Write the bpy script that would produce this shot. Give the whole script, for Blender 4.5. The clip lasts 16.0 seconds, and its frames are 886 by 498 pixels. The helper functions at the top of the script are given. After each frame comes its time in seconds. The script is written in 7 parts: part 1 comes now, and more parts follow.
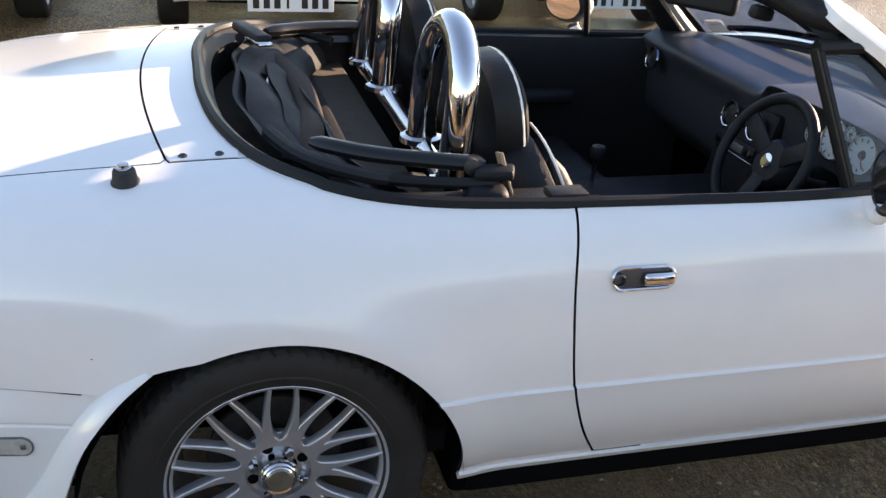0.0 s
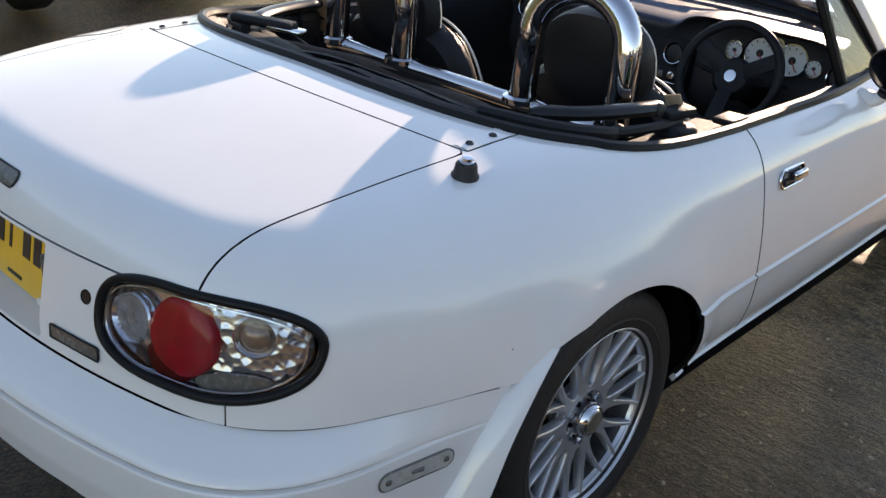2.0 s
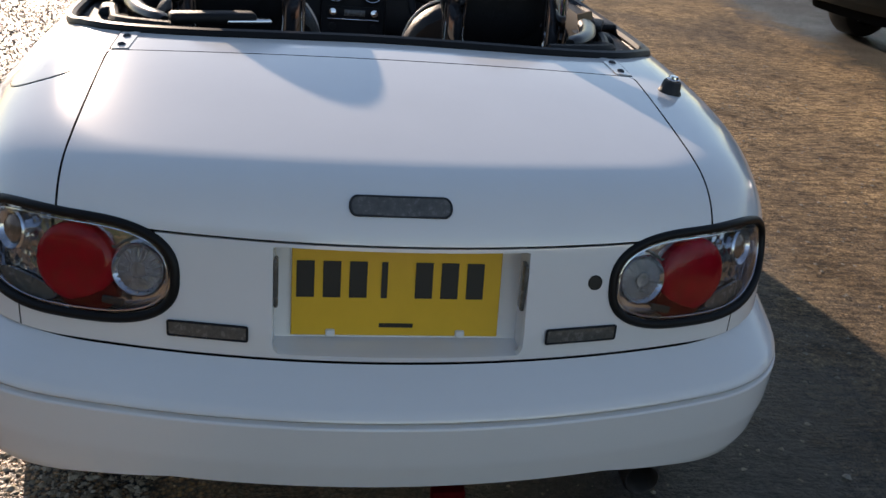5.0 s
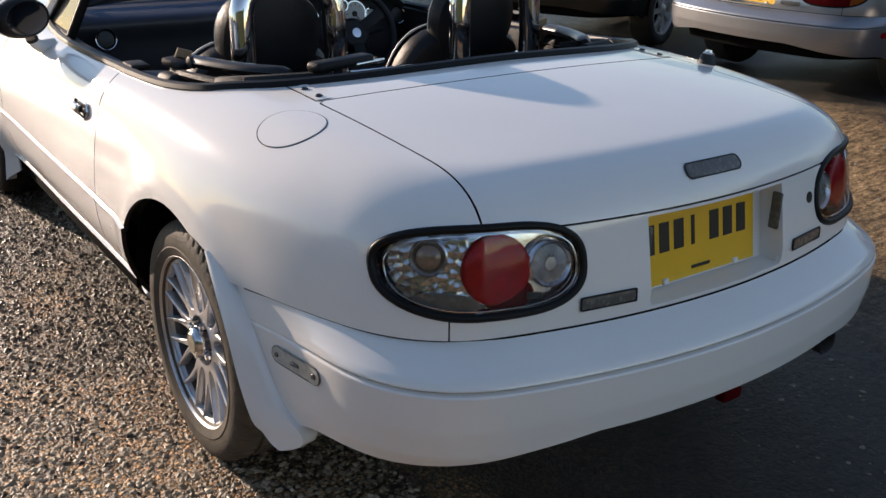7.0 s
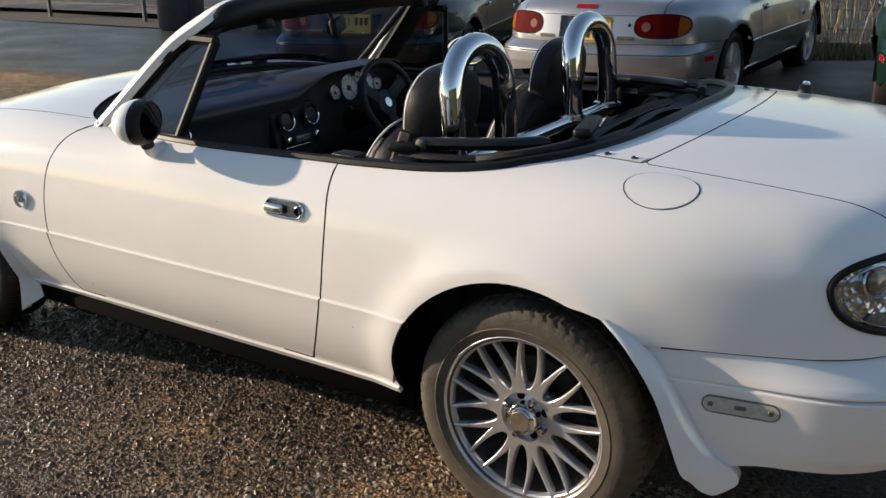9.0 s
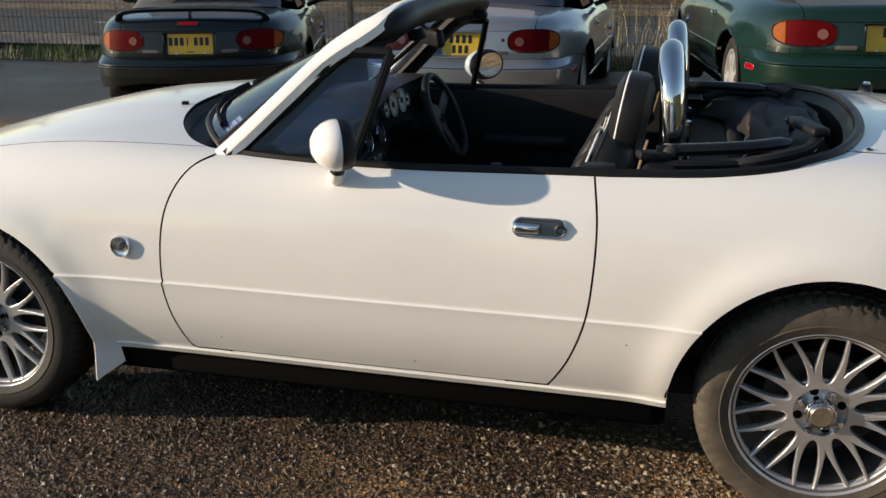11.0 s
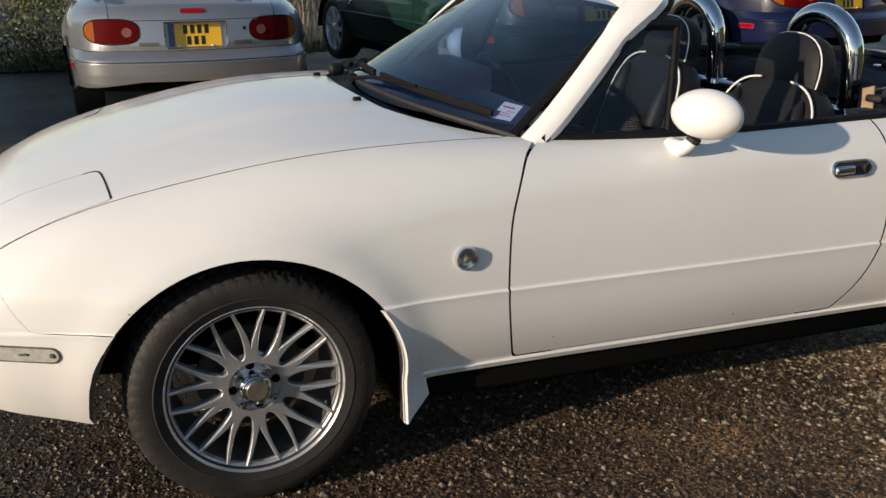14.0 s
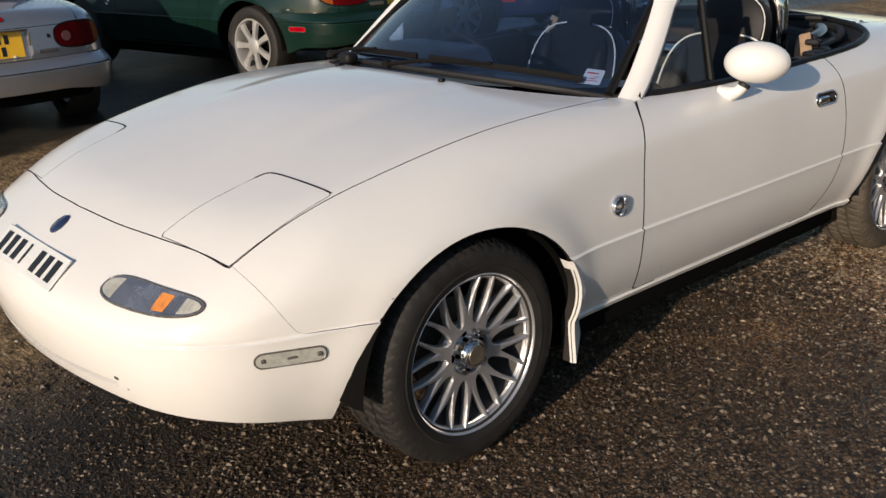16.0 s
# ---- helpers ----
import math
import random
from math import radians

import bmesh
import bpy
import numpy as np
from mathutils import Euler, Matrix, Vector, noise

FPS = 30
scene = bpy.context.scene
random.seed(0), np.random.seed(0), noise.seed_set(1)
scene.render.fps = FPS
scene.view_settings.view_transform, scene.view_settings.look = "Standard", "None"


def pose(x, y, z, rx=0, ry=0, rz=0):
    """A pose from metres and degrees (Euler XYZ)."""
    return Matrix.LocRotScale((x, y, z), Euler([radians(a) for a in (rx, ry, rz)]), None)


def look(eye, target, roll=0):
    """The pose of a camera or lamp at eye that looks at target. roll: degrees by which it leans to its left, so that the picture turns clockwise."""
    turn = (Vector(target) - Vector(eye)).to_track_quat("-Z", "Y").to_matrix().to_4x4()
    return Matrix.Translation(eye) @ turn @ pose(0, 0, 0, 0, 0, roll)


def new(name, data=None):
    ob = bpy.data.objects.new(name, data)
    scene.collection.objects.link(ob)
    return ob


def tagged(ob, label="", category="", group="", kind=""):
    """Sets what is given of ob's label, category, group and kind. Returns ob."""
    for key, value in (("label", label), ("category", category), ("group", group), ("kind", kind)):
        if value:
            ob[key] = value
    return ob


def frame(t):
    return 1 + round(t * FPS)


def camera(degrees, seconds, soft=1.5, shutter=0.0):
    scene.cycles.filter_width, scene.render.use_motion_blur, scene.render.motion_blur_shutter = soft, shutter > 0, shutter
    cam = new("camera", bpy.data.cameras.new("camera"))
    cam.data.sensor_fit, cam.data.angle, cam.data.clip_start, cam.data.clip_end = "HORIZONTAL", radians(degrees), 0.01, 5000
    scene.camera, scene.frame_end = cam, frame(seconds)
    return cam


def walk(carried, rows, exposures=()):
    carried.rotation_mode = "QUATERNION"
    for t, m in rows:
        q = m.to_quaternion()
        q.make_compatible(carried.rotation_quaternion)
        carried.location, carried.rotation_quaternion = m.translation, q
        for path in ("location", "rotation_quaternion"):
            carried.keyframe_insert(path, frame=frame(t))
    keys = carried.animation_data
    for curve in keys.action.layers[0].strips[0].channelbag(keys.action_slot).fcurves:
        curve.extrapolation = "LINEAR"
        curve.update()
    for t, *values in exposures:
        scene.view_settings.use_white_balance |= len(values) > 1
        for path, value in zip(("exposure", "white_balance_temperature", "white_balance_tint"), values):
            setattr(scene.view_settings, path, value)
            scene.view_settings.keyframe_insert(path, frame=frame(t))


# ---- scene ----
cam = camera(50.3, 16.0)
PATH = [
    (0, (-0.131, -2.199, 1.451), (0.381, -0.463, 0.6), 3.8),
    (0.5, (-0.453, -2.055, 1.431), (0.271, -0.402, 0.57), 4.1),
    (1, (-0.792, -1.951, 1.424), (0.155, -0.416, 0.56), 4.0),
    (1.5, (-1.13, -1.807, 1.432), (0.03, -0.427, 0.567), 4.4),
    (2, (-1.383, -1.599, 1.422), (-0.045, -0.393, 0.553), 4.4),
    (2.5, (-1.649, -1.375, 1.412), (-0.151, -0.392, 0.524), 3.2),
    (3, (-1.786, -1.092, 1.388), (-0.148, -0.37, 0.494), 3.3),
    (3.5, (-1.922, -0.811, 1.382), (-0.185, -0.355, 0.501), 3.7),
    (4, (-2.081, -0.49, 1.4), (-0.305, -0.274, 0.505), 3.6),
    (4.2, (-2.098, -0.36, 1.369), (-0.306, -0.236, 0.489), 4.2),
    (6.3, (-2.085, 1.015, 1.313), (-0.499, 0.098, 0.512), 3.1),
    (6.5, (-2.061, 1.148, 1.313), (-0.503, 0.171, 0.527), 2.4),
    (7, (-1.91, 1.459, 1.294), (-0.401, 0.376, 0.554), 1.4),
    (7.5, (-1.737, 1.747, 1.301), (-0.321, 0.527, 0.589), 1.0),
    (8, (-1.533, 2.034, 1.311), (-0.218, 0.683, 0.642), 0.2),
    (8.5, (-1.226, 2.225, 1.309), (-0.021, 0.763, 0.669), -0.2),
    (9, (-0.928, 2.474, 1.342), (0.128, 0.902, 0.699), -1.3),
    (9.5, (-0.614, 2.635, 1.315), (0.337, 0.979, 0.719), -1.6),
    (9.7, (-0.484, 2.673, 1.317), (0.414, 0.985, 0.729), -1.2),
    (11.8, (0.923, 2.981, 1.297), (1.108, 1.086, 0.698), 0.5),
    (12, (1.078, 2.982, 1.268), (1.187, 1.077, 0.682), 0.9),
    (12.5, (1.447, 2.926, 1.278), (1.352, 1.019, 0.697), 1.6),
    (13, (1.828, 2.912, 1.290), (1.531, 1.026, 0.71), 1.0),
    (13.5, (2.165, 2.816, 1.277), (1.717, 0.972, 0.656), 0.5),
    (14, (2.518, 2.755, 1.276), (1.879, 0.968, 0.645), 0.1),
    (14.5, (2.839, 2.69, 1.283), (2.033, 0.97, 0.656), -0.5),
    (15, (3.122, 2.56, 1.298), (2.162, 0.932, 0.647), -0.1),
    (15.5, (3.441, 2.469, 1.306), (2.319, 0.949, 0.647), -0.9),
    (16, (3.679, 2.314, 1.298), (2.442, 0.889, 0.634), -2.0),
]
walk(cam, [(t, look(eye, target, roll)) for t, eye, target, roll in PATH],
     [(0.0, 1.75, 8200, 23), (0.5, 1.55, 8150, 21), (1.5, 1.29, 8000, 21), (3.0, 1.09, 7800, 21), (3.5, 0.92, 7600, 21), (4.2, 0.54, 7450, 20), (6.3, 0.42, 7400, 20), (7.0, 0.48, 7350, 20), (8.0, 0.47, 7430, 18), (8.5, 0.53, 7470, 17), (9.0, 0.45, 7510, 15), (9.5, 0.42, 7550, 14),
      (12.0, 0.28, 7350, 12), (14.0, 0.02, 7250, 13), (16.0, -0.17, 7200, 15)])

# ---- light ----
SUN_TO = Vector((3.72, 1.12, 1.0)).normalized()
world = bpy.data.worlds.new("world")
scene.world = world
world.use_nodes = True
wn = world.node_tree.nodes
sky = wn.new("ShaderNodeTexSky")
sky.sky_type = 'NISHITA'
sky.sun_disc = False
sky.sun_elevation = radians(14.4)
sky.sun_rotation = radians(73.3)
sky.air_density, sky.dust_density, sky.ozone_density = 1.0, 0.1, 2.0
wn["Background"].inputs["Strength"].default_value = 0.15
world.node_tree.links.new(sky.outputs[0], wn["Background"].inputs["Color"])
sun_data = bpy.data.lights.new("sun", 'SUN')
sun_data.energy, sun_data.angle, sun_data.color = 5.0, radians(0.6), (1.0, 0.885, 0.745)
sun = new("sun", sun_data)
sun.matrix_world = look(SUN_TO * 50, (0, 0, 0))


# ---- materials ----
def mat(name, color, rough=0.5, metal=0.0, vary=0.0, scale=6.0, bump=0.0, bump_scale=80.0, coat=0.0, spec=0.5, trans=0.0, ior=1.45, alpha=1.0, sheen=0.0, emit=0.0):
    m = bpy.data.materials.new(name)
    m.use_nodes = True
    nt = m.node_tree
    b = nt.nodes["Principled BSDF"]
    b.inputs["Base Color"].default_value = (*color, 1)
    b.inputs["Roughness"].default_value = rough
    b.inputs["Metallic"].default_value = metal
    b.inputs["Specular IOR Level"].default_value = spec
    b.inputs["Transmission Weight"].default_value = trans
    b.inputs["IOR"].default_value = ior
    b.inputs["Coat Weight"].default_value = coat
    b.inputs["Coat Roughness"].default_value = 0.11 if name == "white_paint" else 0.03
    b.inputs["Coat IOR"].default_value = 1.68 if name == "white_paint" else 1.45
    b.inputs["Alpha"].default_value = alpha
    b.inputs["Sheen Weight"].default_value = sheen
    if emit:
        b.inputs["Emission Color"].default_value = (*color, 1)
        b.inputs["Emission Strength"].default_value = emit
    co = nt.nodes.new("ShaderNodeTexCoord")
    if vary:
        n = nt.nodes.new("ShaderNodeTexNoise")
        n.inputs["Scale"].default_value, n.inputs["Detail"].default_value, n.inputs["Roughness"].default_value = scale, 6.0, 0.65
        nt.links.new(co.outputs["Object"], n.inputs["Vector"])
        r = nt.nodes.new("ShaderNodeMapRange")
        r.inputs["From Min"].default_value, r.inputs["From Max"].default_value = 0.3, 0.7
        r.inputs["To Min"].default_value, r.inputs["To Max"].default_value = 1 - vary, 1 + vary
        nt.links.new(n.outputs["Fac"], r.inputs["Value"])
        mx = nt.nodes.new("ShaderNodeVectorMath")
        mx.operation = 'SCALE'
        mx.inputs[0].default_value = color
        nt.links.new(r.outputs[0], mx.inputs["Scale"])
        nt.links.new(mx.outputs[0], b.inputs["Base Color"])
        r2 = nt.nodes.new("ShaderNodeMapRange")
        r2.inputs["To Min"].default_value, r2.inputs["To Max"].default_value = max(0.0, rough - vary * 0.5), min(1.0, rough + vary * 0.5)
        nt.links.new(n.outputs["Fac"], r2.inputs["Value"])
        nt.links.new(r2.outputs[0], b.inputs["Roughness"])
    if bump:
        n2 = nt.nodes.new("ShaderNodeTexNoise")
        n2.inputs["Scale"].default_value, n2.inputs["Detail"].default_value = bump_scale, 4.0
        nt.links.new(co.outputs["Object"], n2.inputs["Vector"])
        bp = nt.nodes.new("ShaderNodeBump")
        bp.inputs["Strength"].default_value, bp.inputs["Distance"].default_value = bump, 0.004
        nt.links.new(n2.outputs["Fac"], bp.inputs["Height"])
        nt.links.new(bp.outputs[0], b.inputs["Normal"])
    return m


WHITE = mat("white_paint", (0.78, 0.77, 0.745), 0.6, vary=0.025, scale=3, coat=1.0, spec=0.0)
RUBBER = mat("black_rubber", (0.015, 0.015, 0.016), 0.6, vary=0.2, scale=30, bump=0.15, bump_scale=200)
TYRE = mat("tyre_rubber", (0.017, 0.0155, 0.014), 0.66, vary=0.35, scale=18, bump=0.3, bump_scale=160)
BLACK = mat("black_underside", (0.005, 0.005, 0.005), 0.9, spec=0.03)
PLASTIC = mat("black_plastic", (0.010, 0.010, 0.011), 0.5, vary=0.15, scale=20, bump=0.3, bump_scale=400, spec=0.25)
LEATHER = mat("black_leather", (0.011, 0.011, 0.012), 0.45, vary=0.15, scale=14, bump=0.35, bump_scale=260, spec=0.28)
DASHVINYL = mat("dash_vinyl", (0.030, 0.031, 0.034), 0.42, vary=0.12, scale=14, bump=0.3, bump_scale=300, spec=0.5)
RAILGLOSS = mat("black_rail_enamel", (0.012, 0.012, 0.012), 0.33, vary=0.1, scale=30, coat=0.2, spec=0.35)
PIPING = mat("white_piping", (0.75, 0.74, 0.7), 0.5)
CHROME = mat("polished_chrome", (0.66, 0.66, 0.67), 0.05, 1.0, vary=0.03, scale=30)
ALLOY = mat("silver_alloy_paint", (0.54, 0.545, 0.56), 0.30, 0.72, vary=0.06, scale=25, coat=0.3)
DARKMETAL = mat("brake_iron", (0.06, 0.055, 0.05), 0.6, 0.6, vary=0.3, scale=30)


def pane(name, tint, ior=1.5, rough=0.0):
    """Thin glass: clear to light, glossy by the angle."""
    m = bpy.data.materials.new(name)
    m.use_nodes = True
    nt = m.node_tree
    nt.nodes.remove(nt.nodes["Principled BSDF"])
    clear, gloss, mix, fr, pw, ma = (nt.nodes.new(k) for k in ("ShaderNodeBsdfTransparent", "ShaderNodeBsdfGlossy", "ShaderNodeMixShader", "ShaderNodeLayerWeight", "ShaderNodeMath", "ShaderNodeMath"))
    clear.inputs["Color"].default_value = (*tint, 1)
    gloss.inputs["Roughness"].default_value = rough
    fr.inputs["Blend"].default_value = 0.5
    pw.operation, ma.operation = 'POWER', 'MULTIPLY_ADD'
    r0 = 1.3 * ((ior - 1) / (ior + 1)) ** 2
    pw.inputs[1].default_value, ma.inputs[1].default_value, ma.inputs[2].default_value = 5.0, 1 - r0, r0
    nt.links.new(fr.outputs["Facing"], pw.inputs[0])
    nt.links.new(pw.outputs[0], ma.inputs[0])
    nt.links.new(ma.outputs[0], mix.inputs[0])
    nt.links.new(clear.outputs[0], mix.inputs[1])
    nt.links.new(gloss.outputs[0], mix.inputs[2])
    nt.links.new(mix.outputs[0], nt.nodes["Material Output"].inputs["Surface"])
    return m


# the windscreen's dark blue tint carries the blue of the reflected sky
TINT = pane("windscreen_glass", (0.30, 0.43, 0.68), 2.05)
LENS = pane("clear_lens", (0.93, 0.94, 0.95), 1.5, 0.03)
DEEPRED = mat("deep_red_lens", (0.080, 0.002, 0.003), 0.6, vary=0.2, scale=60, spec=0.04, bump=0.15, bump_scale=120)
REDLENS = mat("red_lens", (0.32, 0.003, 0.010), 0.14, vary=0.3, scale=45, coat=0.22, spec=0.2, bump=0.15, bump_scale=120)
AMBER = mat("amber_lens", (0.70, 0.13, 0.015), 0.2, vary=0.2, scale=40, coat=0.6)
SMOKE = mat("smoked_lens", (0.10, 0.095, 0.085), 0.25, vary=0.3, scale=90, coat=0.5, bump=0.2, bump_scale=300)
MARKER = mat("marker_lens", (0.42, 0.42, 0.38), 0.22, vary=0.2, scale=80, coat=0.6, bump=0.2, bump_scale=300)
YELLOW = mat("yellow_plate", (0.80, 0.45, 0.02), 0.35, vary=0.05, scale=9, coat=0.4)
PLATEWHITE = mat("white_plate", (0.72, 0.73, 0.72), 0.35, vary=0.04, scale=9, coat=0.4)
INK = mat("black_ink", (0.012, 0.012, 0.012), 0.4)
BADGE = mat("blue_badge", (0.03, 0.05, 0.12), 0.25, 0.4, coat=0.6)
SEALGAP = mat("seal_and_gap_black", (0.008, 0.008, 0.008), 0.42, vary=0.1, scale=30, spec=0.22)
CLOTH = mat("soft_top_vinyl", (0.010, 0.010, 0.011), 0.7, vary=0.25, scale=10, bump=0.5, bump_scale=300)
CARPET = mat("black_carpet", (0.012, 0.012, 0.012), 0.95, bump=0.6, bump_scale=500)
DIAL = mat("white_dial", (0.7, 0.7, 0.66), 0.4)


# ---- mesh helpers ----
def obj(name, verts, faces, material, parent=None, label="", smooth=True, normals=None):
    me = bpy.data.meshes.new(name)
    me.from_pydata([tuple(v) for v in np.asarray(verts, float).tolist()], [], [tuple(f) for f in (faces.tolist() if hasattr(faces, "tolist") else faces)])
    me.materials.append(material)
    me.update()
    if smooth and len(me.polygons):
        me.polygons.foreach_set("use_smooth", [True] * len(me.polygons))
    if normals is not None:
        me.normals_split_custom_set_from_vertices(np.asarray(normals, float).tolist())
    ob = new(name, me)
    if parent is not None:
        ob.parent = parent
    if label:
        tagged(ob, label)
    return ob


def part(name, bm, material, parent, label="", smooth=True, angle=40):
    """Links a bmesh as one mesh object under a thing or a part."""
    me = bpy.data.meshes.new(name)
    if smooth:
        for f in bm.faces:
            f.smooth = True
        for e in bm.edges:
            if len(e.link_faces) == 2 and e.calc_face_angle(0) > radians(angle):
                e.smooth = False
    bm.to_mesh(me)
    bm.free()
    me.materials.append(material)
    ob = new(name, me)
    if parent is not None:
        ob.parent = parent
    if label:
        tagged(ob, label)
    return ob


def thing(name, label, category, group="", m=None, kind=""):
    e = tagged(new(name), label, category, group, kind)
    if m is not None:
        e.matrix_basis = m
    return e


def bm_box(bm, size, at=(0, 0, 0), rot=(0, 0, 0), bevel=0.0, seg=2):
    m = pose(*at, *rot) @ Matrix.Diagonal((*size, 1))
    vs = bmesh.ops.create_cube(bm, size=1, matrix=m)["verts"]
    if bevel:
        es = {e for v in vs for e in v.link_edges}
        bmesh.ops.bevel(bm, geom=list(es), offset=bevel, segments=seg, affect='EDGES', profile=0.5)
    return bm


def box(size, at=(0, 0, 0), rot=(0, 0, 0), bevel=0.0, seg=2):
    return bm_box(bmesh.new(), size, at, rot, bevel, seg)


def lathe(profile, m=None, seg=48, closed=False):
    """Turns (radius, height) pairs round z."""
    bm = bmesh.new()
    rings = []
    for r, h in profile:
        rings.append([bm.verts.new((r * math.cos(2 * math.pi * i / seg), r * math.sin(2 * math.pi * i / seg), h)) for i in range(seg)] if r > 1e-6 else [bm.verts.new((0, 0, h))])
    pairs = list(zip(rings, rings[1:])) + ([(rings[-1], rings[0])] if closed else [])
    for a, b in pairs:
        for i in range(seg):
            j = (i + 1) % seg
            vs = [a[i % len(a)], a[j % len(a)], b[j % len(b)], b[i % len(b)]]
            vs = list(dict.fromkeys(vs))
            if len(vs) > 2:
                bm.faces.new(vs)
    bmesh.ops.recalc_face_normals(bm, faces=bm.faces)
    if m is not None:
        bm.transform(m)
    return bm


def catmull(points, n=6, closed=False):
    p = [Vector(q) for q in points]
    out = []
    cnt = len(p) if closed else len(p) - 1
    for i in range(cnt):
        p0 = p[(i - 1) % len(p)] if closed or i > 0 else p[0]
        p1, p2 = p[i], p[(i + 1) % len(p)]
        p3 = p[(i + 2) % len(p)] if closed or i + 2 < len(p) else p[-1]
        for k in range(n):
            t = k / n
            out.append(0.5 * (2 * p1 + (p2 - p0) * t + (2 * p0 - 5 * p1 + 4 * p2 - p3) * t * t + (3 * p1 - p0 - 3 * p2 + p3) * t ** 3))
    if not closed:
        out.append(p[-1])
    return out


def tube(points, radius, seg=12, closed=False, ends=True, flat=1.0):
    """A round bar along points; flat squeezes it across."""
    bm = bmesh.new()
    pts = [Vector(p) for p in points]
    n = len(pts)
    rings = []
    up = Vector((0, 0, 1))
    side = None
    for i, p in enumerate(pts):
        if closed:
            d = pts[(i + 1) % n] - pts[i - 1]
        else:
            d = pts[min(i + 1, n - 1)] - pts[max(i - 1, 0)]
        d.normalize()
        if side is None:
            ref = up if abs(d.z) < 0.9 else Vector((1, 0, 0))
            side = d.cross(ref).normalized()
        side = (side - d * side.dot(d)).normalized()
        nor = side.cross(d)
        r = radius(i / max(1, n - 1)) if callable(radius) else radius
        rings.append([bm.verts.new(p + r * (math.cos(2 * math.pi * k / seg) * side + flat * math.sin(2 * math.pi * k / seg) * nor)) for k in range(seg)])
    for i in range(n if closed else n - 1):
        a, b = rings[i], rings[(i + 1) % n]
        for k in range(seg):
            bm.faces.new((a[k], a[(k + 1) % seg], b[(k + 1) % seg], b[k]))
    if ends and not closed:
        bm.faces.new(rings[0][::-1])
        bm.faces.new(rings[-1])
    bmesh.ops.recalc_face_normals(bm, faces=bm.faces)
    return bm


def loft(rows, closed_u=False, cap=False):
    """Skin over rows of points of equal length."""
    bm = bmesh.new()
    vr = [[bm.verts.new(p) for p in row] for row in rows]
    for a, b in zip(vr, vr[1:]):
        m = len(a)
        for k in range(m if closed_u else m - 1):
            bm.faces.new((a[k], a[(k + 1) % m], b[(k + 1) % m], b[k]))
    if cap and closed_u:
        bm.faces.new(vr[0][::-1])
        bm.faces.new(vr[-1])
    bmesh.ops.recalc_face_normals(bm, faces=bm.faces)
    return bm


class Spline:
    """A smooth curve y(x) through given knots."""
    def __init__(self, xs, ys):
        x, y = np.array(xs, float), np.array(ys, float)
        n = len(x)
        h = np.diff(x)
        a, r = np.eye(n), np.zeros(n)
        for i in range(1, n - 1):
            a[i, i - 1:i + 2] = h[i - 1], 2 * (h[i - 1] + h[i]), h[i]
            r[i] = 6 * ((y[i + 1] - y[i]) / h[i] - (y[i] - y[i - 1]) / h[i - 1])
        self.x, self.y, self.h, self.m = x, y, h, np.linalg.solve(a, r)

    def __call__(self, v):
        v = np.clip(np.asarray(v, float), self.x[0], self.x[-1])
        i = np.clip(np.searchsorted(self.x, v) - 1, 0, len(self.h) - 1)
        h, x0, x1 = self.h[i], self.x[i], self.x[i + 1]
        a, b = (x1 - v) / h, (v - x0) / h
        return a * self.y[i] + b * self.y[i + 1] + ((a ** 3 - a) * self.m[i] + (b ** 3 - b) * self.m[i + 1]) * h * h / 6


def smax(a, b, k):
    return np.maximum(a, b) + np.maximum(k - np.abs(a - b), 0) ** 2 / (4 * k)


def sdf(px, py, poly):
    """Signed distance to a closed outline, negative inside."""
    q = np.array([(p[0], p[1]) for p in poly], float)
    best = np.full(px.shape, 1e9)
    inside = np.zeros(px.shape, bool)
    for (ax, ay), (bx, by) in zip(q, np.roll(q, -1, 0)):
        ex, ey = bx - ax, by - ay
        t = np.clip(((px - ax) * ex + (py - ay) * ey) / (ex * ex + ey * ey + 1e-12), 0, 1)
        best = np.minimum(best, (px - ax - t * ex) ** 2 + (py - ay - t * ey) ** 2)
        hit = ((ay > py) != (by > py))
        inside ^= hit & (px < ex * (py - ay) / (ey + (1e-12 if ey == 0 else 0)) + ax)
    return np.where(inside, -1, 1) * np.sqrt(best)


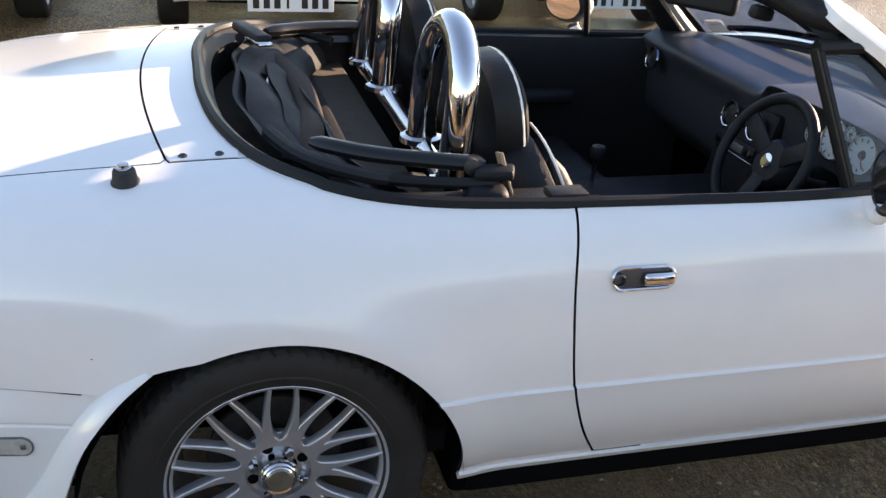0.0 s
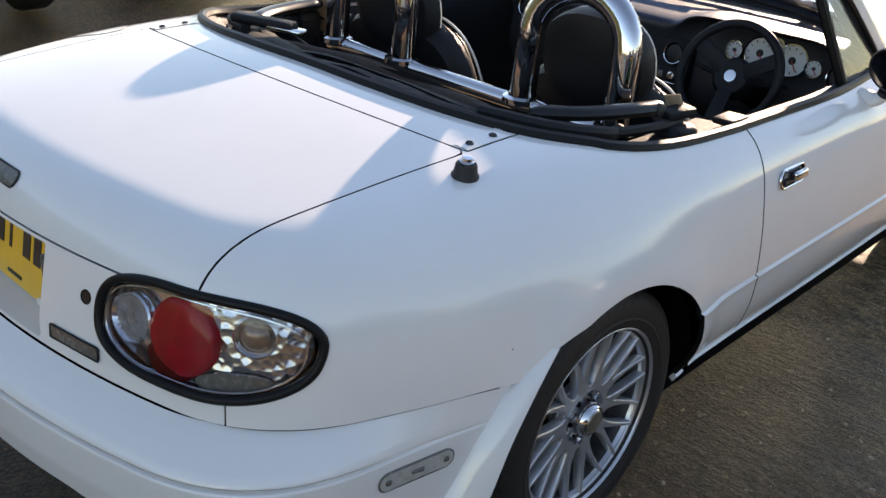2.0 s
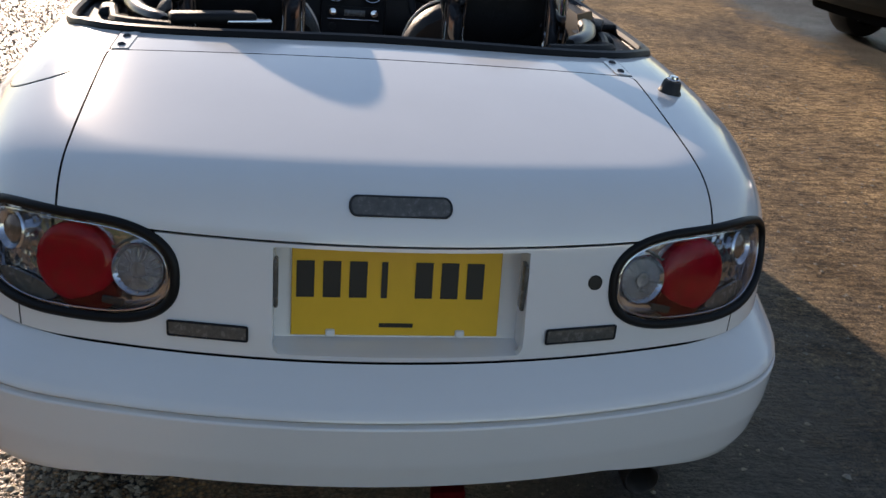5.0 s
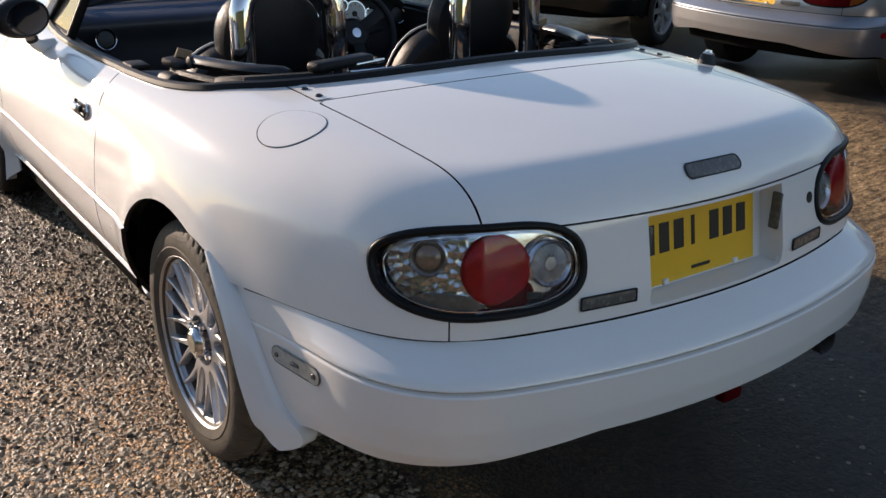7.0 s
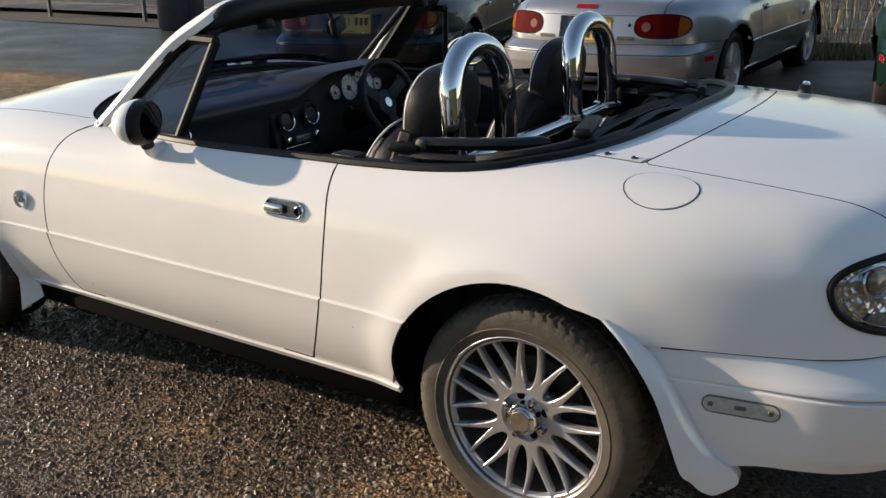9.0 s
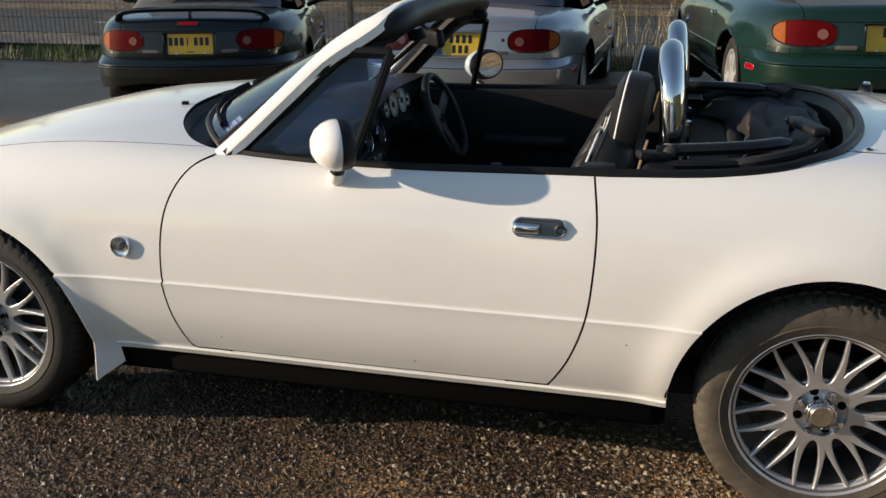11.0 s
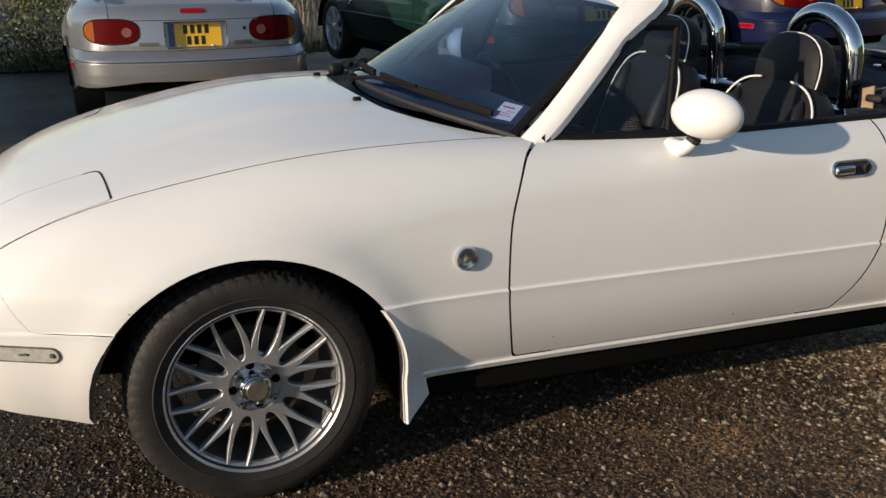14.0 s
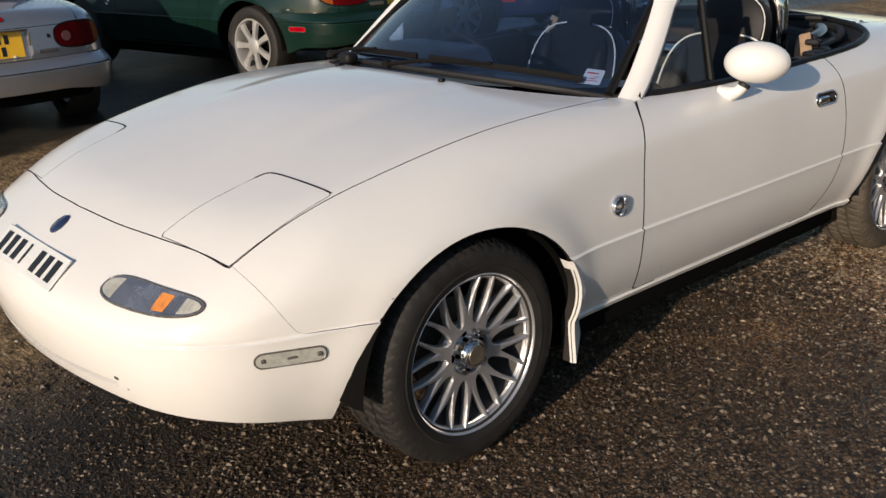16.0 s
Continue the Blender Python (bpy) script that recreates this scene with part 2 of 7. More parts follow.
def clip(mesh, d):
    """Keeps the part of a triangle mesh where the field d is negative."""
    v, n, t = mesh
    d = np.where(np.abs(d) < 1e-5, -1e-5, d)
    ins = d < 0
    c = ins[t].sum(1)
    keep = [t[c == 3]]
    new_v, new_n, count = [v], [n], len(v)

    def cross(i, j):
        nonlocal count
        key = np.stack([np.minimum(i, j), np.maximum(i, j)], 1)
        u, back = np.unique(key, axis=0, return_inverse=True)
        f = (d[u[:, 0]] / (d[u[:, 0]] - d[u[:, 1]]))[:, None]
        new_v.append(v[u[:, 0]] * (1 - f) + v[u[:, 1]] * f)
        nn = n[u[:, 0]] * (1 - f) + n[u[:, 1]] * f
        new_n.append(nn / np.maximum(np.linalg.norm(nn, axis=1, keepdims=True), 1e-9))
        at = count + back.reshape(-1)
        count += len(u)
        return at

    edges = []
    for want in (1, 2):
        s = t[c == want]
        if not len(s):
            continue
        odd = ins[s] if want == 1 else ~ins[s]
        k = odd.argmax(1)
        r = np.arange(len(s))
        s = np.stack([s[r, k], s[r, (k + 1) % 3], s[r, (k + 2) % 3]], 1)
        both = cross(np.r_[s[:, 0], s[:, 0]], np.r_[s[:, 1], s[:, 2]])
        p, q = both[:len(s)], both[len(s):]
        if want == 1:
            keep.append(np.stack([s[:, 0], p, q], 1))
        else:
            keep.append(np.stack([p, s[:, 1], s[:, 2]], 1))
            keep.append(np.stack([p, s[:, 2], q], 1))
    t2 = np.concatenate(keep)
    v2, n2 = np.concatenate(new_v), np.concatenate(new_n)
    # weld vertices made twice on one edge
    _, first, back = np.unique(np.round(v2, 6), axis=0, return_index=True, return_inverse=True)
    used = first[back.reshape(-1)[t2]] if len(t2) else t2
    ok = (used[:, 0] != used[:, 1]) & (used[:, 1] != used[:, 2]) & (used[:, 0] != used[:, 2])
    used = used[ok]
    ids, t3 = np.unique(used, return_inverse=True)
    return v2[ids], n2[ids], t3.reshape(-1, 3)


def mirror(mesh):
    v, n, t = mesh
    return v * [1, -1, 1], n * [1, -1, 1], t[:, ::-1]


def join(*meshes):
    vs, ns, ts, at = [], [], [], 0
    for v, n, t in meshes:
        vs.append(v), ns.append(n), ts.append(t + at)
        at += len(v)
    return np.concatenate(vs), np.concatenate(ns), np.concatenate(ts)


def sheet(name, mesh, material, parent, label="", lip=0.012, edge=None):
    """A panel of pressed metal: the skin and a folded edge that goes inwards by lip."""
    v, n, t = mesh
    away = (np.cross(v[t[:, 1]] - v[t[:, 0]], v[t[:, 2]] - v[t[:, 0]]) * n[t].sum(1)).sum(1) < 0
    t = np.where(away[:, None], t[:, ::-1], t)
    e = np.concatenate([t[:, [0, 1]], t[:, [1, 2]], t[:, [2, 0]]])
    key = np.sort(e, 1)
    _, idx, cnt = np.unique(key, axis=0, return_index=True, return_counts=True)
    rim = e[idx[cnt == 1]]
    rim = rim[~((np.abs(v[rim[:, 0], 1]) < 1e-5) & (np.abs(v[rim[:, 1], 1]) < 1e-5))]
    if lip and len(rim):
        ids, r = np.unique(rim, return_inverse=True)
        r = r.reshape(-1, 2)
        k, m = len(v), len(ids)
        v = np.concatenate([v, v[ids] - n[ids] * 0.0, v[ids] - n[ids] * lip])
        faces = np.stack([k + r[:, 1], k + r[:, 0], k + m + r[:, 0], k + m + r[:, 1]], 1)
        n = np.concatenate([n, np.zeros((2 * m, 3))])
        faces = t.tolist() + faces.tolist()
    else:
        faces = t.tolist()
    ob = obj(name, v, faces, material, parent, label, True, n)
    if edge is not None and len(faces) > len(t):
        ob.data.materials.append(edge)
        ob.data.polygons.foreach_set("material_index", [0] * len(t) + [1] * (len(faces) - len(t)))
    return ob


# ---- the roadster: one skin, cut into its panels ----
HALF_WIDTH = Spline([-1.0, -0.8, -0.7, -0.55, -0.41, -0.2, 0.0, 0.3, 0.6, 1.2, 1.66, 2.0, 2.27, 2.5, 2.67, 2.81, 2.95, 3.15],
                    [0.515, 0.628, 0.668, 0.725, 0.773, 0.816, 0.829, 0.832, 0.830, 0.829, 0.827, 0.832, 0.830, 0.800, 0.757, 0.705, 0.635, 0.50])
TOP = Spline([-1.05, -0.9, -0.8, -0.7, -0.5, -0.3, -0.1, 0.3, 0.6, 1.0, 1.5, 1.85, 2.1, 2.4, 2.6, 2.8, 2.9, 3.0, 3.15],
             [0.745, 0.785, 0.806, 0.821, 0.843, 0.860, 0.871, 0.870, 0.856, 0.842, 0.839, 0.848, 0.838, 0.790, 0.741, 0.680, 0.642, 0.595, 0.50])
ROUND = Spline([-1.1, -0.6, -0.2, 0.3, 0.6, 1.5, 1.9, 2.4, 2.8, 3.2], [0.07, 0.11, 0.15, 0.13, 0.10, 0.10, 0.14, 0.19, 0.13, 0.10])
NOSE = Spline([0.1, 0.2, 0.3, 0.4, 0.47, 0.525, 0.58, 0.64, 0.8, 1.2], [2.94, 2.985, 3.035, 3.068, 3.075, 3.058, 2.998, 2.93, 2.85, 2.8])
WHEELBASE, HUB, ARCH = 2.265, 0.288, 0.350


def side_of(x, z):
    up, dn = np.maximum(z - 0.5, 0), np.maximum(0.4745 - z, 0)
    w = HALF_WIDTH(x) - 0.62 * up ** 2 - 1.45 * dn ** 2
    w = w + np.where(z < 0.4745, 0.0055 * np.exp(-dn / 0.018), 0) - 0.0030 * np.exp(-((z - 0.4775) / 0.0030) ** 2)
    for cx in (0.0, WHEELBASE):
        r = np.hypot(x - cx, z - HUB)
        w = w + 0.012 * np.exp(-((r - 0.345) / 0.06) ** 2) * (z > 0.2)
    return w


def skin(x, y, z):
    a = np.abs(y)
    s = a - side_of(x, z)
    dome = np.clip((0.36 - a) / 0.14, 0, 1)
    reach = np.clip((x - 1.72) / 0.2, 0, 1) * np.clip((2.62 - x) / 0.5, 0, 1)
    top = z - (TOP(x) - 0.088 * a ** 2) - 0.008 * dome * dome * (3 - 2 * dome) * reach * reach * (3 - 2 * reach)
    rear = -x - 0.836 + 0.28 * a ** 2 + 0.2 * np.maximum(z - 0.58, 0)
    front = x - NOSE(z) + 0.30 * a ** 2
    return smax(smax(s, np.maximum(rear, front), 0.13), top, ROUND(x))


def bumper(x, y, z):
    """The rear bumper: the plan of the car, pushed out behind."""
    a = np.abs(y)
    plan = smax(a - HALF_WIDTH(x) + 0.004, -x - 0.836 + 0.28 * a ** 2, 0.16)
    back = np.clip((-x - 0.36) / 0.46, 0, 1)
    back = back * back * (3 - 2 * back)
    return plan - BULGE(z) * (0.10 + 0.90 * back)


def BULGE(z):
    """How far the rear bumper stands out behind the body: a sloped ledge, a groove under its edge, an upright face."""
    return np.interp(z, (0.20, 0.26, 0.295, 0.335, 0.40, 0.455, 0.4660, 0.4690, 0.4710, 0.4735, 0.4765, 0.482, 0.490, 0.506, 0.522, 0.530, 0.535, 0.546),
                     (0.000, 0.024, 0.050, 0.069, 0.081, 0.0835, 0.0838, 0.0815, 0.064, 0.066, 0.0805, 0.0785, 0.072, 0.051, 0.026, 0.011, 0.002, -0.010))



def cast(field, start, way, far=1.7):
    """Where rays from inside meet the skin, with the skin's normals."""
    lo, hi = np.zeros(len(way)), np.full(len(way), far)
    for _ in range(34):
        mid = (lo + hi) / 2
        p = start + way * mid[:, None]
        inside = field(p[:, 0], p[:, 1], p[:, 2]) < 0
        lo, hi = np.where(inside, mid, lo), np.where(inside, hi, mid)
    p = start + way * hi[:, None]
    e = 1.5e-3
    n = np.stack([field(*(p + e * d).T) - field(*(p - e * d).T) for d in np.eye(3)], 1)
    return p, n / np.maximum(np.linalg.norm(n, axis=1, keepdims=True), 1e-9)


def grid_tris(rows, cols):
    i = np.arange(rows * cols).reshape(rows, cols)
    a, b, c, d = i[:-1, :-1].ravel(), i[:-1, 1:].ravel(), i[1:, 1:].ravel(), i[1:, :-1].ravel()
    return np.concatenate([np.stack([a, b, c], 1), np.stack([a, c, d], 1)])


def half_skin(step):
    """The left half of the body's skin, as rays from a line inside the car."""
    x0, x1, z0 = -0.42, 2.5, 0.47
    ang = np.unique(np.r_[np.linspace(-90, 90, int(2.6 / step)), -0.5, -0.3, -0.15, -0.06, 0.06, 0.12, 0.18, 0.25, 0.33, 0.5])
    ang = np.radians(ang)
    n_end = int(0.9 / step)
    starts = []
    for psi in np.linspace(90, 0, n_end, endpoint=False):
        starts.append((x0, psi, -1))
    for x in np.linspace(x0, x1, int((x1 - x0) / step)):
        starts.append((x, 0, 0))
    for psi in np.linspace(0, 90, n_end + 1)[1:]:
        starts.append((x1, psi, 1))
    s, w = [], []
    for x, psi, sign in starts:
        c, q = math.cos(radians(psi)), math.sin(radians(psi))
        s.append(np.tile([x, 0, z0], (len(ang), 1)))
        w.append(np.stack([np.full(len(ang), sign * q), c * np.cos(ang), c * np.sin(ang)], 1))
    p, n = cast(skin, np.concatenate(s), np.concatenate(w))
    p[:, 1] = np.where(np.abs(p[:, 1]) < 1e-6, 0, p[:, 1])
    return p, n, grid_tris(len(starts), len(ang))[:, ::-1]


def on_skin(axis, u, v, field=None, side=1):
    """Points of the skin straight in from outside: axis x (u=y, v=z; side -1 rear, 1 front), y (u=x, v=z) or z (u=x, v=y)."""
    field = field or skin
    u, v = np.atleast_1d(np.asarray(u, float)), np.atleast_1d(np.asarray(v, float))
    k = "xyz".index(axis)
    start = np.zeros((len(u), 3))
    others = [i for i in range(3) if i != k]
    start[:, others[0]], start[:, others[1]] = u, v
    start[:, k] = {"x": -0.45 if side < 0 else 2.5, "y": 0.0, "z": 0.47}[axis]
    way = np.zeros((len(u), 3))
    way[:, k] = side
    return cast(field, start, way)


DOOR = catmull([(1.535, 0.80), (1.59, 0.772), (1.632, 0.70), (1.655, 0.61), (1.66, 0.47), (1.645, 0.36), (1.62, 0.268)], 5) + \
    catmull([(0.64, 0.268), (0.588, 0.36), (0.550, 0.47), (0.536, 0.58), (0.533, 0.69), (0.541, 0.76), (0.556, 0.82)], 5) + [Vector((0.56, 0.95)), Vector((1.50, 0.95))]
OPENING = catmull([(-0.105, 0.0), (-0.102, 0.2), (-0.075, 0.40), (-0.01, 0.566), (0.10, 0.667), (0.26, 0.713), (0.5, 0.727), (1.0, 0.720), (1.4, 0.698), (1.53, 0.668), (1.62, 0.632), (1.70, 0.56), (1.79, 0.42), (1.845, 0.25), (1.865, 0.0)], 5)
OPENING = OPENING + [Vector((p.x, -p.y)) for p in OPENING[-2:0:-1]]
BONNET = catmull([(1.60, 0.648), (1.9, 0.660), (2.27, 0.650), (2.53, 0.631), (2.70, 0.619), (2.80, 0.610)], 5) + catmull([(2.815, 0.5), (2.838, 0.376), (2.862, 0.2), (2.87, 0.0)], 5)
BONNET = BONNET + [Vector((p.x, -p.y)) for p in BONNET[::-1]]
LID = catmull([(2.600, 0.388), (2.565, 0.396), (2.552, 0.420), (2.541, 0.50), (2.531, 0.622)], 4) + [Vector((2.70, 0.617)), Vector((2.797, 0.607)), Vector((2.815, 0.5)), Vector((2.833, 0.370)), Vector((2.742, 0.376))]
NOSECUT = [(2.80, 0.68), (2.797, 0.635), (2.786, 0.602), (2.774, 0.572), (2.752, 0.528), (2.727, 0.488), (2.716, 0.477), (2.62, 0.475), (2.50, 0.472), (2.3, 0.472), (2.3, 0.0), (3.4, 0.0), (3.4, 0.68)]
LAMP_Y, LAMP_Z, LAMP_A, LAMP_B = 0.512, 0.655, 0.172, 0.081


def lamp_shape(y, z, grow=0.0):
    """Rounded-oblong outline of a tail lamp."""
    u, v = (np.abs(y) - LAMP_Y) / (LAMP_A + grow), (z - LAMP_Z) / (LAMP_B + grow)
    return ((np.abs(u) ** 3.0 + np.abs(v) ** 2.6) ** (1 / 2.8) - 1) * LAMP_B


def arch(x, z, r, cx):
    """Wheel opening: round above, running straight down below the hub."""
    wider = 0.0 if cx else 0.023 * np.clip((-x - 0.13) / 0.08, 0, 1)
    return np.hypot((x - cx) * (0.98 if cx else 1.0), np.maximum(z - HUB + 0.02, 0)) - r - wider


def cut_panels(step):
    """All panels of the skin, by name, for the left half; panels across the middle come out whole."""
    g = 0.0025
    base = half_skin(step)
    X = lambda m: m[0].T

    def trimmed(m):
        for cx in (0.0, WHEELBASE):
            x, y, z = X(m)
            d = arch(x, z, ARCH, cx)
            d = np.where(y < 0.45, 1.0, d)
            m = clip(m, -d)
        x, y, z = X(m)
        return clip(m, sdf(x, y, OPENING) * -1)

    base = trimmed(base)
    x, y, z = X(base)
    out = {}
    # nose and the wings ahead of the doors
    low_front = np.where(x > 2.45, 0.212 + 0.235 * np.clip(x - 2.6, 0, 0.5), 0.252) - z
    m = clip(base, low_front)
    x, y, z = X(m)
    m = clip(m, 1.60 - x - 0.09)
    front = m
    x, y, z = X(front)
    bon = clip(front, np.maximum(sdf(x, y, BONNET), 0.5 - z) + g * 0.6)
    x, y, z = X(bon)
    lid = clip(bon, sdf(x, y, LID) + g * 0.35)
    x, y, z = X(bon)
    out["bonnet"] = clip(bon, -sdf(x, y, LID) + g * 0.35)
    out["headlight_cover"] = lid
    x, y, z = X(front)
    rest = clip(front, -np.maximum(sdf(x, y, BONNET), 0.5 - z) + g * 0.6)
    x, y, z = X(rest)
    ncut = np.where((y < 0.35) & (x > 2.6), -1.0, sdf(x, z, NOSECUT))
    out["nose"] = clip(rest, ncut + g * 0.15)
    wing = clip(rest, -ncut + g * 0.15)
    x, y, z = X(wing)
    wing = clip(wing, -sdf(x, z, DOOR) + g)
    x, y, z = X(wing)
    out["wing"] = clip(wing, 0.260 - z)
    # door and sill
    x, y, z = X(base)
    m = clip(base, np.maximum(0.245 - z, np.where(y < 0.3, 1, -1)))
    x, y, z = X(m)
    out["door"] = clip(m, sdf(x, z, DOOR) + g)
    x, y, z = X(m)
    s = clip(m, np.maximum(z - 0.263, 0.247 - z))
    x, y, z = X(s)
    s = clip(s, np.maximum(x - 1.90, 0.345 - x))
    out["sill"] = (s[0] + s[1] * 0.007, s[1], s[2])
    # everything behind the doors
    x, y, z = X(base)
    m = clip(base, x - 0.75)
    x, y, z = X(m)
    m = clip(m, -sdf(x, z, DOOR) + g)
    x, y, z = X(m)
    m = clip(m, np.where(x < -0.24, 0.5370, 0.260) - z)
    x, y, z = X(m)
    lampd = np.where((x < -0.5), lamp_shape(y, z), 1.0)
    m = clip(m, -lampd)
    x, y, z = X(m)
    edge = 0.525 + 0.018 * np.clip((x + 0.60) / 0.40, 0, 1)
    lid_d = np.maximum(np.maximum(y - edge, x + 0.222 - 0.19 * y ** 2), np.where(x < -0.55, 0.722 - z, -1.0))
    out["boot_lid"] = clip(m, lid_d + g * 0.9)
    m = clip(m, -lid_d + g * 0.6)
    x, y, z = X(m)
    deck = np.maximum(y - 0.543, -0.222 + 0.19 * y ** 2 - x)
    deck = np.where(z < 0.6, 1.0, deck)
    out["deck"] = clip(m, deck + g)
    m = clip(m, -deck + g * 0.4)
    x, y, z = X(m)
    tail = np.maximum(np.maximum(y - 0.592, x + 0.55), z - 0.722)
    out["tail_panel"] = clip(m, tail + g * 0.5)
    out["quarter"] = clip(m, -tail + g * 0.5)
    for k in ("bonnet", "nose", "boot_lid", "deck", "tail_panel"):
        out[k] = join(out[k], mirror(out[k]))
    # plate well in the tail panel
    v, n, t = out["tail_panel"]
    x, y, z = v.T
    well = np.maximum(np.abs(y) - 0.198, np.abs(z - 0.63) - 0.085)
    out["tail_panel"] = clip(out["tail_panel"], -well)
    x, y, z = X(base)
    base = clip(base, -np.where(x < -0.5, np.minimum(lamp_shape(y, z), np.maximum(y - 0.205, np.abs(z - 0.63) - 0.09)), 1.0))
    out["inner"] = base
    return out


def bumper_mesh(step):
    phi = np.radians(np.linspace(0, 104, int(1.5 / step)))
    zs = np.unique(np.r_[np.linspace(0.205, 0.463, 18), np.arange(0.466, 0.4831, 0.0015), np.linspace(0.488, 0.5343, 9)])
    s = np.array([(-0.30, 0, z) for z in zs for _ in phi])
    w = np.array([(-math.cos(p), math.sin(p), 0) for _ in zs for p in phi])
    p, n = cast(bumper, s, w)
    p[:, 1] = np.where(np.abs(p[:, 1]) < 1e-6, 0, p[:, 1])
    m = (p, n, grid_tris(len(zs), len(phi)))
    x, y, z = m[0].T
    m = clip(m, -(arch(x, z, ARCH + 0.004, 0.0)))
    x, y, z = m[0].T
    m = clip(m, x + 0.20)
    x, y, z = m[0].T
    m = clip(m, 0.350 - 0.046 * np.clip((np.abs(y) - 0.35) / 0.35, 0, 1) - 0.045 * np.clip((x + 0.56) / 0.16, 0, 1) ** 2 - z)
    return join(m, mirror(m))


def patch(axis, u0, u1, v0, v1, shape, off, step=0.006, side=1, field=None):
    """A piece of the skin inside the outline shape(u, v) < 0, lifted off it by off."""
    nu, nv = max(4, int((u1 - u0) / step)), max(4, int((v1 - v0) / step))
    uu, vv = np.meshgrid(np.linspace(u0, u1, nu), np.linspace(v0, v1, nv), indexing="ij")
    p, n = on_skin(axis, uu.ravel(), vv.ravel(), field, side)
    t = grid_tris(nu, nv)
    fn = np.cross(p[t[:, 1]] - p[t[:, 0]], p[t[:, 2]] - p[t[:, 0]])
    if (fn * n[t[:, 0]]).sum() < 0:
        t = t[:, ::-1]
    k = [i for i in range(3) if i != "xyz".index(axis)]
    m = clip((p, n, t), shape(p[:, k[0]], p[:, k[1]]))
    return m[0] + m[1] * off, m[1], m[2]


def oblong(cu, cv, a, b, r, tilt=0.0):
    """A rounded rectangle, as an outline for patch()."""
    def shape(u, v):
        du, dv = u - cu, v - cv - tilt * (u - cu)
        qu, qv = np.abs(du) - a + r, np.abs(dv) - b + r
        return np.hypot(np.maximum(qu, 0), np.maximum(qv, 0)) + np.minimum(np.maximum(qu, qv), 0) - r
    return shape


def outline(cu, cv, a, b, r, tilt=0.0, n=8):
    pts = []
    for sx, sy, q in ((1, 1, 0), (-1, 1, 90), (-1, -1, 180), (1, -1, 270)):
        for k in range(n + 1):
            ang = radians(q + 90 * k / n)
            du, dv = sx * (a - r) + r * math.cos(ang), sy * (b - r) + r * math.sin(ang)
            pts.append((cu + du, cv + dv + tilt * du))
    return pts


def ring_on(axis, pts, radius, off=0.0, side=1, field=None, seg=6):
    p, n = on_skin(axis, [q[0] for q in pts], [q[1] for q in pts], field, side)
    return tube([Vector(a) + Vector(b) * off for a, b in zip(p.tolist(), n.tolist())], radius, seg, closed=True)


WHEEL_TURN = pose(0, 0, 0, -90)


def tyre_mesh(seg=240):
    prof = [(0.196, -0.006, 0), (0.205, 0.004, 0), (0.222, 0.010, 0), (0.226, 0.0115, 0), (0.229, 0.010, 0), (0.250, 0.012, 0), (0.268, 0.006, 0), (0.278, -0.002, 1), (0.2845, -0.014, 2), (0.287, -0.026, 2),
            (0.288, -0.044, 2), (0.281, -0.046, 0), (0.281, -0.053, 0), (0.288, -0.055, 1), (0.2885, -0.090, 1), (0.281, -0.092, 0), (0.281, -0.100, 0), (0.2885, -0.102, 1),
            (0.288, -0.136, 1), (0.281, -0.138, 0), (0.281, -0.146, 0), (0.2875, -0.148, 2), (0.285, -0.176, 2), (0.270, -0.196, 0), (0.240, -0.203, 0), (0.198, -0.190, 0)]
    bm = bmesh.new()
    rings = []
    for i in range(seg):
        row = []
        for r, h, kind in prof:
            slot = i % 4 == 0 if kind == 2 else (i % 4 == 2 if kind == 1 else False)
            rr = r - (0.004 if slot else 0)
            a = 2 * math.pi * (i + (1.4 * (h + 0.05) * 20 if kind else 0)) / seg
            row.append(bm.verts.new((rr * math.cos(a), rr * math.sin(a), h)))
        rings.append(row)
    for i in range(seg):
        a, b = rings[i], rings[(i + 1) % seg]
        for k in range(len(prof) - 1):
            bm.faces.new((a[k], b[k], b[k + 1], a[k + 1]))
    bmesh.ops.recalc_face_normals(bm, faces=bm.faces)
    bm.transform(WHEEL_TURN)
    return bm


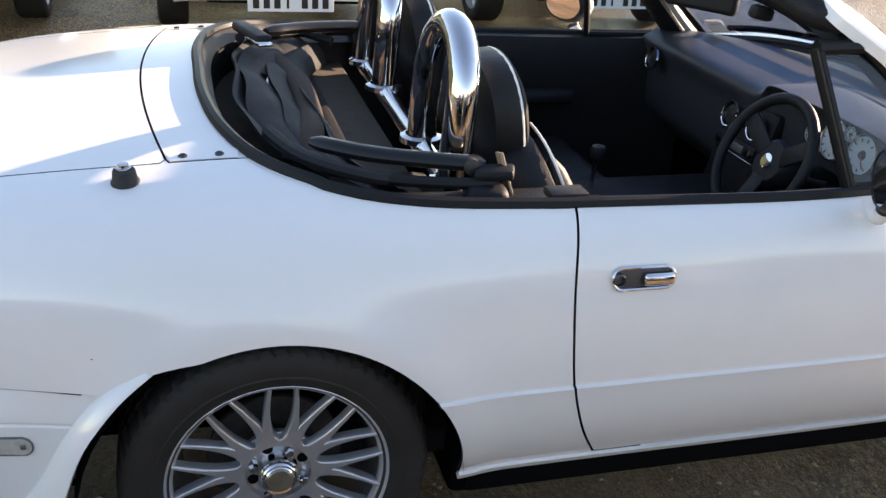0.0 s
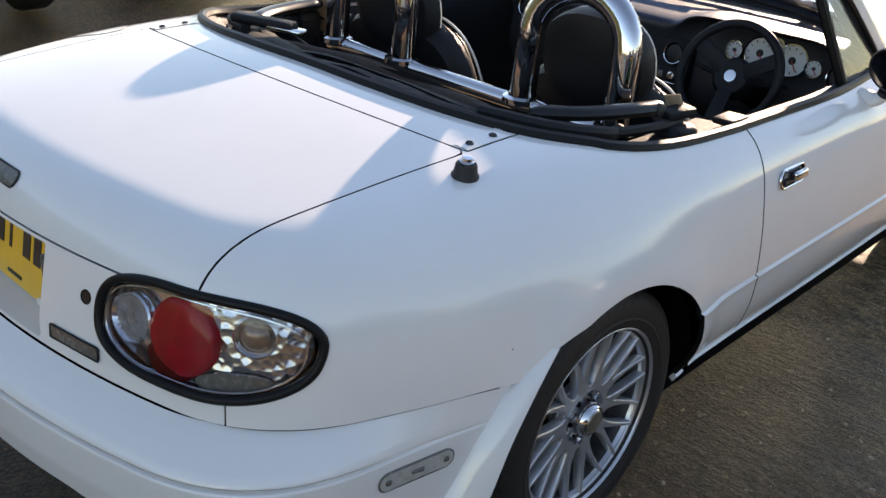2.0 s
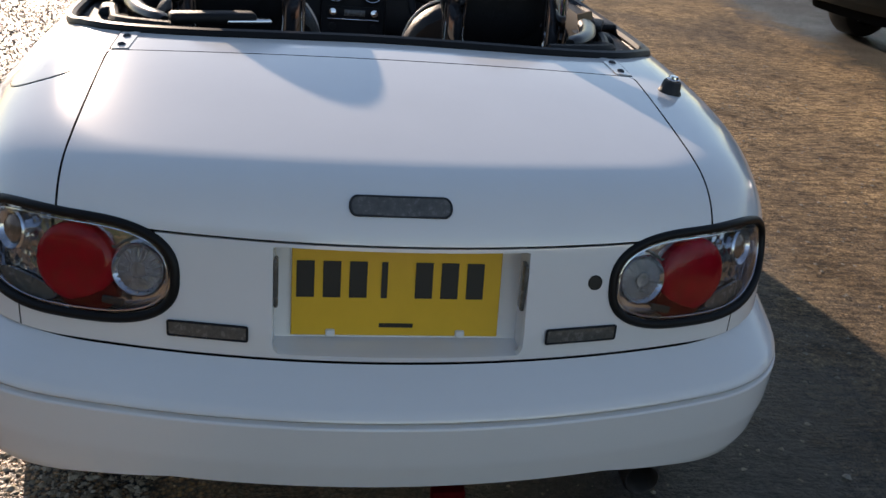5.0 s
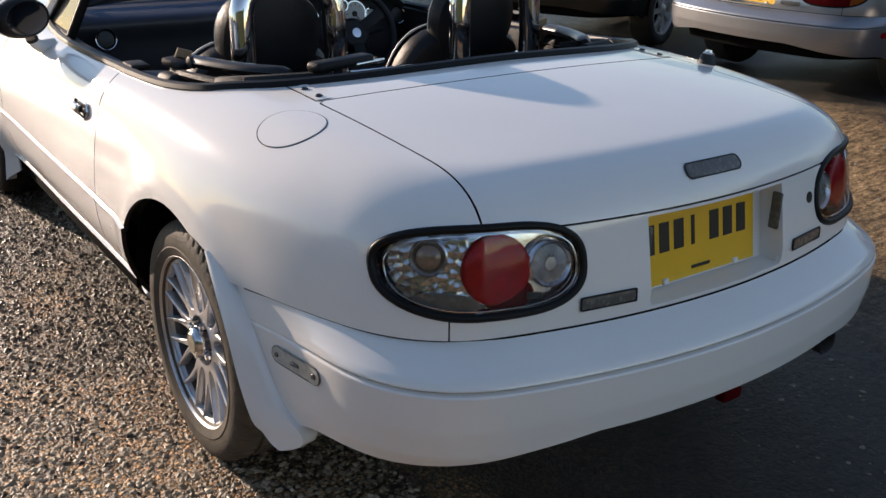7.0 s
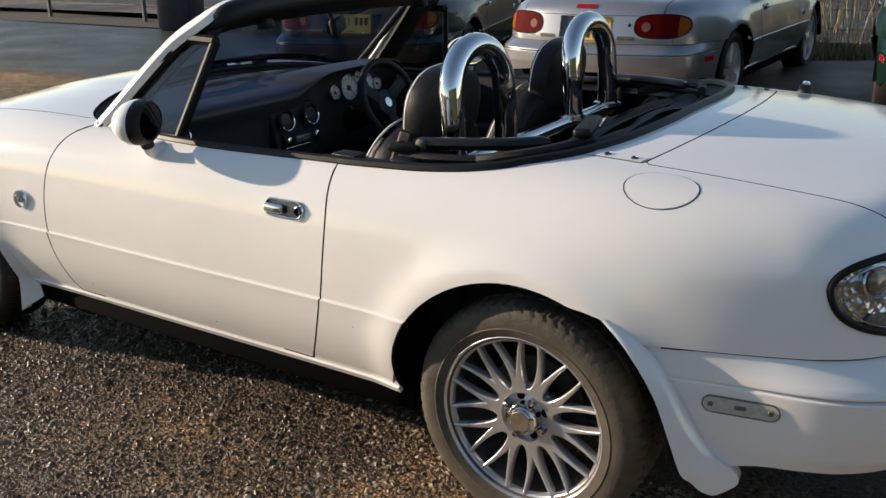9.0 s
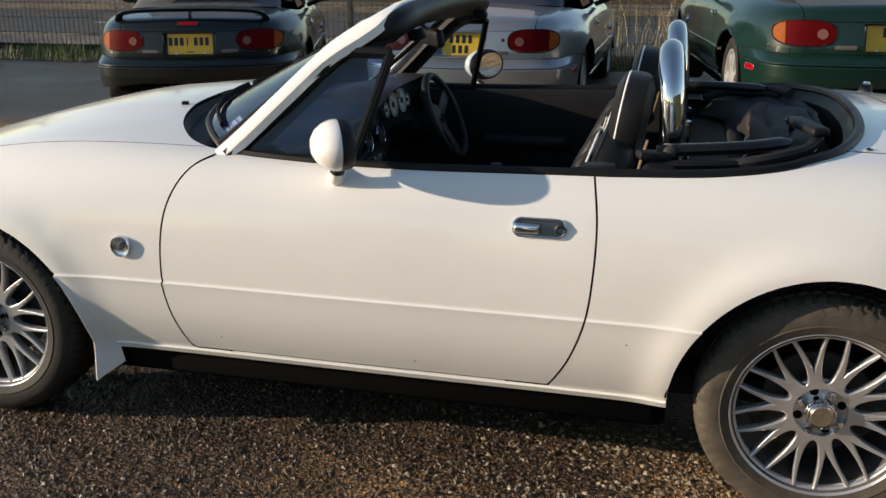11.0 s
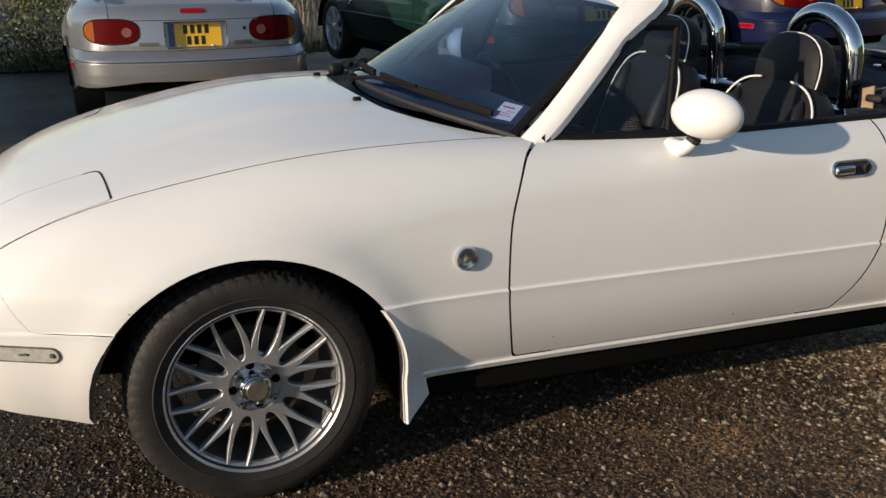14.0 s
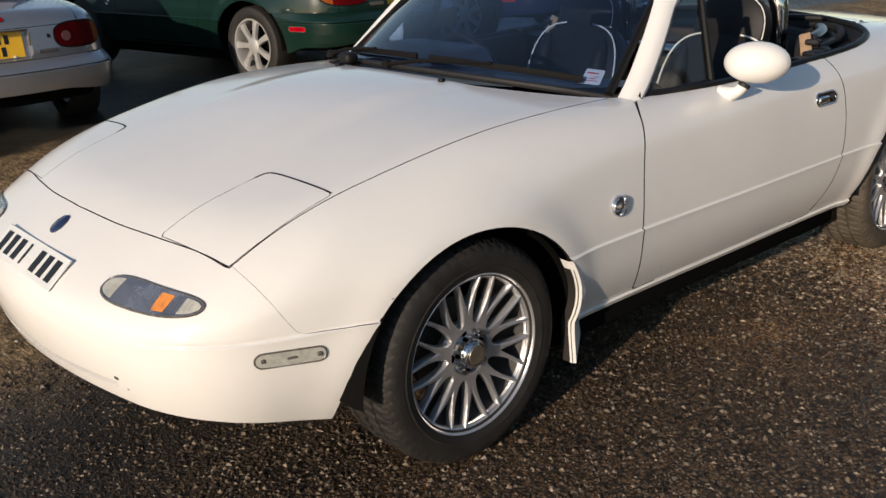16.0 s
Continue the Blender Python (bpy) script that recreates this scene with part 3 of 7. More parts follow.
def spoke_mesh():
    """A tenth of the wheel face: two curved tapering arms that part in a V; between neighbours lies a deep round-bottomed slot."""
    xs, ys = np.meshgrid(np.arange(0.058, 0.2, 0.0014), np.arange(-0.063, 0.0631, 0.0014), indexing="ij")
    x, y = xs.ravel(), ys.ravel()

    def field(x, y):
        r = np.hypot(x, y)
        u = radians(18) - np.abs(np.arctan2(y, x))
        along, off = r * np.cos(u), r * np.sin(u)
        slot = np.interp(along, (0.072, 0.074, 0.078, 0.085, 0.095, 0.112, 0.135, 0.160, 0.200), (-0.004, 0.0, 0.0068, 0.0108, 0.0142, 0.0182, 0.0207, 0.0213, 0.0196))
        arm = np.interp(along, (0.072, 0.094, 0.108, 0.122, 0.140, 0.165, 0.200), (0.030, 0.0178, 0.0156, 0.0128, 0.0105, 0.0090, 0.0070))
        return np.maximum((slot - off) * 0.9, off - slot - arm), r
    d, r = field(x, y)
    h = -0.0195 + 0.0135 * np.clip((r - 0.085) / 0.110, 0, 1) ** 1.4 - 0.0022 * np.clip((d + 0.0026) / 0.0026, 0, 1.2) ** 2
    v = np.stack([x, y, h], 1)
    m = (v, np.tile([0.0, 0.0, 1.0], (len(v), 1)), grid_tris(*xs.shape))
    m = clip(m, d)
    r, ang = np.hypot(m[0][:, 0], m[0][:, 1]), np.degrees(np.arctan2(m[0][:, 1], m[0][:, 0]))
    m = clip(m, np.maximum(np.maximum(np.abs(ang) - 18.0, (r - 0.1965) * 300), (0.0610 - r) * 300))
    v, n, t = m
    e = np.concatenate([t[:, [0, 1]], t[:, [1, 2]], t[:, [2, 0]]])
    _, idx, cnt = np.unique(np.sort(e, 1), axis=0, return_index=True, return_counts=True)
    rim = e[idx[cnt == 1]]
    bm = bmesh.new()
    top = [bm.verts.new(p) for p in v.tolist()]
    for f in t.tolist():
        bm.faces.new([top[i] for i in f])
    low = {i: bm.verts.new((v[i][0], v[i][1], v[i][2] - 0.020)) for i in set(rim.ravel().tolist())}
    for i, j in rim.tolist():
        bm.faces.new((top[j], top[i], low[i], low[j]))
    bmesh.ops.recalc_face_normals(bm, faces=bm.faces)
    return bm


def wheel_kit():
    """Meshes that all wheels of this pattern share."""
    kit = {}
    rim = [(0.190, -0.012), (0.2035, -0.010), (0.2085, -0.004), (0.2085, 0.003), (0.205, 0.005), (0.2015, 0.002), (0.1995, -0.006), (0.196, -0.0075), (0.1935, -0.010), (0.190, -0.022)]
    kit["rim"] = lathe(rim, WHEEL_TURN, 72)
    kit["barrel"] = lathe([(0.190, -0.022), (0.182, -0.060), (0.176, -0.150), (0.186, -0.185), (0.195, -0.19)], WHEEL_TURN, 60)
    hub = [(0.056, -0.060), (0.075, -0.056), (0.078, -0.040), (0.0625, -0.036), (0.0615, -0.0210), (0.0605, -0.0210), (0.0595, -0.034), (0.0, -0.036)]
    kit["hub"] = lathe(hub, WHEEL_TURN, 48)
    cap = [(0.038, -0.036), (0.0385, -0.014), (0.0375, -0.004), (0.032, 0.002), (0.028, 0.001), (0.026, 0.0035), (0.0, 0.004)]
    kit["cap"] = lathe(cap, WHEEL_TURN, 40)
    kit["logo"] = lathe([(0.0245, 0.0035), (0.023, 0.0055), (0.0, 0.006)], WHEEL_TURN, 24)
    nut = lathe([(0.0095, -0.032), (0.0095, -0.014), (0.007, -0.009), (0.0, -0.009)], None, 6)
    kit["nut"] = nut
    kit["hole"] = lathe([(0.0105, -0.0345), (0.0105, -0.0325), (0.0, -0.0322)], None, 20)
    kit["disc"] = lathe([(0.05, -0.085), (0.125, -0.085), (0.128, -0.09), (0.125, -0.105), (0.05, -0.105)], WHEEL_TURN, 40)
    kit["spoke"] = spoke_mesh()
    return kit


def baked(bm, name, material, smooth=True, angle=40):
    me = bpy.data.meshes.new(name)
    for f in bm.faces:
        f.smooth = smooth
    for e in bm.edges:
        if len(e.link_faces) == 2 and e.calc_face_angle(0) > radians(angle):
            e.smooth = False
    bm.to_mesh(me)
    bm.free()
    me.materials.append(material)
    return me


def child(name, me, parent, m=None, label=""):
    ob = new(name, me)
    ob.parent = parent
    if m is not None:
        ob.matrix_basis = m
    if label:
        tagged(ob, label)
    return ob


KIT = wheel_kit()
# the cap emblem's brassy tone is a warm reflection put into its colour
WM = {"tyre": baked(tyre_mesh(), "tyre", TYRE, angle=28), "dusty": baked(tyre_mesh(), "tyre", mat("dusty_tyre_rubber", (0.070, 0.058, 0.044), 0.75, vary=0.4, scale=14, bump=0.3, bump_scale=160), angle=28), "rim": baked(KIT["rim"], "rim", ALLOY), "hub": baked(KIT["hub"], "hub", ALLOY), "cap": baked(KIT["cap"], "centre_cap", CHROME), "logo": baked(KIT["logo"], "cap_emblem", mat("cap_emblem_warm_reflection", (0.40, 0.36, 0.28), 0.32, 0.85, vary=0.2, scale=40)),
      "nut": baked(KIT["nut"], "wheel_nut", CHROME), "hole": baked(KIT["hole"], "bolt_hole", BLACK), "disc": baked(KIT["disc"], "brake_disc", DARKMETAL), "spoke": baked(KIT["spoke"], "spoke", ALLOY, angle=50), "barrel": baked(KIT["barrel"], "barrel", mat("dusty_barrel", (0.085, 0.083, 0.085), 0.5, 0.5, vary=0.3, scale=20))}


def add_wheel(car, x, y, spin, z=0.0):
    """A multi-spoke alloy wheel with its tyre; y tells the side it stands on."""
    m = pose(x, y, HUB + z, 0, spin, 0) if y > 0 else pose(x, y, HUB + z, 0, spin, 180)
    w = child("wheel", WM["rim"], car, m, "silver multi-spoke alloy wheel")
    child("tyre", WM["dusty" if x < 1 < y + 1 else "tyre"], w, label="dusty black road tyre" if x < 1 < y + 1 else "worn black road tyre")
    child("hub", WM["hub"], w)
    child("barrel", WM["barrel"], w)
    child("brake_disc", WM["disc"], w)
    child("centre_cap", WM["cap"], w, label="chromed domed centre cap")
    child("cap_emblem", WM["logo"], w)
    for k in range(10):
        child("spoke", WM["spoke"], w, WHEEL_TURN @ pose(0, 0, 0, 0, 0, 36 * k))
    for k in range(4):
        a = radians(90 * k + 56)
        child("wheel_nut", WM["nut"], w, pose(0.0500 * math.cos(a), 0, 0.0500 * math.sin(a)) @ WHEEL_TURN)
        a = radians(90 * k + 11)
        child("bolt_hole", WM["hole"], w, pose(0.0500 * math.cos(a), 0, 0.0500 * math.sin(a)) @ WHEEL_TURN)
    return w


def simple_wheel_meshes(count, material):
    """A plain alloy wheel of few broad spokes, for the cars standing round: rim, spoke, hub and their number."""
    rim = baked(lathe([(0.196, -0.010), (0.2, 0.0), (0.19, 0.0), (0.185, -0.012), (0.175, -0.06), (0.17, -0.15)], WHEEL_TURN, 40), "rim", material)
    spoke = baked(loft([[Vector((x, -w, h - 0.02)), Vector((x, -w * 0.8, h)), Vector((x, w * 0.8, h)), Vector((x, w, h - 0.02))] for x, w, h in ((0.03, 0.022, -0.012), (0.09, 0.020, -0.008), (0.15, 0.024, -0.008), (0.19, 0.030, -0.012))], True, True), "spoke", material)
    hub = baked(lathe([(0.05, -0.04), (0.06, -0.012), (0.03, 0.0), (0.0, 0.0)], WHEEL_TURN, 24), "hub", material)
    return rim, spoke, hub, count


def plain_tyre():
    return baked(lathe([(0.194, -0.008), (0.215, 0.006), (0.25, 0.010), (0.275, 0.0), (0.285, -0.02), (0.286, -0.16), (0.275, -0.18), (0.24, -0.19), (0.19, -0.18)], WHEEL_TURN, 48), "tyre", TYRE)


def bars_on_plate(plate, width, height, lines, material):
    """Dark upright bars in place of the marks on a number plate; local x right, z up."""
    for z, h, groups in lines:
        for x, w in groups:
            part("plate_mark", box((w, 0.0016, h), (x, -0.0022, z), bevel=0.0005, seg=1), material, plate)


def add_tail_lamp(car, s, main):
    """A clear-glass tail lamp with a red round centre (main car), or the plain red and amber one."""
    shp = lambda y, z: lamp_shape(y, z, -0.010)
    y0, y1 = (LAMP_Y - 0.17, LAMP_Y + 0.17) if s > 0 else (-LAMP_Y - 0.17, -LAMP_Y + 0.17)
    pts = []
    for k in range(72):
        c, q = math.cos(2 * math.pi * k / 72), math.sin(2 * math.pi * k / 72)
        u, v = math.copysign(abs(c) ** (2 / 3.0), c), math.copysign(abs(q) ** (2 / 2.6), q)
        yy = LAMP_Y + (LAMP_A - 0.004) * u
        pts.append((s * yy, LAMP_Z + (LAMP_B - 0.004) * v))
    lamp = part("tail_lamp", ring_on("x", pts, 0.0078 if main else 0.004, -0.0005, -1, seg=10), SEALGAP if main else PLASTIC, car, "clear tail lamp with round red lens in black rubber surround" if main else "red and amber tail lamp")
    if not main:
        cut = LAMP_Y + 0.105
        red = sheet("red_lens", patch("x", y0, y1, LAMP_Z - 0.1, LAMP_Z + 0.1, lambda y, z: np.maximum(shp(y, z), np.abs(y) - cut), 0.004, 0.012, -1), DEEPRED, lamp)
        sheet("amber_lens", patch("x", y0, y1, LAMP_Z - 0.1, LAMP_Z + 0.1, lambda y, z: np.maximum(shp(y, z), cut - np.abs(y)), 0.004, 0.012, -1), DULLAMBER, lamp)
        yc = s * (LAMP_Y - 0.09)
        sheet("reverse_lens", patch("x", yc - 0.04, yc + 0.04, LAMP_Z - 0.04, LAMP_Z + 0.04, lambda y, z: np.hypot(y - yc, z - LAMP_Z + 0.004) - 0.030, 0.0065, 0.008, -1), PINKLENS, lamp)
        return
    sheet("reflector_bowl", patch("x", y0, y1, LAMP_Z - 0.1, LAMP_Z + 0.1, shp, -0.026, 0.006, -1), LAMPCHROME, lamp, "silvered lamp bowl", 0)
    # the wall of the bowl
    p, n = on_skin("x", [q[0] for q in pts], [q[1] for q in pts], None, -1)
    part("bowl_wall", loft([[Vector(a) + Vector(b) * d for a, b in zip(p.tolist(), n.tolist())] for d in (0.0, -0.03)], True), LAMPCHROME, lamp)

    def disc(name, yc, zc, r, dome, off, material, label=""):
        pp, nn = on_skin("x", [s * yc], [zc], None, -1)
        q = Vector(nn[0].tolist()).to_track_quat('Z', 'Y').to_matrix().to_4x4()
        prof = [(r, -0.022), (r, 0.0)] + [(r * math.cos(a), dome * math.sin(a)) for a in (0.3, 0.6, 0.9, 1.2, 1.4)] + [(0, dome)]
        bm = lathe(prof, Matrix.Translation(Vector(pp[0].tolist()) + Vector(nn[0].tolist()) * off) @ q, 40)
        return part(name, bm, material, lamp, label)
    disc("red_lens", 0.503, 0.656, 0.0635, 0.012, -0.014, REDLENS, "round red lens")
    fp, fn = on_skin("x", [s * 0.487], [0.612], None, -1)
    fq = Vector(fn[0].tolist()).to_track_quat('Z', 'Y').to_matrix().to_4x4()
    part("red_foot", lathe([(0.036, -0.012), (0.036, 0.0), (0.030, 0.004), (0.016, 0.007), (0, 0.008)], Matrix.Translation(Vector(fp[0].tolist()) + Vector(fn[0].tolist()) * -0.016) @ fq @ Matrix.Diagonal((1.35, 0.92, 1, 1)), 36), DEEPRED, lamp)
    facets = lambda y, z: np.maximum(shp(y, z), 0.548 - np.abs(y))
    sheet("faceted_reflector", patch("x", y0, y1, LAMP_Z - 0.1, LAMP_Z + 0.1, facets, -0.022, 0.006, -1), CRYSTAL, lamp, "crystal-cut silvered reflector", 0)
    for yc, zc, r in ((0.404, 0.657, 0.040), (0.612, 0.682, 0.031)):
        pp, nn = on_skin("x", [s * yc], [zc], None, -1)
        q = Vector(nn[0].tolist()).to_track_quat('Z', 'Y').to_matrix().to_4x4()
        at = Matrix.Translation(Vector(pp[0].tolist()) + Vector(nn[0].tolist()) * -0.020) @ q
        cup = part("lamp_cup", lathe([(r, -0.004), (r + 0.003, 0.010), (r, 0.013), (r - 0.003, 0.009), (r * 0.6, -0.002), (r * 0.3, -0.006)], at, 40), LAMPCHROME, lamp)
        if yc < 0.5:
            # clear reversing lens, moulded in rays
            for k in range(28):
                a = 2 * math.pi * k / 28
                r1 = r * (0.93 if k % 2 else 0.84)
                part("lens_ray", tube([at @ Vector((0.3 * r * math.cos(a), 0.3 * r * math.sin(a), 0.011)), at @ Vector((r1 * math.cos(a), r1 * math.sin(a), 0.008))], 0.0021, 5), LENSRIB, cup)
            part("reversing_lens", lathe([(r * 0.97, 0.002), (r * 0.9, 0.006), (r * 0.4, 0.009), (0, 0.010)], at, 36), GREYLENS, cup, "clear ribbed reversing lens")
        else:
            part("bulb", lathe([(r * 0.72, -0.004), (r * 0.70, 0.008), (r * 0.4, 0.014), (0, 0.015)], at, 24), AMBERBULB, cup, "amber-tinted indicator bulb")
    low = lambda y, z: ((np.abs(y) - 0.590) / 0.052) ** 2 + ((z - 0.603 - 0.10 * (np.abs(y) - 0.59)) / 0.0165) ** 2 - 1
    sheet("lower_pocket", patch("x", y0, y1, LAMP_Z - 0.1, LAMP_Z, lambda y, z: np.maximum(low(y, z) * 0.02, shp(y, z)), -0.012, 0.005, -1), SMOKE, lamp, "dark lower lamp pocket", 0.006)
    wave = [(0.362, 0.676), (0.374, 0.695), (0.404, 0.705), (0.428, 0.696), (0.444, 0.685), (0.456, 0.690)]
    pp, nn = on_skin("x", [s * q[0] for q in wave], [q[1] for q in wave], None, -1)
    part("reflector_step", tube(catmull([Vector(a) - Vector(b) * 0.020 for a, b in zip(pp.tolist(), nn.tolist())], 5), 0.0022, 6), SMOKE, lamp)
    bead = [(s * (LAMP_Y + (p[0] * s - LAMP_Y) * 0.925), LAMP_Z + (p[1] - LAMP_Z) * 0.86) for p in pts]
    part("chrome_bead", ring_on("x", bead, 0.0016, -0.003, -1), LAMPCHROME, lamp)
    part("lamp_tab", box((0.006, 0.034, 0.013), tuple(on_skin("x", [s * 0.44], [0.605], None, -1)[0][0] + np.array([0.006, 0, 0])), (12, 0, 0), 0.003), RUBBER, lamp)
    lens = sheet("lens", patch("x", y0, y1, LAMP_Z - 0.1, LAMP_Z + 0.1, shp, -0.0005, 0.010, -1), LENS, lamp, "clear moulded lens", 0)
    lens.visible_shadow = False


LAMPCHROME = mat("lamp_silvering", (0.66, 0.68, 0.72), 0.12, 0.95, vary=0.25, scale=30, bump=0.12, bump_scale=160)
CRYSTAL = mat("crystal_silvering", (0.45, 0.47, 0.51), 0.16, 0.95)
nt = CRYSTAL.node_tree
vo, vb, tc = nt.nodes.new("ShaderNodeTexVoronoi"), nt.nodes.new("ShaderNodeBump"), nt.nodes.new("ShaderNodeTexCoord")
vo.inputs["Scale"].default_value = 62.0
vb.inputs["Strength"].default_value, vb.inputs["Distance"].default_value = 0.35, 0.010
nt.links.new(tc.outputs["Object"], vo.inputs["Vector"])
nt.links.new(vo.outputs["Distance"], vb.inputs["Height"])
nt.links.new(vb.outputs[0], nt.nodes["Principled BSDF"].inputs["Normal"])
GREYLENS = mat("reversing_lens", (0.30, 0.32, 0.34), 0.12, 0.6, vary=0.5, scale=70, coat=0.6, bump=0.4, bump_scale=220)
AMBERBULB = mat("amber_tinted_bulb", (0.22, 0.15, 0.11), 0.2, 0.3, vary=0.3, scale=60, coat=0.7)
ORANGE = mat("orange_lens", (0.80, 0.27, 0.05), 0.3, vary=0.25, scale=90)
PINKLENS = mat("reverse_lens", (0.18, 0.075, 0.07), 0.5, vary=0.2, scale=60, spec=0.1)
DULLAMBER = mat("amber_bulb", (0.24, 0.06, 0.010), 0.5, vary=0.2, scale=40, spec=0.06)


def make_car(name, label, paint, m=None, step=0.016, main=True, wheel_spins=(0, 0, 0, 0), rim=None, top=None, low_plate=False):
    car = thing(name, label, "car", "" if main else "parked cars", m)
    P = cut_panels(step)
    mouth = oblong(0.0, 0.350, 0.43, 0.009, 0.0088)
    for key in ("nose", "inner"):
        P[key] = clip(P[key], np.where(P[key][0][:, 0] > 2.85, -mouth(P[key][0][:, 1], P[key][0][:, 2]), -1.0))
    # folded panel edges are coloured black to give the shut gaps their shade
    for key, nm, lab in (("bonnet", "bonnet", "smooth painted bonnet"), ("nose", "front_bumper", "rounded painted nose bumper"), ("boot_lid", "boot_lid", "painted boot lid"), ("deck", "rear_deck", ""), ("tail_panel", "tail_panel", "")):
        part_ob = sheet(nm, P[key], paint, car, lab if main else "", edge=SEALGAP if key not in ("tail_panel", "nose") else paint)
        if key == "boot_lid":
            boot = part_ob
        if key == "nose":
            nose = part_ob
        if key == "tail_panel":
            tail = part_ob
    sides = {}
    for key, nm in (("headlight_cover", "headlight_cover"), ("wing", "front_wing"), ("door", "door"), ("sill", "sill"), ("quarter", "rear_wing")):
        sides[key] = (sheet(nm, P[key], paint, car, edge=paint if key == "sill" else SEALGAP), sheet(nm, mirror(P[key]), paint, car, edge=paint if key == "sill" else SEALGAP))
    v, n, t = P["inner"]
    v = v - n * np.where(v[:, 0] < -0.15, 0.032, 0.013)[:, None]
    inner = join((v, n, t), mirror((v, n, t)))
    inner = clip(inner, np.where(inner[0][:, 0] > 2.45, 0.232 + 0.235 * np.clip(inner[0][:, 0] - 2.6, 0, 0.5), 0.27) - inner[0][:, 2])
    sheet("inner_shell", inner, BLACK, car, "", 0)
    rim_pts = outline(0.0, 0.350, 0.43, 0.009, 0.0088)
    p, n = on_skin("x", [q[0] for q in rim_pts], [q[1] for q in rim_pts])
    rows = [[Vector(a) for a in p.tolist()]] + [[Vector((a[0] - d, a[1] * (1 - 0.3 * d), 0.350 + (a[2] - 0.350) * (1 - 2.2 * d))) for a in p.tolist()] for d in (0.002, 0.004, 0.006)]
    mo = part("intake", loft(rows, True), paint, nose, "painted lip of the nose air intake" if main else "")
    part("intake_back", loft([rows[-1], [Vector((q.x + 0.001, q.y * 0.97, 0.350 + (q.z - 0.350) * 0.1)) for q in rows[-1]]], True), paint, mo)
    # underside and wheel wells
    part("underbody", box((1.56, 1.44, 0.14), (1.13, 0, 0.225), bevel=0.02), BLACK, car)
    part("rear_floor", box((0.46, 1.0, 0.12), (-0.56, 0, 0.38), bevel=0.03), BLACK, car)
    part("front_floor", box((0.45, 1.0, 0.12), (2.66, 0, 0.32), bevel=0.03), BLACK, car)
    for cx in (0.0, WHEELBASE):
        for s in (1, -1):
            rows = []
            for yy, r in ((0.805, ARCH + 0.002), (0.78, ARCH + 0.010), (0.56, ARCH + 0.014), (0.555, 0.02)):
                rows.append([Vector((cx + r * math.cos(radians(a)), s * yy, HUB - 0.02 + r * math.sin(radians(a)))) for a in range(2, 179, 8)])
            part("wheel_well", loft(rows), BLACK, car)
    # rear bumper
    bump = sheet("rear_bumper", bumper_mesh(step), paint, car, "rounded painted rear bumper with a crease" if main else "", 0.02)
    # rubber strip in the joint between body and bumper
    joint = []
    for a in np.linspace(-104, 104, 120):
        p, n = cast(skin, np.array([[-0.30, 0, 0.5357]]), np.array([[-math.cos(radians(a)), math.sin(radians(a)), 0]]))
        joint.append(Vector((p[0] - n[0] * 0.006).tolist()))
    part("bumper_joint", tube([p for p in joint if p.x < -0.31], 0.0040, 6), SEALGAP, car)
    for s in (1, -1):
        add_tail_lamp(car, s, main)
        # marker lamps on bumper and nose
        mk = sheet("side_marker", patch("y", -0.56, -0.405, 0.40, 0.46, oblong(-0.483, 0.430, 0.072, 0.0165, 0.016, 0.0), 0.003, 0.006, s, bumper), MARKER if main else REDLENS, bump, "clear side marker lamp")
        part("marker_trim", ring_on("y", outline(-0.483, 0.430, 0.073, 0.0175, 0.017), 0.0020, 0.0015, s, bumper), SMOKE, mk)
        if main:
            for dx, w, h in ((-0.057, 0.011, 0.011), (0.057, 0.010, 0.010), (0.0, 0.024, 0.008)):
                part("marker_bulb" if dx == 0 else "marker_screw", box((w, 0.006, h), tuple(on_skin("y", [-0.483 + dx], [0.430], bumper, s)[0][0] + np.array([0, s * 0.0035, 0])), (0, 0, s * 17), 0.002, 1), SMOKE, mk)
        mk = sheet("side_marker", patch("y", 2.655, 2.825, 0.40, 0.46, oblong(2.74, 0.430, 0.071, 0.0165, 0.016, 0.05), 0.003, 0.006, s), MARKER, nose, "clear side marker lamp")
        part("marker_trim", ring_on("y", outline(2.74, 0.430, 0.072, 0.0175, 0.017, 0.05), 0.0024, 0.002, s), SMOKE, mk)
        for dx, w, h in ((-0.057, 0.011, 0.011), (0.057, 0.010, 0.010), (0.0, 0.022, 0.006)):
            part("marker_bulb" if dx == 0 else "marker_screw", box((w, 0.006, h), tuple(on_skin("y", [2.74 + dx], [0.430 + 0.05 * dx], None, s)[0][0] + np.array([0, s * 0.0035, 0])), (0, 0, -s * 22), 0.002, 1), SMOKE, mk)
        # front side lamp
        fl = lambda y, z, q=0.0: ((np.abs((np.abs(y) - 0.492) / (0.137 - q)) ** 3.6 + np.abs((z - 0.556 + 0.03 * (np.abs(y) - 0.49)) / (0.0205 - 0.012 * (np.abs(y) - 0.492) - q)) ** 2.4) ** (1 / 2.8) - 1) * 0.020
        lamp = sheet("side_lamp", patch("x", s * 0.492 - 0.15, s * 0.492 + 0.15, 0.50, 0.60, fl, 0.003, 0.007, 1), SIDEBOWL if main else AMBER, nose, "ribbed clear side lamp with amber bulb section")
        sheet("amber_lens", patch("x", s * 0.53 - 0.03, s * 0.53 + 0.03, 0.51, 0.59, lambda y, z: np.maximum(fl(y, z, 0.006), np.maximum(np.abs(np.abs(y) - 0.548 + 0.25 * (z - 0.556)) - 0.020, 0.541 - z)), 0.0035, 0.005, 1), ORANGE, lamp)
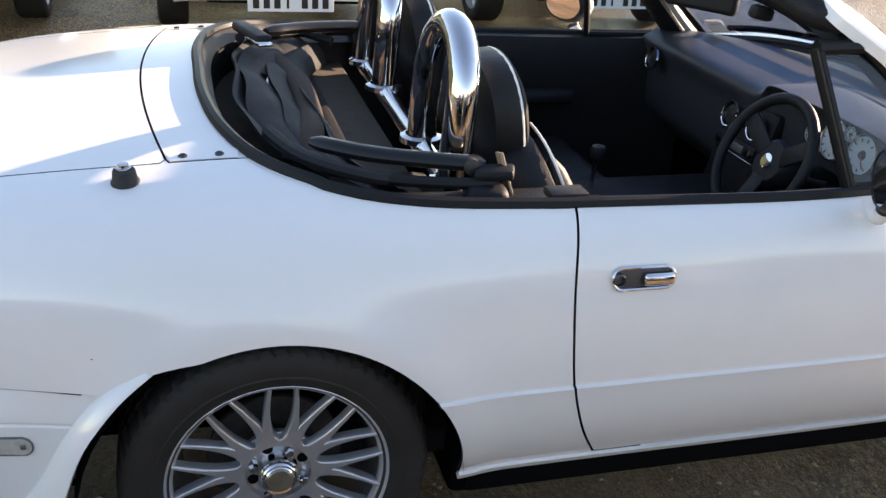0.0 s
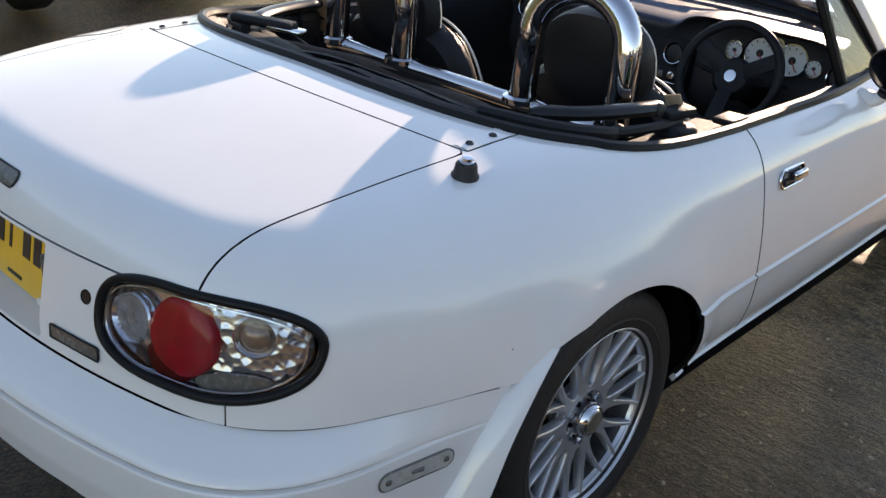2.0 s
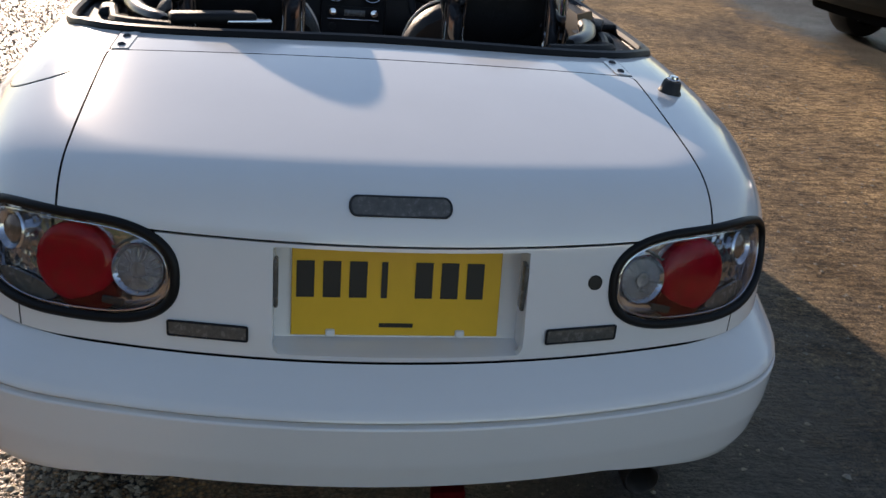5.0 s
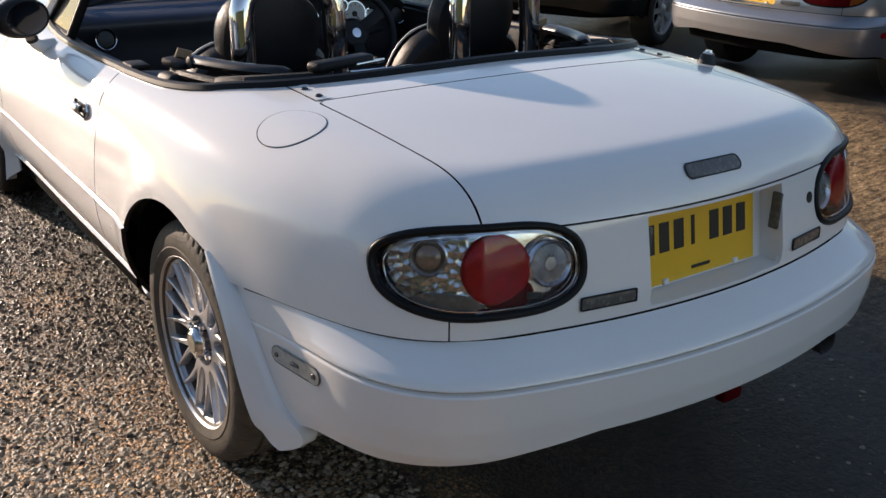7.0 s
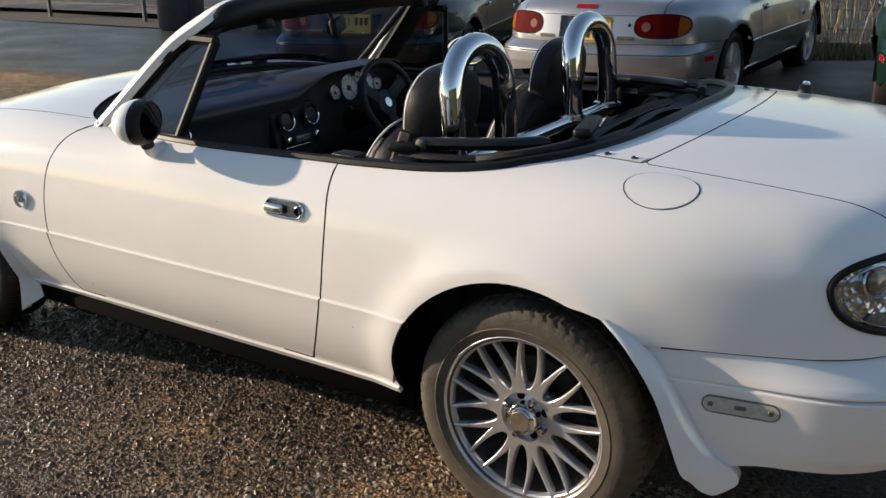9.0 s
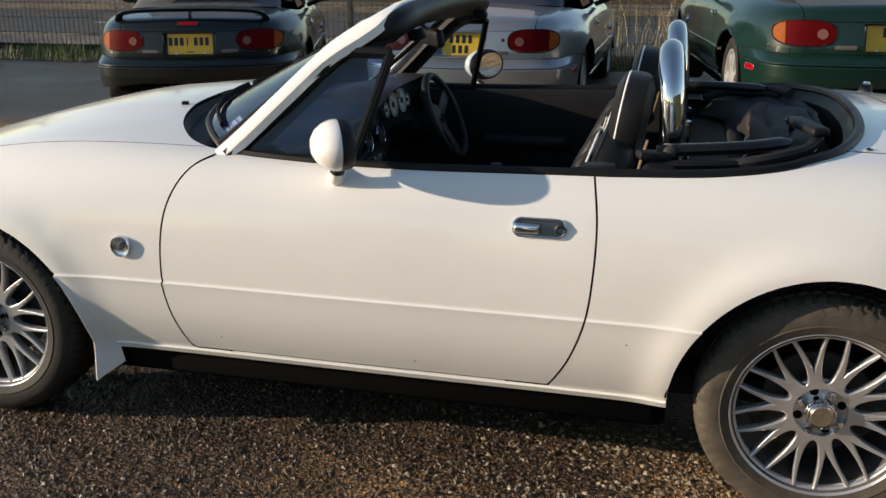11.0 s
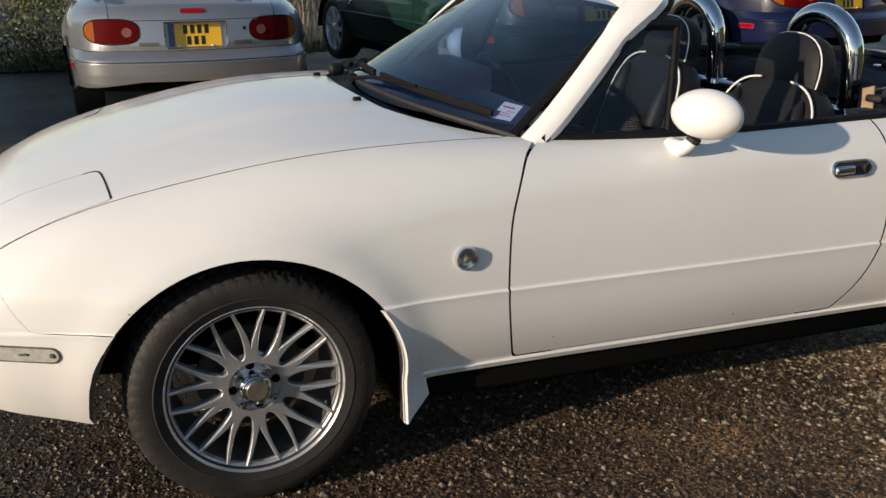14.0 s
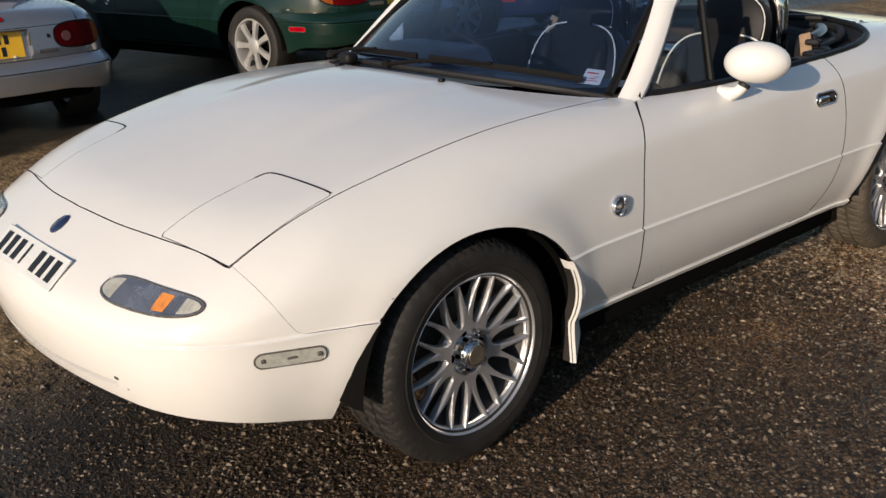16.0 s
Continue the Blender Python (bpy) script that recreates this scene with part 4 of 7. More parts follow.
        for yy in np.arange(0.375, 0.61, 0.008):
            h = 0.016 * (1 - abs((yy - 0.492) / 0.137) ** 3)
            pp = on_skin("x", [s * yy] * 5, list(np.linspace(0.556 - h, 0.556 + h, 5)), None, 1)[0]
            part("lens_rib", tube([Vector(q) + Vector((0.005, 0, 0)) for q in pp.tolist()], 0.0014, 5), LENSRIB, lamp)
        for ya, yb in ((0.350, 0.405), (0.588, 0.635)):
            sheet("lamp_end", patch("x", min(s * ya, s * yb), max(s * ya, s * yb), 0.52, 0.59, lambda y, z: fl(y, z, 0.004), 0.0036, 0.005, 1), MARKER, lamp, "bright moulded end of the lens", 0)
        part("lamp_rim", ring_on("x", [(s * (0.492 + 0.137 * (c := math.copysign(abs(math.cos(a)) ** (2 / 3.6), math.cos(a)))), 0.556 + (0.0205 - 0.0016 * c) * math.copysign(abs(math.sin(a)) ** (2 / 2.4), math.sin(a)) - 0.03 * 0.137 * c) for a in np.linspace(0, 2 * math.pi, 48, endpoint=False)], 0.0032, 0.001), SMOKE, lamp)
        # repeater lamp on the wing
        pp, nn = on_skin("y", [1.771], [0.566], None, s)
        at = Matrix.Translation(pp[0].tolist()) @ pose(0, 0, 0, -90 * s)
        rep = part("repeater_lamp", lathe([(0.029, -0.004), (0.029, 0.008), (0.0265, 0.012), (0.0255, 0.004), (0.014, 0.000), (0.0, 0.000)], at, 32), LAMPCHROME, sides["wing"][0 if s > 0 else 1], "round clear side repeater lamp")
        part("repeater_bulb", lathe([(0.010, 0.0), (0.010, 0.008), (0.006, 0.014), (0, 0.015)], at, 20), SMOKE, rep)
        lens = part("repeater_lens", lathe([(0.0265, 0.010), (0.023, 0.017), (0.012, 0.021), (0, 0.022)], at, 32), LENS, rep)
        lens.visible_shadow = False
        # door handle in its cup
        d = sides["door"][0 if s > 0 else 1]
        sh = oblong(0.666, 0.687, 0.062, 0.0195, 0.019)
        hd = sheet("door_handle", patch("y", 0.59, 0.735, 0.655, 0.712, sh, 0.0015, 0.0025, s), DARKCUP, d, "chromed pull handle in an oval cup")
        part("handle_rim", ring_on("y", outline(0.666, 0.687, 0.062, 0.0200, 0.0195), 0.0036, 0.0042, s, seg=8), CHROME, hd)
        pp, nn = on_skin("y", [0.694, 0.616], [0.687, 0.687], None, s)
        part("handle_bar", box((0.062, 0.016, 0.024), (pp[0][0], pp[0][1] + s * 0.010, pp[0][2]), (s * 8, 0, 0), 0.007, 3), CHROME, hd)
        part("lock", lathe([(0.0135, -0.002), (0.0135, 0.008), (0.010, 0.010), (0.009, 0.001), (0, 0.001)], Matrix.Translation(pp[1].tolist()) @ pose(0, 0, 0, -90 * s), 24), DARKCUP, hd)
        if not main:
            for x in (0.0, WHEELBASE):
                w = child("wheel", rim[0], car, pose(x, s * 0.785, HUB, 0, 11 * x, 0 if s > 0 else 180))
                child("tyre", PLAINTYRE, w)
                child("hub", rim[2], w)
                part("drum", lathe([(0.15, -0.09), (0.0, -0.085)], WHEEL_TURN, 24), BLACK, w)
                for k in range(rim[3]):
                    child("spoke", rim[1], w, WHEEL_TURN @ pose(0, 0, 0, 0, 0, 360 * k / rim[3]))
    # number plates
    tilt = -10.0
    pl = part("number_plate", box((0.335, 0.003, 0.152), (0, 0, 0), bevel=0.0014, seg=1), YELLOW, tail, "yellow rear number plate with dark marks")
    pl.matrix_basis = pose(-0.7655, 0.003, 0.627, 0, 0, -90) @ pose(0, 0, 0, tilt)
    if top is None or paint.name == "black_green_paint":
        rows = [(0.018, 0.060, [(-0.146 + 0.0415 * k + (0.022 if k > 3 else 0), 0.028 if k != 3 else 0.010) for k in range(7)]), (-0.058, 0.007, [(0.0, 0.055)])]
    else:
        rows = [(0.034, 0.055, [(-0.06 + 0.045 * k, 0.026) for k in range(4)]), (-0.036, 0.055, [(-0.04 + 0.045 * k, 0.026) for k in range(3)])]
    bars_on_plate(pl, 0.335, 0.152, rows, INK)
    for xx in (-0.105, 0.105):
        part("plate_clip", box((0.015, 0.008, 0.012), (xx, -0.003, -0.071), bevel=0.002, seg=1), PIPING, pl)
    # the well behind the plate
    ys = np.linspace(0.198, -0.198, 13)
    hi = on_skin("x", ys, [0.715] * 13, None, -1)[0].tolist()
    lo = on_skin("x", ys, [0.545] * 13, None, -1)[0].tolist()
    cols = [[Vector(h), Vector((-0.745, h[1] * 0.99, h[2] - 0.004)), Vector((-0.775, l[1] * 0.99, l[2] + 0.002)), Vector(l)] for h, l in zip(hi, lo)]
    ends = [[Vector(c[0]), Vector(c[0]).lerp(Vector(c[3]), 0.02), Vector(c[3]).lerp(Vector(c[0]), 0.02), Vector(c[3])] for c in (cols[0], cols[-1])]
    well = loft([ends[0]] + cols + [ends[1]])
    part("plate_well", well, paint, tail, smooth=False)
    # dark blocks stand in for the shaded recesses beside the plate
    for s in (1, -1):
        part("plate_light", box((0.024, 0.007, 0.080), (-0.796, s * 0.1935, 0.655), bevel=0.003), SMOKE, tail)
    fpl = part("number_plate", box((0.41, 0.003, 0.088), bevel=0.0014, seg=1), PLATEWHITE, nose, "white front number plate with dark marks")
    fpl.matrix_basis = pose(3.013, 0.0, 0.550, 0, 0, 90) @ pose(0, 0, 0, -49) if not low_plate else pose(3.075, 0.0, 0.31, 0, 0, 90) @ pose(0, 0, 0, -3) @ Matrix.Diagonal((1.27, 1, 1.26, 1))
    bars_on_plate(fpl, 0.41, 0.088, [(0.0, 0.058, [(-0.165 + 0.05 * k + (0.03 if k > 3 else 0), 0.030 if k != 3 else 0.012) for k in range(7)])], INK)
    # high brake lamp and badges
    brk = sheet("brake_lamp", patch("x", -0.10, 0.10, 0.755, 0.805, oblong(0.008, 0.777, 0.076, 0.0108, 0.0102), 0.003, 0.004, -1), SMOKE if main else REDLENS, boot, "smoked high-level brake lamp")
    part("lamp_seal", ring_on("x", outline(0.008, 0.777, 0.077, 0.0115, 0.0108), 0.0022, 0.002, -1), RUBBER, brk)
    for s in (1, -1):
        sheet("tail_reflector", patch("x", s * 0.295 - 0.065, s * 0.295 + 0.065, 0.562, 0.592, oblong(s * 0.295, 0.577, 0.060, 0.0115, 0.002), 0.004, 0.005, -1), SMOKE, tail, "dark rectangular badge strip")
        if main:
            mk = ring_on("x", outline(s * 0.295, 0.577, 0.060, 0.0115, 0.002, n=2), 0.002, 0.004, -1)
            part("reflector_rim", mk, PLASTIC, tail)
    pp, nn = on_skin("x", [-0.312], [0.662], None, -1)
    at = Matrix.Translation(pp[0].tolist()) @ Vector(nn[0].tolist()).to_track_quat('Z', 'Y').to_matrix().to_4x4()
    lk = part("boot_lock", lathe([(0.0125, -0.006), (0.0125, 0.0012), (0.0108, 0.0016), (0.0104, 0.0006)], at, 24), SEALGAP, tail)
    part("lock_barrel", lathe([(0.0106, -0.002), (0.0104, 0.0005), (0.0, 0.0009)], at, 20), INK, lk)
    pp, nn = on_skin("z", [2.925], [0.0])
    part("nose_badge", lathe([(0.030, -0.004), (0.030, 0.003), (0.026, 0.006), (0, 0.008)], Matrix.Translation(pp[0].tolist()) @ Vector(nn[0].tolist()).to_track_quat('Z', 'Y').to_matrix().to_4x4() @ Matrix.Diagonal((0.75, 1.0, 1, 1)), 32), BADGE, nose, "small oval badge")
    return car, P, sides, dict(boot=boot, nose=nose, tail=tail, bumper=bump)


LENSRIB = mat("ribbed_lens", (0.8, 0.8, 0.8), 0.1, trans=0.9, ior=1.3)
SIDEBOWL = mat("side_lamp_bowl", (0.30, 0.32, 0.37), 0.18, 0.75, vary=0.6, scale=11, bump=0.5, bump_scale=40, coat=1.0)
DARKCUP = mat("handle_cup", (0.08, 0.08, 0.085), 0.25, 0.7)
PLAINTYRE = plain_tyre()


# ---- the yard: ground, verge, road ----
def node_ground(name, base, light, scale, rough, bump, second=None):
    """Old stony asphalt: pebbles of uneven tone in a dark binder, with worn patches and damp stains;
    second = (base, light, y0, y1, y2, y3) colours a sunlit strip paler between y1 and y2."""
    m = bpy.data.materials.new(name)
    m.use_nodes = True
    nt = m.node_tree
    L, b = nt.links.new, nt.nodes["Principled BSDF"]
    co = nt.nodes.new("ShaderNodeTexCoord")

    def tex(kind, s, **kw):
        n = nt.nodes.new(kind)
        n.inputs["Scale"].default_value = s
        for k, v in kw.items():
            n.inputs[k].default_value = v
        L(co.outputs["Object"], n.inputs["Vector"])
        return n

    def ramp(src, p0, c0, p1, c1):
        n = nt.nodes.new("ShaderNodeValToRGB")
        e = n.color_ramp.elements
        e[0].position, e[0].color, e[1].position, e[1].color = p0, (*c0, 1), p1, (*c1, 1)
        L(src, n.inputs[0])
        return n.outputs[0]

    def mix(kind, f, x, y):
        n = nt.nodes.new("ShaderNodeMix")
        n.data_type, n.blend_type = 'RGBA', kind
        if isinstance(f, float):
            n.inputs["Factor"].default_value = f
        else:
            L(f, n.inputs["Factor"])
        L(x, n.inputs[6])
        L(y, n.inputs[7])
        return n.outputs[2]

    def math_node(op, x, y, z=None, clamp=False):
        n = nt.nodes.new("ShaderNodeMath")
        n.operation, n.use_clamp = op, clamp
        for k, v in enumerate((x, y, z)):
            if v is None:
                continue
            if isinstance(v, float):
                n.inputs[k].default_value = v
            else:
                L(v, n.inputs[k])
        return n.outputs[0]
    stones = tex("ShaderNodeTexVoronoi", scale)
    fine = tex("ShaderNodeTexVoronoi", scale * 2.3)
    patchy = tex("ShaderNodeTexNoise", 0.9, Detail=8.0, Roughness=0.62)
    blotch = tex("ShaderNodeTexNoise", 4.5, Detail=6.0, Roughness=0.6)
    grain = tex("ShaderNodeTexNoise", 170.0, Detail=5.0, Roughness=0.7)
    bw = nt.nodes.new("ShaderNodeRGBToBW")
    L(stones.outputs["Color"], bw.inputs[0])
    col = ramp(stones.outputs["Distance"], 0.12, light, 0.72, base)
    col = mix('MULTIPLY', 0.95, col, ramp(bw.outputs[0], 0.0, (0.22, 0.21, 0.20), 1.0, (1.6, 1.5, 1.35)))
    relief = bump
    if second:
        base2, light2, y0, y1, y2, y3 = second
        sep = nt.nodes.new("ShaderNodeSeparateXYZ")
        L(co.outputs["Object"], sep.inputs[0])
        yy = math_node('MULTIPLY_ADD', blotch.outputs["Fac"], 0.9, sep.outputs["Y"])
        up = math_node('DIVIDE', math_node('SUBTRACT', yy, y0), y1 - y0, clamp=True)
        ahead = math_node('DIVIDE', math_node('SUBTRACT', sep.outputs["X"], 1.0), 0.8, clamp=True)
        dn = math_node('DIVIDE', math_node('SUBTRACT', y3, math_node('MULTIPLY_ADD', ahead, -0.85, yy)), y3 - y2, clamp=True)
        f = math_node('MULTIPLY', up, dn)
        pale = ramp(grain.outputs["Fac"], 0.36, base2, 0.64, light2)
        ridges = tex("ShaderNodeTexNoise", 28.0, Detail=5.0, Roughness=0.7)
        along = nt.nodes.new("ShaderNodeMapping")
        along.inputs["Scale"].default_value = (1.5, 0.42, 1.0)
        L(co.outputs["Object"], along.inputs["Vector"])
        L(along.outputs[0], ridges.inputs["Vector"])
        pale = mix('MULTIPLY', 1.0, pale, ramp(ridges.outputs["Fac"], 0.38, (0.62, 0.60, 0.54), 0.60, (2.35, 2.28, 2.02)))
        fleck = ramp(fine.outputs["Distance"], 0.05, (1.5, 1.45, 1.4), 0.22, (1.0, 1.0, 1.0))
        rare = ramp(bw.outputs[0], 0.62, (0.0, 0.0, 0.0), 0.66, (1.0, 1.0, 1.0))
        pale = mix('MIX', rare, pale, mix('MULTIPLY', 1.0, pale, fleck))
        dark = ramp(grain.outputs["Fac"], 0.34, (0.028, 0.028, 0.026), 0.66, (0.178, 0.180, 0.162))
        dark = mix('MIX', rare, dark, mix('MULTIPLY', 1.0, dark, ramp(fine.outputs["Distance"], 0.05, (3.2, 3.1, 2.9), 0.16, (1.0, 1.0, 1.0))))
        cells = ramp(bw.outputs[0], 0.1, (0.45, 0.45, 0.46), 0.9, (1.55, 1.53, 1.48))
        dark, pale = mix('MULTIPLY', 1.0, dark, cells), mix('MULTIPLY', 0.8, pale, cells)
        # the car's shade and the sunlit strip beyond it are put into the colour
        zone = math_node('DIVIDE', math_node('SUBTRACT', 0.9, yy), 0.8, clamp=True)
        col = mix('MIX', zone, col, mix('MIX', f, dark, pale))
        relief = math_node('MULTIPLY_ADD', zone, -0.80 * bump, float(bump))
    col = mix('MULTIPLY', 1.0, col, ramp(patchy.outputs["Fac"], 0.36, (0.45, 0.42, 0.40), 0.64, (1.25, 1.17, 1.06)))
    col = mix('MULTIPLY', 1.0, col, ramp(blotch.outputs["Fac"], 0.32, (0.55, 0.53, 0.50), 0.50, (1.0, 1.0, 1.0)))
    if second:
        # sandy tone behind the car, brightened for low-sun glare; damp dark binder ahead
        sand_glare = math_node('MULTIPLY_ADD', patchy.outputs["Fac"], 5.0, math_node('MULTIPLY', sep.outputs["X"], -1.0))
        sand_glare = math_node('DIVIDE', math_node('SUBTRACT', sand_glare, 1.6), 0.9, clamp=True)
        stony = math_node('DIVIDE', math_node('SUBTRACT', yy, 0.75), 0.6, clamp=True)
        sand_glare = math_node('MULTIPLY', sand_glare, stony)
        ground_tone = mix('MIX', sand_glare, ramp(stony, 0.0, (0.38, 0.38, 0.395), 1.0, (1.25, 1.06, 0.87)), ramp(sand_glare, 0.0, (3.9, 3.25, 2.5), 1.0, (3.9, 3.25, 2.5)))
        col = mix('MULTIPLY', 1.0, col, ground_tone)
    L(col, b.inputs["Base Color"])
    rr = nt.nodes.new("ShaderNodeMapRange")
    rr.inputs["From Min"].default_value, rr.inputs["From Max"].default_value = 0.35, 0.65
    rr.inputs["To Min"].default_value, rr.inputs["To Max"].default_value = rough - 0.15, rough + 0.1
    L(patchy.outputs["Fac"], rr.inputs["Value"])
    if second:
        # the strip coloured as sunlit is also rougher and duller
        L(math_node('MULTIPLY_ADD', math_node('MULTIPLY', zone, f), 0.4, rr.outputs[0], clamp=True), b.inputs["Roughness"])
        L(math_node('MULTIPLY_ADD', math_node('MULTIPLY', zone, f), -0.17, 0.40), b.inputs["Specular IOR Level"])
    else:
        L(rr.outputs[0], b.inputs["Roughness"])
    height = math_node('MULTIPLY_ADD', fine.outputs["Distance"], 0.45, stones.outputs["Distance"])
    bp = nt.nodes.new("ShaderNodeBump")
    bp.invert = True
    bp.inputs["Distance"].default_value = 0.013
    if isinstance(relief, float):
        bp.inputs["Strength"].default_value = relief
    else:
        L(relief, bp.inputs["Strength"])
    L(height, bp.inputs["Height"])
    bp2 = nt.nodes.new("ShaderNodeBump")
    bp2.inputs["Strength"].default_value, bp2.inputs["Distance"].default_value = 0.7, 0.008
    L(grain.outputs["Fac"], bp2.inputs["Height"])
    L(bp.outputs[0], bp2.inputs["Normal"])
    last = bp2
    if second:
        last = nt.nodes.new("ShaderNodeBump")
        last.inputs["Distance"].default_value = 0.03
        L(math_node('MULTIPLY', zone, 0.75), last.inputs["Strength"])
        L(math_node('MULTIPLY_ADD', tex("ShaderNodeTexNoise", 75.0, Detail=4.0, Roughness=0.75).outputs["Fac"], 0.6, ridges.outputs["Fac"]), last.inputs["Height"])
        L(bp2.outputs[0], last.inputs["Normal"])
    L(last.outputs[0], b.inputs["Normal"])
    return m


ASPHALT = node_ground("stony_asphalt", (0.017, 0.0132, 0.0096), (0.26, 0.195, 0.135), 88.0, 0.45, 1.0, ((0.15, 0.112, 0.070), (0.84, 0.632, 0.405), -3.3, -2.9, -1.2, -0.55))
ROADMAT = node_ground("road_asphalt", (0.045, 0.044, 0.043), (0.10, 0.098, 0.095), 120.0, 0.7, 0.4)
PAVING = node_ground("pavement_asphalt", (0.13, 0.12, 0.11), (0.2, 0.19, 0.18), 120.0, 0.8, 0.3)
SOIL = mat("verge_soil", (0.05, 0.042, 0.028), 0.95, vary=0.4, scale=6, bump=1.0, bump_scale=60)
GRASS = mat("grass_blades", (0.075, 0.10, 0.025), 0.6, vary=0.45, scale=3)


def stone_mat(name, dark, mid, pale, rough):
    """Angular chippings, each of its own tone."""
    m = mat(name, mid, rough, bump=0.4, bump_scale=300, spec=0.3)
    nt = m.node_tree
    geo, ramp = nt.nodes.new("ShaderNodeNewGeometry"), nt.nodes.new("ShaderNodeValToRGB")
    e = ramp.color_ramp.elements
    e[0].position, e[0].color, e[1].position, e[1].color = 0.1, (*dark, 1), 1.0, (*pale, 1)
    c = e.new(0.7)
    c.color = (*mid, 1)
    nt.links.new(geo.outputs["Random Per Island"], ramp.inputs[0])
    nt.links.new(ramp.outputs[0], nt.nodes["Principled BSDF"].inputs["Base Color"])
    return m


STONE = stone_mat("loose_stones", (0.024, 0.017, 0.012), (0.098, 0.071, 0.048), (0.26, 0.205, 0.148), 0.30)
# sandy stones, their colour raised to carry glare from the low sun
TANSTONE = stone_mat("sandy_glare_stones", (0.20, 0.155, 0.105), (0.34, 0.265, 0.18), (0.50, 0.41, 0.295), 0.42)


def flat(name, x0, x1, y0, y1, z, material, label, category, n=2, wob=0.0):
    vs, fs = [], []
    for i in range(n + 1):
        for j in range(n + 1):
            x, y = x0 + (x1 - x0) * i / n, y0 + (y1 - y0) * j / n
            vs.append((x, y, z + wob * noise.noise((x * 0.7, y * 0.7, 0))))
    for i in range(n):
        for j in range(n):
            a = i * (n + 1) + j
            fs.append((a, a + n + 1, a + n + 2, a + 1))
    return tagged(obj(name, vs, fs, material), label, category, kind="structure")


def rise(x, y):
    """The yard climbs a little towards the cars along the fence, and leans that way under the white car's rear."""
    h = float(np.interp(x, (-12, -6, -2.4, 0.2, 1.9, 3.4, 6), (0, 0.16, 0.16, 0.13, 0.035, 0.0, 0)))
    f = float(np.interp(y, (-7.35, -6.9, -3.3, -2.2), (0, 1, 1, 0)))
    g = float(np.interp(y, (-3.3, -0.75, 0.75, 2.2, 5.0), (0.020, 0.020, -0.015, -0.015, 0.0)))
    g = float(np.interp(x, (-6, -3, 0.3, 2.2, 8), (0, 1, 1, 0.0, 0))) * g + 0.005 * float(np.interp(x, (0.3, 2.2, 5), (0, 1, 0))) * float(np.interp(y, (-3, -1, 1, 4), (0, 1, 1, 0)))
    return h * f * f * (3 - 2 * f) + g


gx = [-400, -60, -20, -14] + np.linspace(-12, 6.5, 75).tolist() + [12, 30, 80, 400]
gy = [-400, -60, -20, -9] + np.linspace(-7.6, -2.0, 57).tolist() + np.linspace(-1.75, 5.25, 29).tolist() + [10, 30, 80, 400]
vs = [(x, y, rise(x, y)) for x in gx for y in gy]
fs = [(i * len(gy) + j, (i + 1) * len(gy) + j, (i + 1) * len(gy) + j + 1, i * len(gy) + j + 1) for i in range(len(gx) - 1) for j in range(len(gy) - 1)]
tagged(obj("ground", vs, fs, ASPHALT), "dark stony asphalt yard, coloured paler where sunlit along one side", "ground", kind="structure")
flat("road", -90, 130, -16.6, -9.6, 0.006, ROADMAT, "grey asphalt public road", "road")
flat("pavement", -90, 130, -9.6, -8.35, 0.10, PAVING, "light grey asphalt footway along the road", "pavement")
flat("pavement_far", -90, 130, -18.8, -16.6, 0.10, PAVING, "light grey asphalt footway across the road", "pavement")
for y in (-9.62, -16.58):
    part_k = box((220, 0.12, 0.12), (20, y, 0.055), bevel=0.01)
    tagged(part("kerb", part_k, PAVING, None), "grey concrete kerb", "kerb", kind="structure")
LINE = mat("road_paint", (0.6, 0.6, 0.58), 0.6, vary=0.2, scale=8)
for k in range(9):
    tagged(obj("road_line", [(-6 + 5 * k + a, -13.05 + b, 0.011) for a, b in ((0, 0), (2.2, 0), (2.2, 0.1), (0, 0.1))], [(0, 1, 2, 3)], LINE), "white painted centre dash", "road line", "road dashes", "structure")
flat("verge", -30, 60, -8.35, -7.3, 0.02, SOIL, "earth verge with rough grass below the fence", "ground", 40, 0.05)


SIDEGLASS = pane("quarter_glass", (0.60, 0.70, 0.76), 1.5)
MIRROR = mat("mirror_silver", (0.9, 0.92, 0.95), 0.02, 1.0)
BELTMAT = mat("belt_webbing", (0.30, 0.205, 0.13), 0.7, vary=0.2, scale=60)
SCREENMAT = mat("plastic_screen", (0.020, 0.018, 0.016), 0.16, vary=0.3, scale=12, bump=0.5, bump_scale=14)
LINING = mat("brown_lining_cloth", (0.045, 0.027, 0.020), 0.85, vary=0.25, scale=18, bump=0.4, bump_scale=260)
SHELF = mat("faded_carpet", (0.055, 0.043, 0.030), 0.95, vary=0.3, scale=25, bump=0.6, bump_scale=400)


# ---- the white roadster ----
roadster, PANELS, SIDES, ENDS = make_car("roadster", "white two-seat roadster with its soft top folded down", WHITE, None, 0.014, True)
for x, s, spin in ((0.0, 1, 31), (0.0, -1, 33), (WHEELBASE, 1, 20), (WHEELBASE, -1, 25)):
    add_wheel(roadster, x, s * 0.792, spin, rise(x, s * 0.75))

